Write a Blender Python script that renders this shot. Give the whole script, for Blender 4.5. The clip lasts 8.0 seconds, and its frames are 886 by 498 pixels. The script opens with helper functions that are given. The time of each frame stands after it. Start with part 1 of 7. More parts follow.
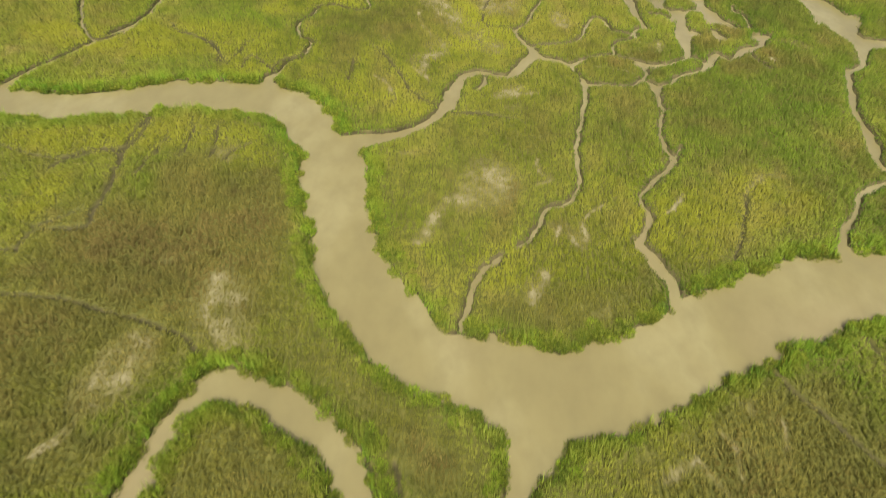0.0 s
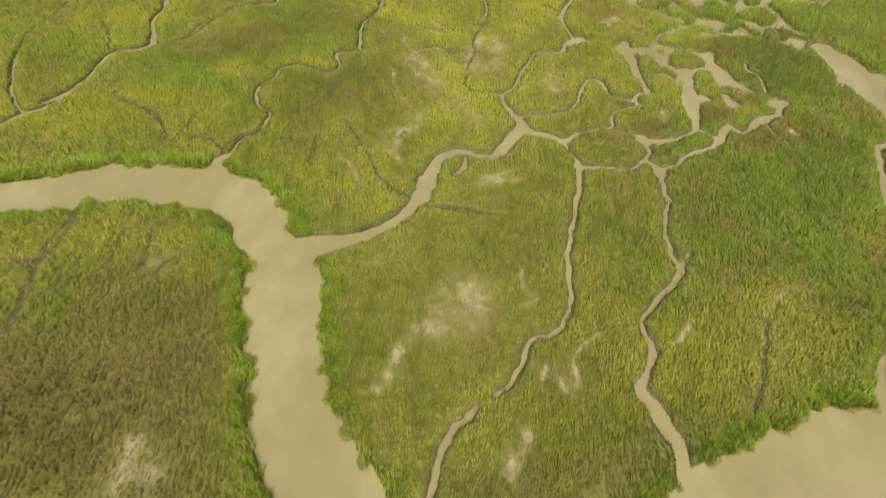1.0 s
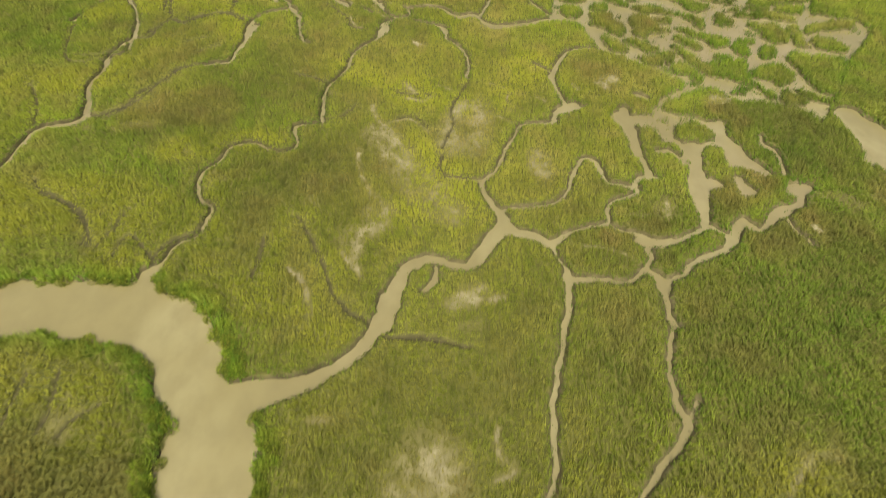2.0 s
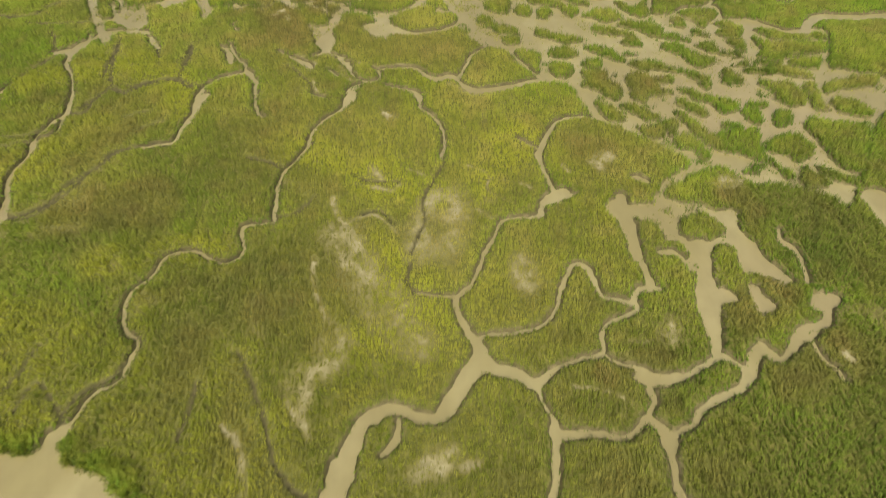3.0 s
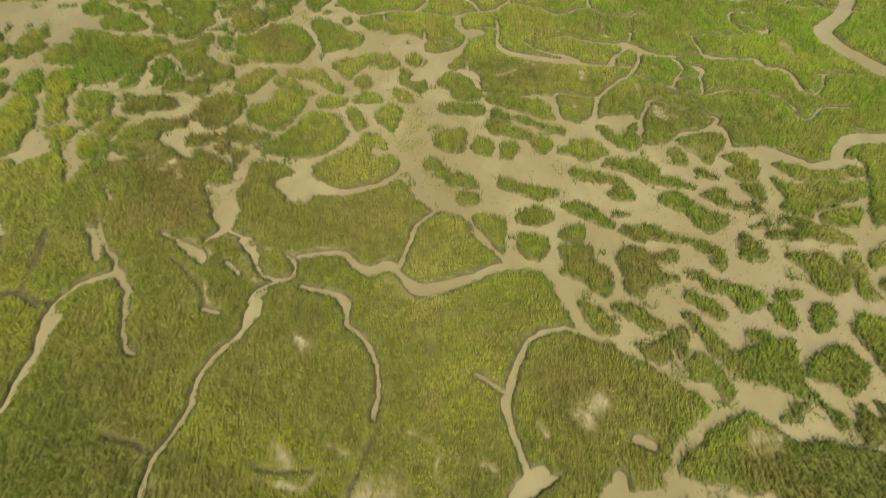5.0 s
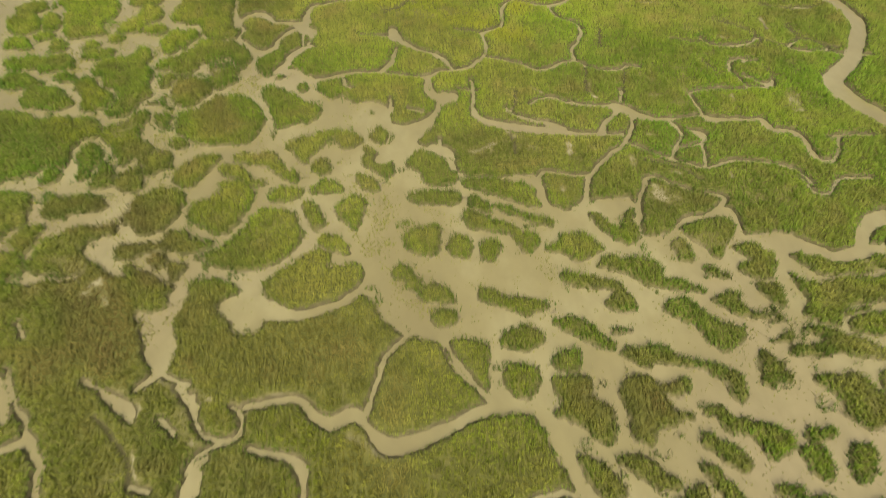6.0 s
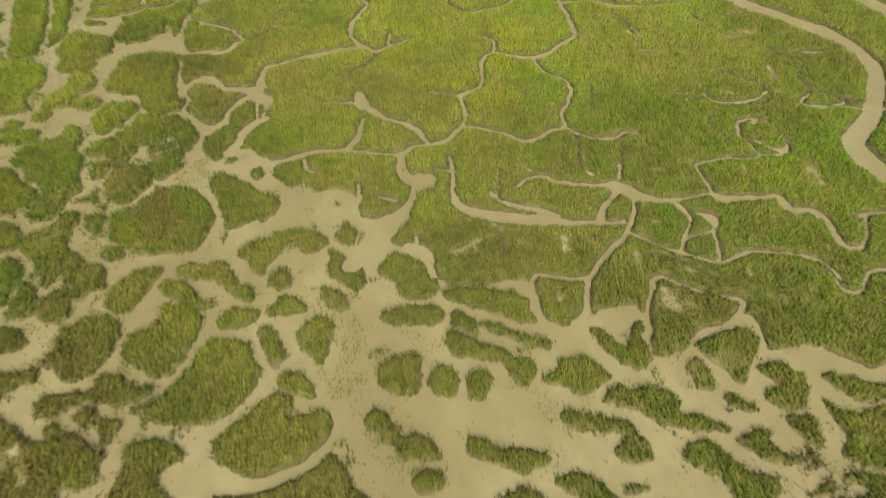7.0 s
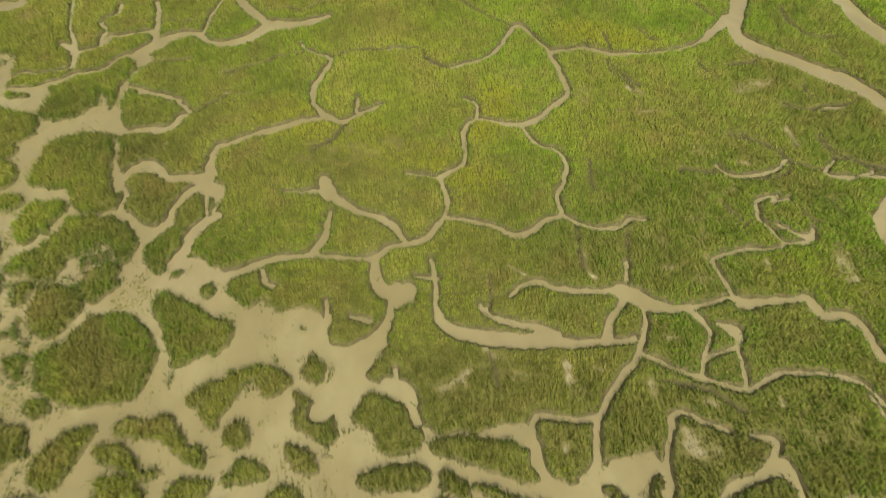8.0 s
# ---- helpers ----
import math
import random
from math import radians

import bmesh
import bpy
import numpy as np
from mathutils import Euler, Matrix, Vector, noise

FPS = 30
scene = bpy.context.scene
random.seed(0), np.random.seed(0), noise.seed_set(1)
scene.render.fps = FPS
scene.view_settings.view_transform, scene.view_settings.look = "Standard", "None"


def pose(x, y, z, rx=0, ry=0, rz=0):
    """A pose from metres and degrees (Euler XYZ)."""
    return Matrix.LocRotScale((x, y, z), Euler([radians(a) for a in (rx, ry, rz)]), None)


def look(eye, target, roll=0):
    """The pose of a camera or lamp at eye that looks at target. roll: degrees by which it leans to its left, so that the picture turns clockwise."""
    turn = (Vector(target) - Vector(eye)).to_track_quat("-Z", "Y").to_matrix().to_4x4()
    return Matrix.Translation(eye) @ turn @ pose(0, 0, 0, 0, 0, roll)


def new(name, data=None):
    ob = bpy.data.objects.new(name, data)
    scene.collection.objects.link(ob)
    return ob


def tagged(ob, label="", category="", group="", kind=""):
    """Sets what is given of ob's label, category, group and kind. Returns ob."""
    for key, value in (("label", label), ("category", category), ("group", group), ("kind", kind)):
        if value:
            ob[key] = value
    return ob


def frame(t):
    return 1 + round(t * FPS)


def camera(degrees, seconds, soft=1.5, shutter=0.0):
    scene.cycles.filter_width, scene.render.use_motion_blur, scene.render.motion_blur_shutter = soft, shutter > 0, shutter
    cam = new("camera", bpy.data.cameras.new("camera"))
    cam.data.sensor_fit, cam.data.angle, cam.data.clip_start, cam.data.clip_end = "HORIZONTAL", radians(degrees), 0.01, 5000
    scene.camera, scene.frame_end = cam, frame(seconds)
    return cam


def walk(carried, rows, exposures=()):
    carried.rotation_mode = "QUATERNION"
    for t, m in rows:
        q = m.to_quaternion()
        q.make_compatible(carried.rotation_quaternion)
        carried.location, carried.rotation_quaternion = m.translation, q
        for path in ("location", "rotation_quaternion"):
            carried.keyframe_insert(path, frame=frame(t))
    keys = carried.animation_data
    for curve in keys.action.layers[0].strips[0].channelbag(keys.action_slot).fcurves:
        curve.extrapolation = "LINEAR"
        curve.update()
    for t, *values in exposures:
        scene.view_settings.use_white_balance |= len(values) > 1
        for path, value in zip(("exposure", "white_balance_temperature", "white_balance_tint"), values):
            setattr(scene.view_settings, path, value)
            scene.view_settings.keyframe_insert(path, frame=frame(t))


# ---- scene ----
cam = camera(71.8, 8.0, soft=1.1, shutter=0.4)
PATH = [
    (0, (-0.088, -3.972, 57.193), (-0.057, -2.635, 55.706), 2.7),
    (0.5, (1.672, 6.264, 58.095), (1.702, 7.593, 56.601), 2.8),
    (1, (3.44, 16.588, 58.917), (3.471, 17.91, 57.416), 2.8),
    (1.5, (5.418, 27.305, 59.705), (5.448, 28.616, 58.195), 2.8),
    (3, (11.277, 58.734, 61.996), (11.302, 60.016, 60.46), 1.8),
    (3.5, (13.041, 69.108, 62.513), (13.071, 70.385, 60.973), 1.5),
    (4, (14.613, 79.642, 63.306), (14.654, 80.906, 61.757), 1.4),
    (4.5, (15.982, 90.349, 64.049), (16.041, 91.598, 62.487), 1.5),
    (6, (20.55, 121.738, 65.225), (20.668, 122.945, 63.635), 0.7),
    (6.5, (22.159, 132.368, 65.825), (22.295, 133.551, 64.218), 0.4),
    (7, (23.424, 142.915, 66.22), (23.587, 144.07, 64.596), 0.6),
    (7.5, (25.213, 153.616, 66.554), (25.395, 154.74, 64.909), 0.5),
    (8, (27.046, 164.579, 66.939), (27.246, 165.661, 65.27), 0.6),
]
walk(cam, [(t, look(eye, target, roll)) for t, eye, target, roll in PATH], [(0, 0.76, 6550, 4), (3, 0.71, 6550, 4), (8, 0.64, 6550, 4)])

# ---- world, sun, exposure ----
SUN_UP, SUN_ROUND = radians(54), radians(182)   # height, and turn from north towards east
world = bpy.data.worlds.new("hazy_sky")
scene.world = world
world.use_nodes = True
wn = world.node_tree
sky = wn.nodes.new("ShaderNodeTexSky")
sky.sky_type, sky.sun_disc = "NISHITA", False
sky.sun_elevation, sky.sun_rotation = SUN_UP, SUN_ROUND
sky.air_density, sky.dust_density, sky.ozone_density = 1.0, 9.0, 1.0
wn.links.new(sky.outputs[0], wn.nodes["Background"].inputs[0])
wn.nodes["Background"].inputs[1].default_value = 0.1
sun = new("sun", bpy.data.lights.new("sun", "SUN"))
sun.data.energy, sun.data.angle, sun.data.color = 3.2, radians(6), (1.0, 0.94, 0.84)
to_sun = Vector((math.sin(SUN_ROUND) * math.cos(SUN_UP), math.cos(SUN_ROUND) * math.cos(SUN_UP), math.sin(SUN_UP)))
sun.matrix_world = look(to_sun * 300 + Vector((20, 130, 0)), (20, 130, 0))


# ---- materials ----
class Mat:
    """A node material: a Principled surface with short helpers for its inputs."""

    def __init__(self, name, rough=0.8, specular=0.3):
        self.mat = bpy.data.materials.new(name)
        self.mat.use_nodes = True
        self.tree = self.mat.node_tree
        self.bsdf = self.tree.nodes["Principled BSDF"]
        self.bsdf.inputs["Roughness"].default_value = rough
        self.bsdf.inputs["Specular IOR Level"].default_value = specular

    def node(self, kind, **values):
        made = self.tree.nodes.new(kind)
        for key, value in values.items():
            made.inputs[key].default_value = value
        return made

    def link(self, a, b):
        self.tree.links.new(a, b)

    def place(self, stretch=(1, 1, 1)):
        geo = self.node("ShaderNodeNewGeometry")
        scaled = self.node("ShaderNodeVectorMath")
        scaled.operation = "MULTIPLY"
        self.link(geo.outputs["Position"], scaled.inputs[0])
        scaled.inputs[1].default_value = stretch
        return scaled.outputs[0]

    def noise(self, size, detail=4.0, rough=0.55, stretch=(1, 1, 1)):
        made = self.node("ShaderNodeTexNoise", Scale=1.0 / size, Detail=detail, Roughness=rough)
        self.link(self.place(stretch), made.inputs["Vector"])
        return made.outputs["Fac"]

    def ramp(self, value, *stops):
        made = self.node("ShaderNodeValToRGB")
        made.color_ramp.elements[0].position, made.color_ramp.elements[0].color = stops[0][0], (*stops[0][1], 1)
        made.color_ramp.elements[1].position, made.color_ramp.elements[1].color = stops[-1][0], (*stops[-1][1], 1)
        for at, colour in stops[1:-1]:
            made.color_ramp.elements.new(at).color = (*colour, 1)
        self.link(value, made.inputs[0])
        return made.outputs[0]

    def attribute(self, name):
        made = self.node("ShaderNodeAttribute")
        made.attribute_name = name
        return made.outputs["Fac"]

    def mix(self, fac, a, b):
        made = self.node("ShaderNodeMix")
        made.data_type = "RGBA"
        for socket, value in ((made.inputs[0], fac), (made.inputs[6], a), (made.inputs[7], b)):
            if isinstance(value, (int, float)):
                socket.default_value = value
            elif isinstance(value, tuple):
                socket.default_value = (*value, 1)
            else:
                self.link(value, socket)
        return made.outputs[2]

    def bump(self, value, strength, distance):
        made = self.node("ShaderNodeBump", Strength=strength, Distance=distance)
        self.link(value, made.inputs["Height"])
        self.link(made.outputs[0], self.bsdf.inputs["Normal"])

    def soften(self, *shaders):
        """Blades bend and curl: their normals lean towards the light's side, upwards."""
        geo, up, unit = self.node("ShaderNodeNewGeometry"), self.node("ShaderNodeVectorMath"), self.node("ShaderNodeVectorMath")
        up.operation, unit.operation = "ADD", "NORMALIZE"
        self.link(geo.outputs["Normal"], up.inputs[0])
        up.inputs[1].default_value = (0, 0, 1.2)
        self.link(up.outputs[0], unit.inputs[0])
        for shader in shaders:
            self.link(unit.outputs[0], shader.inputs["Normal"])

    def colour(self, value):
        self.link(value, self.bsdf.inputs["Base Color"])
        return self


def water_material():
    m = Mat("silty_water", 0.16, 0.55)
    silt = m.ramp(m.noise(13, 4, 0.5, (1, 0.6, 1)), (0.3, (0.162, 0.135, 0.059)), (0.5, (0.186, 0.158, 0.070)), (0.62, (0.216, 0.187, 0.090)), (0.75, (0.188, 0.159, 0.072)))
    rusty = m.ramp(m.noise(45, 2), (0.52, (0, 0, 0)), (0.70, (1, 1, 1)))
    cloud = m.ramp(m.noise(2.6, 5, 0.6, (1, 0.7, 1)), (0.42, (0, 0, 0)), (0.72, (0.4, 0.4, 0.4)))
    m.colour(m.mix(cloud, m.mix(rusty, silt, (0.205, 0.168, 0.088)), (0.135, 0.116, 0.052)))
    m.bump(m.noise(0.8, 3), 0.12, 0.05)
    return m.mat


def turf_material():
    """Mud on the bank, darkened for the bank's shade, thatch on top, pale dried mud where the grass is thin."""
    m = Mat("marsh_turf", 0.9, 0.15)
    thatch = m.ramp(m.noise(0.9, 6, 0.65), (0.3, (0.055, 0.057, 0.013)), (0.5, (0.088, 0.088, 0.02)), (0.72, (0.135, 0.127, 0.032)))
    pale = m.ramp(m.noise(0.7, 6, 0.7), (0.3, (0.15, 0.132, 0.062)), (0.55, (0.21, 0.186, 0.1)), (0.75, (0.30, 0.268, 0.17)))
    # dark bank colours: wet mud and the bank's own shadow in one
    mud_shade = m.ramp(m.noise(1.6, 6, 0.65), (0.3, (0.028, 0.024, 0.011)), (0.55, (0.06, 0.05, 0.024)), (0.75, (0.13, 0.107, 0.055)))
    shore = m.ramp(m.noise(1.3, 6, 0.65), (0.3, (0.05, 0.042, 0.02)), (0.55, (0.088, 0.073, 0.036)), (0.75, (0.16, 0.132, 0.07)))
    mud = m.mix(m.attribute("mud_shade"), shore, mud_shade)
    tan = m.ramp(m.noise(0.8, 6, 0.65), (0.3, (0.105, 0.092, 0.030)), (0.55, (0.15, 0.132, 0.05)), (0.75, (0.195, 0.172, 0.075)))
    barest = m.ramp(m.attribute("bare"), (0.55, (0, 0, 0)), (0.9, (1, 1, 1)))
    top = m.mix(barest, m.mix(m.attribute("bare"), thatch, tan), pale)
    # ditch bottoms: black wet mud, and painted shade of the grass hanging over
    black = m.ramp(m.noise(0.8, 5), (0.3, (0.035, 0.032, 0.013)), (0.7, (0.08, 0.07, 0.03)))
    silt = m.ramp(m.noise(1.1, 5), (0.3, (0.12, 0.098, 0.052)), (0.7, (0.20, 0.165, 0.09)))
    m.colour(m.mix(m.attribute("wet_shade"), m.mix(m.attribute("silt"), m.mix(m.attribute("mud"), top, mud), silt), black))
    m.bump(m.noise(0.35, 6, 0.7), 0.7, 0.12)
    return m.mat


def grass_material(name="cordgrass"):
    """Blades: hue runs from olive to yellow and holds the rim's painted shade, dry towards brown straw, lush towards
    fresh green.
    """
    m = Mat(name, 0.7, 0.12)
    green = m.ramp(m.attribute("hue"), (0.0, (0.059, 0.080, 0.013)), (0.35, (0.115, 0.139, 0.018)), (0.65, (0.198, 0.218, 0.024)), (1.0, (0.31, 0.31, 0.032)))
    dry = m.ramp(m.attribute("hue"), (0.0, (0.10, 0.082, 0.026)), (0.5, (0.195, 0.158, 0.045)), (1.0, (0.32, 0.255, 0.085)))
    fresh = m.ramp(m.attribute("hue"), (0.0, (0.065, 0.125, 0.012)), (0.5, (0.125, 0.22, 0.016)), (1.0, (0.25, 0.34, 0.03)))
    c = m.mix(m.attribute("dry"), m.mix(m.attribute("lush"), green, fresh), dry)
    m.colour(c)
    thin = m.node("ShaderNodeBsdfTranslucent")
    m.link(c, thin.inputs["Color"])
    m.soften(m.bsdf)
    both = m.node("ShaderNodeMixShader")
    both.inputs[0].default_value = 0.34
    m.link(m.bsdf.outputs[0], both.inputs[1])
    m.link(thin.outputs[0], both.inputs[2])
    m.link(both.outputs[0], m.tree.nodes["Material Output"].inputs["Surface"])
    return m.mat


def clump_material(name, whole=False):
    """Tall fresh grass of the river bank, each clump a little different; the whole thicket darker, as shaded gaps."""
    m = Mat(name, 0.7, 0.12)
    tone = m.attribute("tone") if whole else m.node("ShaderNodeObjectInfo").outputs["Random"]
    # the thicket's darker set paints shade between the bright clumps
    deep, mid, tip = ((0.03, 0.055, 0.008), (0.08, 0.125, 0.012), (0.19, 0.25, 0.028)) if whole else ((0.07, 0.12, 0.010), (0.19, 0.28, 0.020), (0.36, 0.44, 0.04))
    a = m.ramp(m.noise(0.35, 3), (0.3, deep), (0.5, mid), (0.72, tip))
    b = m.ramp(m.noise(0.35, 3), (0.3, (0.07, 0.085, 0.012)), (0.5, (0.17, 0.19, 0.022)), (0.72, (0.34, 0.34, 0.045)))
    c = m.mix(tone, a, b)
    m.colour(c)
    thin = m.node("ShaderNodeBsdfTranslucent")
    m.link(c, thin.inputs["Color"])
    m.soften(m.bsdf)
    both = m.node("ShaderNodeMixShader")
    both.inputs[0].default_value = 0.34
    m.link(m.bsdf.outputs[0], both.inputs[1])
    m.link(thin.outputs[0], both.inputs[2])
    m.link(both.outputs[0], m.tree.nodes["Material Output"].inputs["Surface"])
    return m.mat


def far_material():
    """Marsh beyond the stretch that is flown over: grass above, mud below."""
    m = Mat("far_marsh", 0.9, 0.15)
    grass = m.ramp(m.noise(7, 9, 0.72), (0.3, (0.034, 0.041, 0.009)), (0.5, (0.055, 0.064, 0.013)), (0.7, (0.084, 0.089, 0.02)))
    m.colour(m.mix(m.attribute("bed"), grass, (0.25, 0.2, 0.13)))
    m.bump(m.noise(1.2, 6, 0.7), 0.8, 0.4)
    return m.mat


WATER, TURF, GRASS, FAR = water_material(), turf_material(), grass_material(), far_material()
CLUMP, THICKET = clump_material("bank_grass"), clump_material("bank_thicket", True)

# ---- the plan: a fine grid of the marsh, land where LAND is above nought ----
STEP, X0, Y0, X1, Y1 = 0.30, -95.0, 0.0, 137.0, 290.0
GX, GY = np.arange(X0, X1, STEP), np.arange(Y0, Y1, STEP)
NX, NY = len(GX), len(GY)
PX, PY = np.meshgrid(GX, GY)                       # row: y, column: x
LAND = np.full((NY, NX), 6.0)                      # metres to the water's edge, inside the land
RIVER = np.full((NY, NX), 9.0)                     # metres to the river
THREAD = np.full((NY, NX), 6.0)                    # metres to the edge of a creek
TRENCH = np.full((NY, NX), 6.0)                    # metres to the edge of a ditch
BARE, SPARSE = np.zeros((NY, NX)), np.zeros((NY, NX))
YELLOW, OLIVE, BROWN = np.zeros((NY, NX)), np.zeros((NY, NX)), np.zeros((NY, NX))


def value_noise(x, y, size, seed):
    """Smooth noise of mean 0 and about -1 to 1 at places x, y."""
    table = np.random.RandomState(seed).uniform(-1, 1, (256, 256))
    u, v = np.asarray(x) / size + 400.3, np.asarray(y) / size + 400.7
    i, j = np.floor(u).astype(int), np.floor(v).astype(int)
    fu, fv = u - i, v - j
    fu, fv = fu * fu * (3 - 2 * fu), fv * fv * (3 - 2 * fv)
    i, j = i % 255, j % 255
    low = table[j, i] * (1 - fu) + table[j, i + 1] * fu
    high = table[j + 1, i] * (1 - fu) + table[j + 1, i + 1] * fu
    return low * (1 - fv) + high * fv


# wavy offsets, so that no edge is drawn with a ruler
WARP_X = PX + 0.20 * value_noise(PX, PY, 2.1, 11) + 0.14 * value_noise(PX, PY, 0.8, 12)
WARP_Y = PY + 0.20 * value_noise(PX, PY, 2.1, 13) + 0.14 * value_noise(PX, PY, 0.8, 14)


def smooth(points, closed, parts=4):
    """A curve through the points, with parts steps from each to the next."""
    p = np.array(points, float)
    if parts < 2:
        return p
    q = np.concatenate([p[-1:], p, p[:2]]) if closed else np.concatenate([p[:1], p, p[-1:]])
    out = []
    for k in range(1, len(q) - 2):
        a, b, c, d = q[k - 1:k + 3]
        for s in np.arange(parts) / parts:
            out.append(0.5 * (2 * b + (c - a) * s + (2 * a - 5 * b + 4 * c - d) * s * s + (3 * b - a - 3 * c + d) * s ** 3))
    return np.array(out if closed else out + [p[-1]])


def window(low, high, margin):
    i0, i1 = np.searchsorted(GX, (low[0] - margin, high[0] + margin))
    j0, j1 = np.searchsorted(GY, (low[1] - margin, high[1] + margin))
    return slice(j0, j1), slice(i0, i1)


def to_line(x, y, a, b):
    """Distance from places to the stretch a-b, and how far along it they lie."""
    d = b[:2] - a[:2]
    s = np.clip(((x - a[0]) * d[0] + (y - a[1]) * d[1]) / max(d @ d, 1e-9), 0, 1)
    return np.hypot(x - a[0] - s * d[0], y - a[1] - s * d[1]), s


def outline(points):
    """Window and signed distance (inside above nought) of a closed outline."""
    p = smooth(points, True)
    w = window(p.min(0), p.max(0), 4.0)
    x, y = WARP_X[w], WARP_Y[w]
    if x.size == 0:
        return w, x
    far, inside = np.full(x.shape, 6.0), np.zeros(x.shape, bool)
    for a, b in zip(p, np.roll(p, -1, 0)):
        cut = window(np.minimum(a, b), np.maximum(a, b), 4.0)
        sub = (slice(max(cut[0].start - w[0].start, 0), max(cut[0].stop - w[0].start, 0)), slice(max(cut[1].start - w[1].start, 0), max(cut[1].stop - w[1].start, 0)))
        far[sub] = np.minimum(far[sub], to_line(x[sub], y[sub], a, b)[0])
        if a[1] != b[1]:
            inside ^= ((a[1] > y) != (b[1] > y)) & (x < (b[0] - a[0]) * (y - a[1]) / (b[1] - a[1]) + a[0])
    return w, np.where(inside, far, -far)


def stroke(points, act, margin, warp=True):
    """Runs act(window, distance, width) along a line of (x, y, width)."""
    p = smooth(points, False)
    for a, b in zip(p[:-1], p[1:]):
        w = window(np.minimum(a, b)[:2], np.maximum(a, b)[:2], margin + max(a[2], b[2]))
        x, y = (WARP_X[w], WARP_Y[w]) if warp else (PX[w], PY[w])
        if x.size:
            d, s = to_line(x, y, a, b)
            act(w, d, a[2] + s * (b[2] - a[2]))


def open_water(points, wider=0.0):
    w, d = outline(points)
    LAND[w] = np.minimum(LAND[w], -d - wider)


def creek(points):
    def act(w, d, width):
        THREAD[w] = np.minimum(THREAD[w], d - np.maximum(width * np.clip(0.52 + 0.35 * width, 0.66, 1.0), 0.56) * 0.5)
    stroke([(x, y, wide) for x, y, wide in points], act, 4.0)


def ditch(points):
    def act(w, d, width):
        TRENCH[w] = np.minimum(TRENCH[w], d - np.clip(width, 0.45, 0.8) * 0.38)
    stroke(points, act, 3.0)


def islet(points):
    w, d = outline(points)
    LAND[w] = np.maximum(LAND[w], d)


def sparse(points, most=0.35):
    w, d = outline(points)
    SPARSE[w] = np.maximum(SPARSE[w], np.clip(d * 0.8, 0, most))


def patch(field, points, strength, soft):
    def act(w, d, width):
        field[w] = np.maximum(field[w], strength * np.clip(1.0 - (d / (0.5 * width * soft)) ** 2, 0, 1) ** 0.7)
    stroke(points, act, 14.0)


def bare(points):
    patch(BARE, points, 0.68 if max(w for _, _, w in points) > 4 else 0.78, 1.3)


def yellow(points):
    patch(YELLOW, points, 1.0, 1.5)


def olive(points):
    patch(OLIVE, points, 1.0, 1.5)


def brown(points):
    patch(BROWN, points, 1.0, 1.6)


# the winding river, its side arm and the oxbow
open_water([(-75.7, 80.7), (-70.1, 80.3), (-68.0, 79.6), (-65.0, 78.8), (-60.1, 77.9), (-55.9, 78.3), (-51.8, 79.3), (-47.8, 80.7), (-43.8, 82.2), (-39.4, 82.8), (-34.8, 82.8), (-30.1, 82.5), (-27.6, 83.7), (-25.4, 81.7), (-22.5, 80.7), (-19.5, 78.9), (-17.3, 75.9), (-15.2, 73.1), (-14.2, 69.3), (-11.3, 69.0), (-11.0, 66.1), (-10.1, 63.4), (-9.2, 59.8), (-9.3, 56.9), (-9.7, 53.6), (-15.6, 52.9), (-17.0, 52.8), (-18.3, 56.0), (-19.1, 58.2), (-19.3, 61.7), (-20.3, 65.4), (-21.6, 67.9), (-23.9, 71.2), (-26.3, 72.9), (-30.0, 73.8), (-34.3, 73.9), (-37.2, 74.8), (-41.3, 74.1), (-43.7, 73.7), (-47.4, 72.1), (-53.1, 71.5), (-56.9, 70.4), (-61.2, 70.6), (-65.7, 71.3), (-70.8, 71.5)])
open_water([(-17.0, 52.8), (-9.8, 54.2), (-8.2, 52.7), (-7.7, 51.1), (-7.0, 48.2), (-5.4, 45.4), (-3.5, 41.9), (-1.4, 39.4), (0.3, 37.1), (1.6, 35.0), (3.5, 34.9), (5.4, 34.2), (6.6, 33.5), (5.7, 24.4), (5.1, 24.4), (2.3, 25.5), (-0.0, 26.4), (-3.0, 27.6), (-5.5, 29.9), (-7.5, 31.9), (-9.0, 33.7), (-10.4, 35.2), (-11.6, 37.1), (-12.9, 39.4), (-14.0, 42.4), (-15.1, 45.0), (-15.9, 47.8), (-16.3, 50.8)])
open_water([(6.0, 33.6), (8.5, 33.4), (11.6, 33.0), (14.7, 32.9), (17.4, 34.2), (21.5, 35.5), (25.0, 37.1), (27.8, 39.2), (29.1, 40.5), (32.1, 41.5), (35.4, 43.4), (37.1, 44.3), (40.2, 45.3), (43.7, 47.1), (45.6, 48.4), (46.7, 47.5), (49.1, 48.0), (51.2, 47.8), (53.5, 49.7), (55.0, 49.7), (58.4, 49.4), (65.3, 50.9), (59.0, 39.1), (52.9, 37.9), (50.2, 37.6), (48.0, 37.1), (46.0, 35.5), (42.3, 34.3), (40.3, 34.2), (38.4, 32.3), (36.1, 31.2), (32.7, 30.0), (31.2, 29.3), (29.0, 27.9), (26.1, 25.9), (22.3, 24.5), (20.3, 23.3), (18.0, 22.6), (15.6, 22.0), (13.7, 21.9), (12.7, 20.8), (12.2, 19.1), (10.8, 18.0), (9.6, 16.8), (8.8, 13.0)])
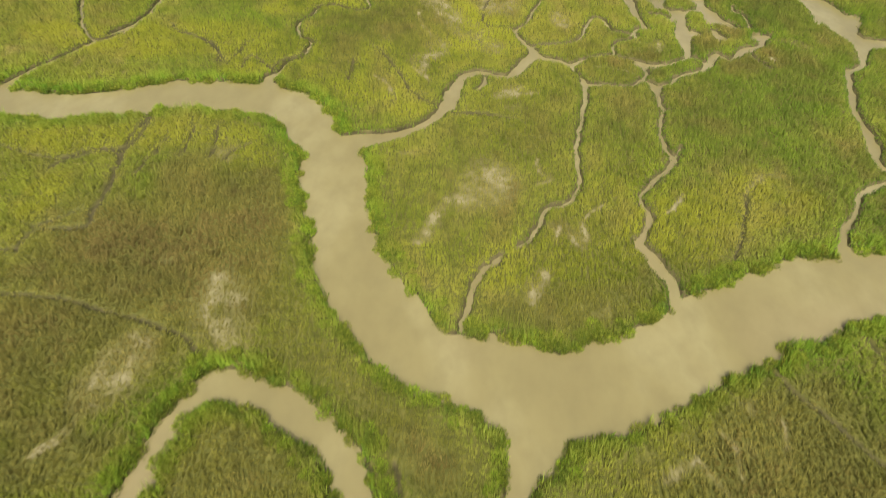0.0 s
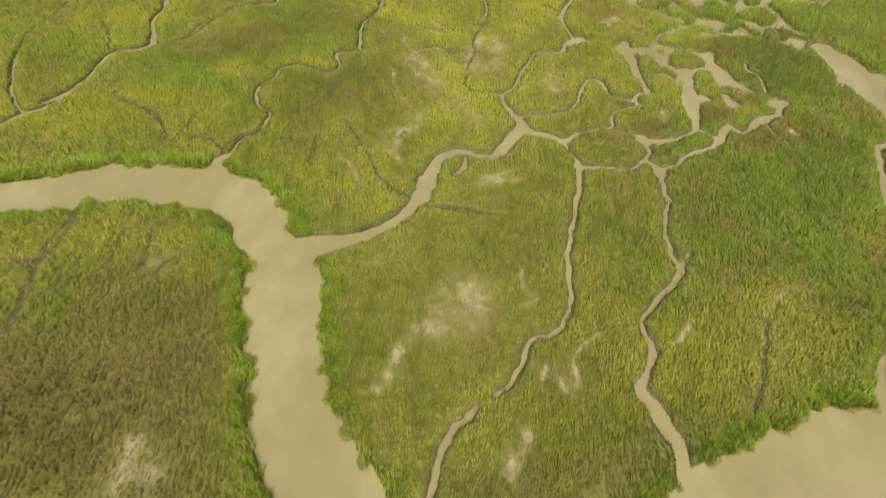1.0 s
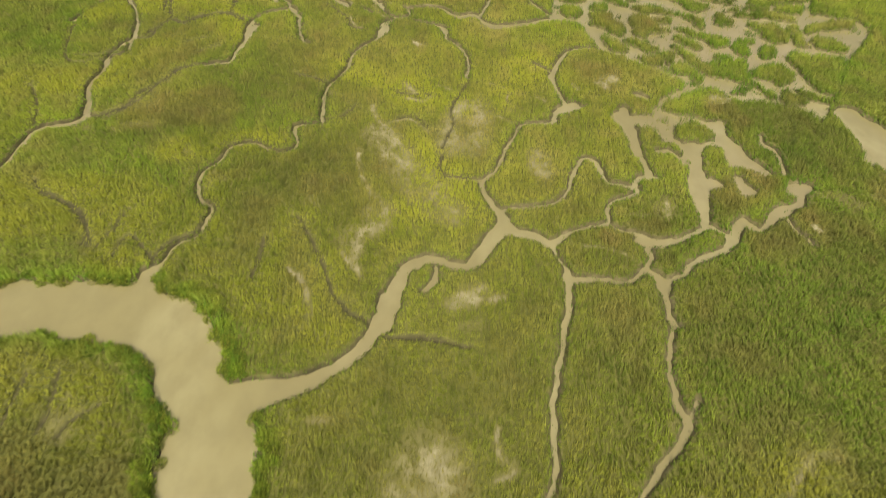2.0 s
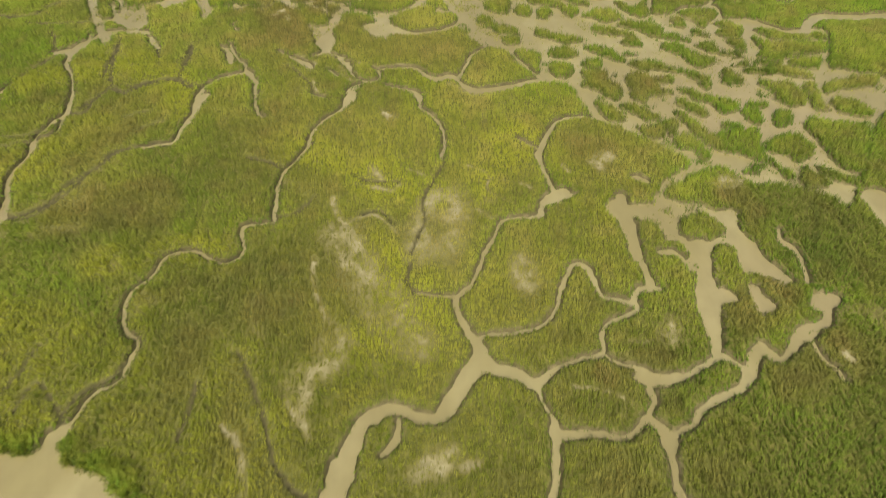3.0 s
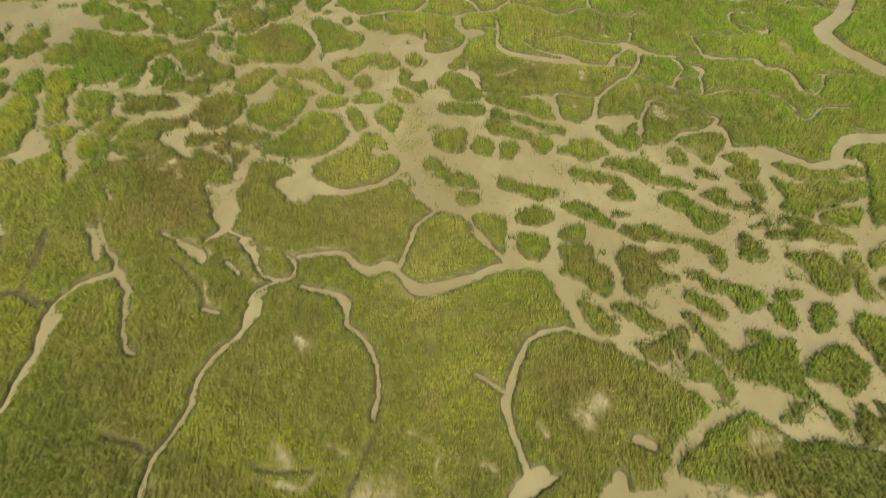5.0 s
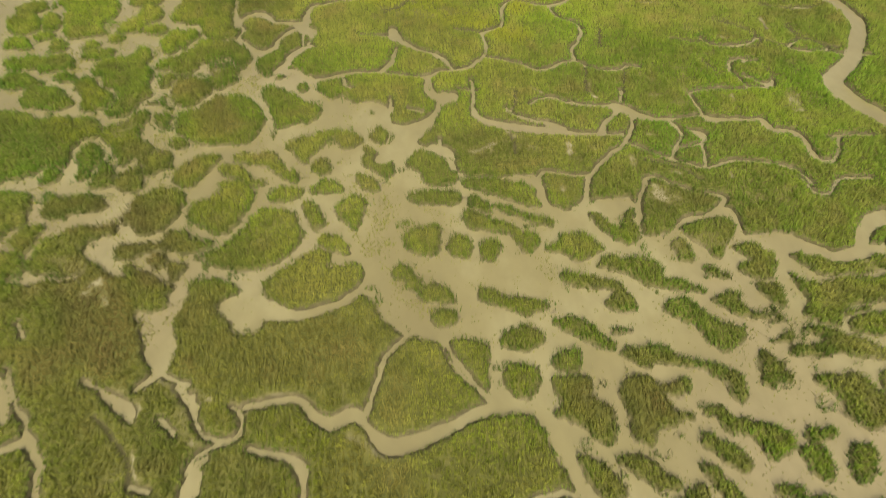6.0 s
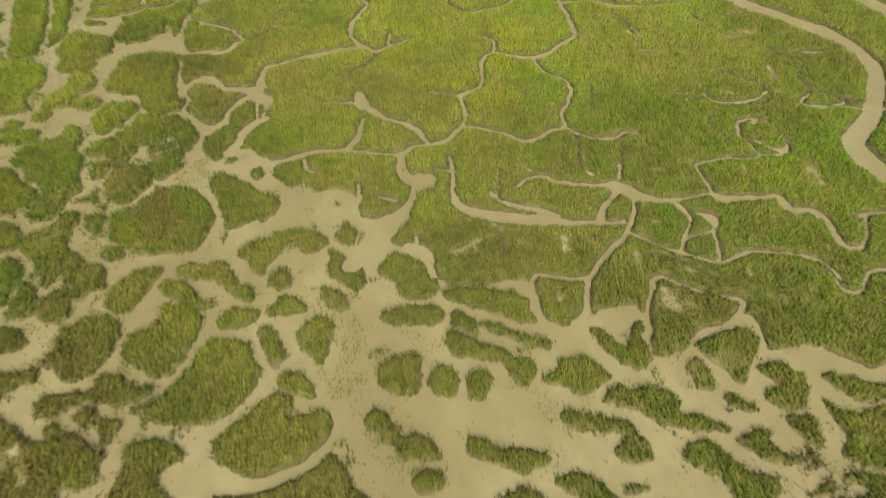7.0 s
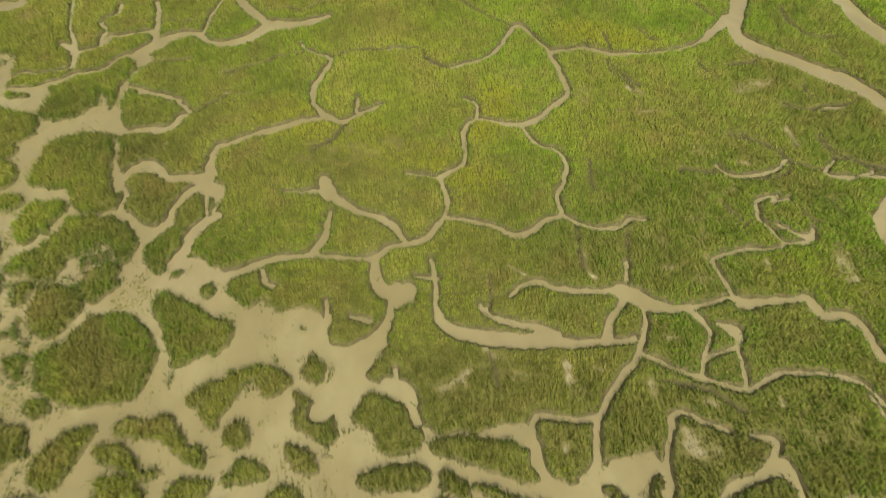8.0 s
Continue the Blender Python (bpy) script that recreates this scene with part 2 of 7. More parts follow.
open_water([(9.6, 16.8), (8.8, 13.0), (6.3, 12.9), (7.3, 16.8), (7.4, 19.0), (8.0, 20.4), (9.0, 22.1), (6.8, 22.9), (5.1, 24.6), (6.0, 34.2), (14.6, 31.6), (13.7, 21.9), (12.2, 19.1)])
open_water([(-28.1, 14.0), (-28.1, 15.9), (-27.5, 18.6), (-26.7, 21.6), (-25.5, 25.0), (-24.1, 26.9), (-23.6, 28.3), (-22.0, 29.1), (-19.1, 29.0), (-16.4, 27.4), (-13.3, 26.6), (-10.8, 24.8), (-8.8, 22.7), (-7.3, 21.3), (-6.2, 19.1), (-5.4, 16.4), (-4.8, 14.5), (-7.3, 14.5), (-8.0, 16.3), (-8.8, 18.0), (-9.8, 19.6), (-11.0, 20.9), (-12.5, 21.7), (-14.4, 22.9), (-15.7, 23.7), (-17.6, 24.9), (-20.6, 25.6), (-22.2, 25.4), (-23.9, 24.4), (-24.7, 22.3), (-25.5, 19.7), (-25.8, 17.6), (-26.0, 15.9), (-25.9, 14.1)], 0.55)
RIVER = LAND.copy()
# pools and the tidal flat
open_water([(72.3, 109.5), (74.5, 113.5), (75.1, 118.4), (77.7, 119.9), (79.8, 117.8), (80.9, 113.8), (83.1, 112.4), (80.1, 106.3), (76.7, 106.8), (74.5, 108.2)])
open_water([(17.3, 195.5), (19.5, 198.2), (20.6, 195.0), (24.0, 195.8), (26.2, 197.5), (27.0, 192.3), (27.8, 188.4), (29.4, 184.8), (33.2, 183.8), (37.1, 183.8), (40.6, 183.3), (40.8, 178.6), (43.4, 176.5), (45.7, 176.7), (47.2, 178.1), (49.5, 178.1), (53.1, 178.2), (53.7, 175.4), (53.3, 171.4), (57.0, 171.5), (58.8, 173.5), (62.6, 174.4), (65.9, 175.7), (66.4, 172.2), (66.9, 170.0), (71.6, 170.3), (74.6, 168.7), (78.6, 166.2), (85.7, 165.4), (72.1, 142.9), (48.0, 145.6), (30.8, 147.4), (28.6, 148.2), (28.6, 150.5), (27.2, 150.9), (25.1, 153.8), (23.6, 157.1), (21.8, 157.6), (20.0, 159.5), (16.4, 164.7), (13.8, 171.9)])
open_water([(17.3, 195.5), (13.8, 168.7), (16.4, 164.7), (20.0, 159.5), (19.3, 158.6), (16.9, 161.2), (14.4, 164.9), (11.2, 162.5), (7.4, 161.8), (4.9, 161.6), (2.9, 162.7), (1.5, 160.8), (-0.0, 160.6), (-1.4, 162.1), (-2.6, 163.9), (-1.7, 166.7), (-1.3, 168.8), (-1.1, 169.9), (-6.5, 170.9), (-9.5, 176.9), (-17.8, 176.9), (-19.7, 182.3), (-17.6, 185.7), (-12.5, 186.1), (-13.8, 189.2), (-13.8, 193.3), (-14.4, 196.6), (-15.2, 201.3), (-11.8, 205.8), (-5.2, 207.6), (-4.0, 212.8), (-0.2, 211.1), (3.3, 212.1), (7.9, 208.2), (12.3, 203.2), (15.8, 200.7), (18.7, 199.5)])
open_water([(35.6, 141.4), (37.2, 137.6), (40.0, 136.2), (44.4, 133.1), (47.4, 130.9), (49.4, 128.0), (47.6, 126.3), (44.9, 123.9), (42.4, 120.7), (43.2, 120.0), (46.1, 122.4), (50.8, 125.7), (53.3, 127.0), (56.2, 125.4), (57.7, 123.9), (60.3, 123.6), (64.0, 122.8), (67.6, 121.8), (70.8, 120.2), (79.9, 135.2), (89.0, 152.5), (36.6, 153.1), (34.3, 145.5)])
open_water([(35.1, 118.5), (36.7, 120.1), (38.4, 120.4), (38.4, 118.7), (40.2, 118.4), (42.0, 119.0), (42.9, 121.4), (44.7, 120.7), (46.3, 119.6), (48.2, 119.6), (50.4, 118.2), (53.2, 118.1), (53.4, 116.8), (52.2, 115.2), (51.1, 114.6), (50.0, 113.4), (50.3, 112.5), (53.1, 113.3), (54.4, 112.1), (54.7, 109.7), (55.0, 107.5), (50.9, 107.6), (50.2, 110.4), (48.8, 111.6), (47.2, 110.5), (45.4, 108.3), (44.2, 108.3), (45.5, 111.7), (43.9, 113.5), (42.6, 114.1), (42.8, 116.0), (40.3, 116.1), (38.7, 117.1), (37.4, 115.5), (36.0, 116.2)])
open_water([(-8.5, 171.1), (-6.9, 173.3), (-4.5, 170.7), (-7.1, 170.2), (-7.6, 167.3), (-8.7, 164.6), (-9.6, 162.7), (-8.3, 159.3), (-8.1, 156.5), (-9.2, 156.0), (-10.5, 158.3), (-11.7, 160.9), (-12.1, 162.9), (-10.6, 164.8), (-9.7, 166.8), (-9.0, 168.2)])
open_water([(-59.4, 258.6), (-30.4, 255.6), (-27.1, 247.4), (-22.1, 246.9), (-12.6, 245.9), (-10.3, 237.0), (-8.0, 233.3), (-7.6, 225.0), (-4.5, 218.6), (-3.1, 212.7), (-4.3, 207.5), (-9.2, 205.5), (-15.0, 204.9), (-15.0, 200.1), (-13.8, 193.3), (-11.9, 187.0), (-19.6, 185.0), (-26.3, 185.7), (-31.4, 188.1), (-35.9, 188.6)])
open_water([(-73.2, 211.2), (-35.2, 211.4), (-31.5, 200.8), (-28.2, 195.8), (-28.3, 188.5), (-25.7, 185.0), (-27.4, 180.1), (-29.2, 177.7), (-30.9, 175.4), (-33.7, 175.5), (-36.2, 177.8), (-36.4, 175.5), (-38.3, 174.0), (-38.9, 171.8), (-40.5, 171.1), (-41.5, 169.0), (-44.4, 169.7), (-43.8, 167.0), (-44.1, 164.3), (-45.1, 162.4), (-46.9, 162.6), (-47.7, 160.5), (-50.5, 159.3)])
open_water([(-33.8, 258.6), (-27.8, 257.3), (-27.1, 255.0), (-27.6, 253.1), (-27.9, 251.1), (-28.6, 250.5), (-32.1, 250.9)])
open_water([(-23.7, 248.0), (-21.0, 248.2), (-20.1, 246.5), (-20.2, 243.4), (-20.9, 242.5), (-22.6, 242.9), (-23.6, 244.6), (-23.1, 246.0)])
open_water([(-9.0, 254.2), (-5.7, 254.0), (-5.5, 251.8), (-6.9, 249.6), (-8.5, 247.4), (-8.4, 245.2), (-9.2, 243.1), (-9.7, 241.0), (-9.1, 238.7), (-7.8, 236.8), (-8.3, 235.6), (-9.7, 235.8), (-12.4, 237.6), (-14.3, 237.0), (-15.7, 235.8), (-17.4, 234.1), (-19.2, 232.7), (-20.1, 231.3), (-22.4, 231.7), (-21.0, 234.1), (-20.6, 236.3), (-20.2, 238.6), (-18.4, 239.8), (-14.4, 240.3), (-11.1, 240.8), (-10.5, 242.3), (-9.8, 245.4), (-9.2, 247.9), (-7.8, 250.0), (-8.0, 251.8)])
open_water([(-58.4, 238.3), (-21.8, 235.6), (-8.9, 234.6), (-7.8, 228.7), (4.5, 225.2), (5.1, 224.9), (6.8, 221.2), (1.8, 211.6), (5.3, 208.6), (7.3, 207.4), (11.1, 202.7), (20.2, 200.6), (19.5, 183.0), (11.5, 174.3), (8.5, 172.6), (2.9, 168.4), (2.1, 169.6), (-2.9, 169.4), (-6.0, 171.0), (-7.7, 170.2), (-9.8, 168.2), (-13.1, 170.2), (-17.3, 170.1), (-20.4, 172.6), (-22.2, 170.1), (-26.4, 170.0), (-31.2, 170.0), (-35.5, 170.3)])
open_water([(-13.1, 163.9), (-12.4, 165.0), (-9.2, 164.8), (-8.2, 166.8), (-9.9, 168.6), (-8.1, 170.2), (-8.1, 172.5), (-7.5, 173.4), (-6.2, 171.9), (-3.0, 169.8), (2.1, 169.6), (2.1, 165.9), (3.3, 163.7), (2.7, 162.5), (1.9, 160.6), (-0.8, 160.6), (-2.5, 163.0), (-4.0, 164.3), (-1.8, 165.8), (-1.3, 167.9), (-2.8, 168.0), (-5.7, 168.7), (-6.8, 166.6), (-7.5, 164.6), (-8.5, 162.3), (-7.6, 159.5), (-8.0, 155.8), (-9.2, 155.6), (-10.7, 158.6), (-11.9, 161.0)])
open_water([(38.3, 119.1), (45.4, 119.2), (45.6, 117.2), (44.4, 115.1), (43.2, 113.2), (42.3, 114.1), (41.5, 115.6), (39.0, 116.5)])
open_water([(51.5, 114.8), (52.9, 115.3), (53.4, 112.4), (53.8, 110.3), (54.8, 108.1), (56.4, 106.2), (55.8, 105.4), (53.9, 106.4), (51.8, 107.7), (50.8, 109.0), (50.8, 111.4)])
open_water([(46.3, 104.4), (47.7, 104.6), (48.6, 104.0), (49.4, 102.8), (48.0, 102.2), (46.4, 102.6)])
open_water([(51.5, 105.1), (52.6, 105.1), (51.7, 102.2), (53.1, 102.6), (53.5, 101.9), (51.7, 100.6), (51.3, 101.7)])
open_water([(58.3, 103.5), (60.5, 104.4), (61.5, 103.2), (60.2, 101.7), (58.9, 101.2), (58.1, 101.8)])
open_water([(27.5, 203.2), (29.0, 203.8), (30.4, 201.1), (29.6, 200.4), (28.1, 199.9), (27.1, 200.4), (26.9, 201.7)])

# islets
islet([(45.0, 116.0), (47.6, 117.6), (49.3, 116.9), (51.0, 115.2), (50.5, 114.0), (47.9, 112.5), (45.5, 112.6), (44.6, 113.8)])
islet([(21.4, 181.4), (26.0, 181.9), (28.9, 180.8), (28.4, 179.0), (24.2, 179.0), (21.3, 180.2)])
islet([(30.0, 180.2), (31.8, 179.5), (32.6, 177.2), (31.1, 177.0), (29.8, 178.4)])
islet([(29.3, 183.5), (33.2, 183.6), (36.2, 182.7), (39.8, 181.1), (39.8, 179.2), (39.8, 177.2), (36.2, 178.5), (32.8, 180.7), (29.8, 181.7)])
islet([(28.6, 177.6), (30.1, 177.7), (32.8, 175.6), (35.2, 174.7), (36.1, 173.5), (38.2, 173.0), (38.5, 170.9), (36.4, 169.5), (35.3, 171.2), (34.5, 173.0), (31.0, 173.8), (28.7, 175.4)])
islet([(33.2, 178.5), (35.3, 177.8), (38.0, 176.0), (41.1, 174.7), (41.1, 173.6), (38.4, 174.3), (35.1, 176.4), (33.2, 177.6)])
islet([(25.9, 171.8), (27.0, 173.4), (29.1, 172.7), (29.8, 171.0), (28.6, 169.3), (26.9, 169.7)])
islet([(30.2, 170.5), (31.1, 172.1), (32.9, 171.9), (33.0, 170.2), (31.7, 168.4), (30.3, 168.9)])
islet([(39.1, 170.4), (41.0, 170.6), (41.7, 172.2), (44.3, 172.4), (45.8, 171.0), (46.6, 169.2), (45.0, 168.2), (43.0, 167.2), (41.6, 168.5), (39.6, 169.5)])
islet([(45.0, 166.6), (46.8, 168.0), (49.3, 167.9), (52.0, 167.4), (53.7, 166.0), (53.5, 164.5), (55.6, 163.5), (58.1, 161.7), (57.0, 161.5), (53.8, 162.2), (51.0, 163.2), (49.1, 165.0), (46.7, 166.4)])
islet([(40.6, 165.9), (42.3, 165.7), (45.5, 164.6), (47.4, 164.0), (48.0, 162.4), (48.7, 161.3), (49.0, 159.6), (47.3, 159.1), (45.5, 159.8), (44.8, 161.0), (46.1, 161.9), (45.8, 163.0), (43.1, 163.3), (40.6, 164.5)])
islet([(52.5, 160.5), (54.4, 161.0), (55.9, 160.5), (56.7, 159.0), (58.8, 157.3), (60.9, 156.1), (61.2, 155.0), (59.1, 153.3), (57.1, 153.2), (55.9, 154.3), (55.9, 155.9), (54.7, 157.1), (53.1, 158.3), (52.1, 159.5)])
islet([(59.2, 160.9), (62.5, 161.3), (62.2, 159.8), (63.2, 158.3), (65.2, 157.3), (64.1, 157.1), (61.0, 157.8), (59.5, 159.0), (58.6, 160.2)])
islet([(65.0, 162.3), (67.7, 161.8), (68.2, 159.9), (67.0, 158.2), (66.2, 159.4), (65.1, 161.0)])
islet([(64.8, 168.5), (67.1, 168.7), (68.7, 167.3), (69.2, 166.0), (67.8, 163.0), (66.0, 162.8), (63.7, 164.2), (63.8, 165.3), (65.9, 165.9), (64.5, 167.7)])
islet([(55.9, 169.5), (57.7, 170.4), (58.4, 169.2), (58.4, 166.3), (57.1, 166.5), (56.2, 168.2)])
islet([(59.2, 165.4), (62.2, 163.9), (61.5, 163.2), (59.4, 164.2)])
islet([(46.2, 176.0), (47.2, 176.4), (48.2, 174.6), (50.0, 173.1), (52.2, 176.5), (53.0, 175.4), (52.1, 173.7), (52.7, 171.9), (51.7, 169.9), (50.1, 169.7), (49.0, 170.6), (47.0, 173.0)])
islet([(58.4, 172.2), (60.5, 172.8), (63.9, 173.8), (65.6, 173.2), (65.8, 171.0), (64.4, 169.4), (62.9, 167.5), (61.5, 166.8), (60.4, 168.6), (58.9, 170.4)])
islet([(70.6, 168.1), (72.6, 167.7), (73.4, 166.3), (75.2, 165.3), (79.4, 164.9), (83.3, 165.3), (84.5, 163.5), (79.5, 162.5), (75.2, 162.6), (73.5, 163.5), (72.6, 164.6), (71.3, 166.4)])
islet([(70.4, 163.8), (71.2, 162.6), (73.2, 161.6), (77.0, 162.0), (83.6, 162.0), (81.7, 158.8), (75.6, 158.0), (73.1, 155.5), (70.4, 156.1), (69.5, 157.6), (70.8, 159.6), (70.5, 161.9)])
islet([(75.0, 156.3), (80.5, 156.8), (78.6, 153.7), (74.9, 154.2)])
islet([(68.1, 155.6), (71.4, 155.3), (73.4, 154.1), (76.0, 152.8), (76.8, 150.7), (71.9, 151.3), (68.1, 151.6), (65.0, 152.0), (65.6, 153.2), (68.9, 153.2), (70.0, 154.1), (68.4, 154.8)])
islet([(63.9, 154.4), (66.2, 155.2), (67.1, 154.9), (65.9, 153.9), (63.9, 153.8)])
islet([(61.6, 152.4), (63.0, 152.5), (63.1, 151.3), (64.7, 151.4), (63.9, 150.2), (64.5, 149.6), (63.8, 148.1), (62.6, 148.9), (61.6, 148.1), (60.2, 149.1)])
islet([(52.3, 145.9), (53.9, 146.9), (54.9, 146.2), (54.9, 144.8)])
islet([(37.7, 158.9), (39.8, 159.4), (42.4, 158.1), (43.9, 156.2), (44.9, 155.2), (44.3, 154.2), (42.3, 155.1), (40.1, 156.6)])
islet([(45.0, 154.5), (48.0, 154.8), (50.5, 154.5), (51.7, 153.4), (53.0, 152.7), (56.4, 151.4), (58.4, 150.2), (58.3, 147.8), (57.1, 146.5), (56.3, 147.5), (56.1, 149.3), (54.3, 151.0), (50.1, 151.7), (47.6, 151.7), (45.5, 152.9)])
islet([(31.0, 156.0), (32.0, 158.2), (34.0, 158.6), (36.4, 157.4), (36.7, 156.0), (34.0, 155.0)])
islet([(36.8, 153.5), (37.7, 154.6), (40.3, 154.7), (39.6, 152.2), (38.3, 151.8), (36.9, 152.5)])
islet([(31.0, 153.8), (31.9, 154.0), (34.6, 153.1), (34.9, 151.8), (33.8, 149.3), (32.3, 149.2), (30.8, 150.8)])
islet([(24.3, 157.0), (26.2, 157.2), (29.2, 156.2), (29.5, 154.0), (28.7, 150.8), (27.2, 151.2), (25.2, 154.1), (24.1, 155.8)])
islet([(29.0, 164.5), (31.0, 164.3), (32.8, 163.0), (34.8, 162.8), (37.9, 161.3), (37.0, 160.4), (34.3, 160.0), (31.9, 161.3), (29.4, 162.3)])
islet([(18.2, 168.3), (19.9, 168.9), (21.8, 166.4), (22.7, 165.1), (21.3, 164.6), (19.8, 166.2)])
islet([(21.6, 164.2), (23.8, 165.8), (25.7, 164.5), (26.5, 162.9), (24.8, 162.4), (22.2, 163.0)])
islet([(23.4, 161.5), (25.7, 161.6), (26.2, 160.2), (24.4, 159.0), (23.0, 160.2)])
islet([(20.2, 173.7), (21.7, 175.2), (24.7, 175.3), (25.6, 174.0), (24.6, 170.7), (22.8, 170.1), (20.8, 171.2)])
islet([(10.9, 179.0), (12.0, 181.2), (13.9, 181.9), (15.4, 180.8), (14.6, 176.9), (13.8, 174.8), (12.1, 177.1)])
islet([(8.4, 173.7), (9.2, 174.9), (11.0, 174.5), (13.1, 172.4), (13.1, 171.2), (10.7, 171.8), (8.9, 172.8)])
islet([(1.9, 166.6), (2.4, 168.1), (5.6, 170.4), (8.3, 172.5), (10.7, 171.0), (10.1, 169.5), (11.8, 169.7), (14.1, 169.5), (15.1, 167.8), (14.1, 165.7), (13.1, 164.4), (10.5, 163.6), (7.3, 162.9), (4.7, 163.8), (2.7, 165.1)])
islet([(-1.6, 206.0), (0.0, 207.3), (2.8, 205.5), (5.5, 203.3), (8.5, 201.2), (7.4, 198.3), (4.1, 197.5), (1.2, 197.2), (0.6, 200.2), (-0.9, 203.4)])
islet([(3.1, 193.1), (5.9, 194.5), (8.3, 195.4), (10.7, 195.7), (14.0, 194.8), (14.8, 193.0), (12.8, 191.6), (11.6, 191.7), (9.9, 193.5), (8.0, 191.0), (6.1, 188.6), (4.5, 190.9)])
islet([(14.9, 191.9), (16.8, 190.6), (17.5, 189.0), (15.9, 189.5)])
islet([(7.3, 188.0), (8.5, 189.4), (10.0, 188.7), (10.1, 186.7), (8.6, 186.1), (7.4, 186.8)])
islet([(15.1, 189.2), (17.9, 189.5), (19.3, 187.7), (18.9, 184.8), (17.0, 186.0), (15.3, 187.3)])
islet([(13.9, 185.8), (16.2, 185.0), (17.3, 182.5), (15.4, 182.2), (14.3, 183.8)])
islet([(7.1, 183.6), (9.3, 184.8), (12.0, 184.0), (12.0, 182.6), (9.4, 182.2), (7.5, 182.6)])
islet([(21.9, 188.5), (23.6, 189.9), (25.9, 188.6), (28.7, 185.7), (28.9, 183.7), (26.8, 182.5), (24.2, 183.2), (23.2, 185.3), (21.4, 187.0)])
islet([(7.5, 206.9), (9.2, 208.7), (11.4, 208.5), (12.2, 205.2), (10.2, 203.7), (8.0, 205.0)])
islet([(12.8, 210.0), (15.9, 210.2), (21.3, 208.5), (25.6, 207.4), (25.5, 203.8), (27.4, 201.0), (27.2, 198.6), (24.0, 196.0), (21.4, 194.9), (19.4, 197.1), (19.9, 200.6), (18.8, 200.7), (16.7, 203.4), (14.1, 205.0), (12.3, 207.7)])
islet([(16.0, 194.0), (17.3, 195.8), (18.5, 194.8), (18.4, 192.6), (16.8, 192.5)])
islet([(-3.1, 212.7), (-1.6, 216.1), (0.2, 217.3), (2.1, 216.4), (1.4, 213.7), (-1.1, 211.2)])
islet([(23.3, 192.1), (25.1, 194.2), (27.4, 196.2), (28.2, 192.1), (27.9, 189.5), (25.2, 190.8)])
islet([(36.0, 151.4), (40.5, 151.3), (40.8, 148.6), (42.5, 146.9), (41.4, 143.3), (39.8, 143.4), (38.6, 145.4), (35.7, 147.0), (36.8, 148.6)])
islet([(44.0, 150.2), (46.3, 151.3), (48.3, 149.6), (48.9, 146.9), (51.3, 145.3), (47.1, 144.3), (45.8, 142.3), (43.8, 143.8), (43.6, 146.4)])
islet([(48.3, 149.4), (51.9, 150.4), (51.9, 149.0), (49.7, 148.2)])
islet([(37.3, 142.2), (39.4, 141.4), (41.6, 138.9), (41.0, 137.6), (38.8, 138.0), (37.7, 139.9)])
islet([(41.4, 141.3), (43.4, 142.1), (46.1, 140.3), (47.5, 138.4), (45.6, 138.0), (43.0, 139.9)])
islet([(42.6, 136.6), (45.9, 136.4), (47.8, 137.9), (49.8, 138.4), (50.0, 136.5), (47.6, 135.6), (46.8, 133.9), (45.2, 133.5), (43.4, 135.3)])
islet([(48.1, 133.4), (50.6, 134.5), (52.3, 132.9), (52.5, 131.2), (52.9, 129.6), (52.0, 128.4), (51.2, 129.2), (50.8, 130.4), (48.9, 131.3)])
islet([(51.3, 143.7), (53.1, 143.2), (55.4, 140.7), (54.6, 139.2), (52.4, 140.7), (50.9, 142.2)])
islet([(49.6, 140.3), (51.5, 140.2), (53.1, 137.8), (54.9, 134.2), (56.8, 135.5), (61.6, 136.3), (62.4, 134.5), (61.8, 131.9), (61.5, 130.2), (62.6, 127.8), (64.6, 126.6), (64.1, 124.7), (62.7, 124.7), (62.3, 127.0), (60.9, 128.6), (57.1, 129.9), (54.4, 130.4), (52.9, 132.5), (51.6, 135.6)])
islet([(56.8, 137.8), (59.7, 137.3), (59.4, 136.4), (57.1, 136.4)])
islet([(53.6, 146.3), (56.1, 145.2), (58.9, 144.1), (60.9, 143.1), (61.0, 141.1), (58.4, 140.1), (56.7, 142.1), (54.0, 143.7)])
islet([(62.3, 132.3), (64.4, 134.0), (67.0, 134.9), (69.1, 134.4), (69.9, 132.2), (67.9, 129.3), (65.8, 128.5), (65.0, 130.2), (62.9, 130.2)])
islet([(70.6, 138.1), (72.8, 139.5), (75.4, 138.5), (80.8, 137.0), (75.5, 126.8), (72.4, 127.6), (71.5, 130.1), (71.2, 132.6), (70.6, 135.3)])
islet([(65.5, 126.2), (66.8, 127.7), (68.2, 126.1), (69.4, 124.2), (68.2, 123.1), (65.5, 123.1), (65.0, 124.3)])
islet([(68.5, 128.3), (70.1, 127.1), (74.3, 124.3), (73.8, 123.4), (69.7, 124.9), (68.6, 126.9)])
islet([(61.4, 141.1), (63.5, 141.5), (64.5, 139.1), (62.7, 137.2), (61.3, 138.7)])
islet([(65.7, 139.1), (67.6, 141.0), (69.4, 140.5), (67.8, 137.6), (65.8, 137.4)])
islet([(63.1, 143.6), (65.7, 143.0), (65.7, 142.0), (62.7, 141.5)])
islet([(66.2, 148.8), (68.9, 149.3), (72.8, 148.7), (73.7, 146.0), (73.2, 143.9), (71.0, 142.4), (68.2, 143.5), (68.5, 146.1)])
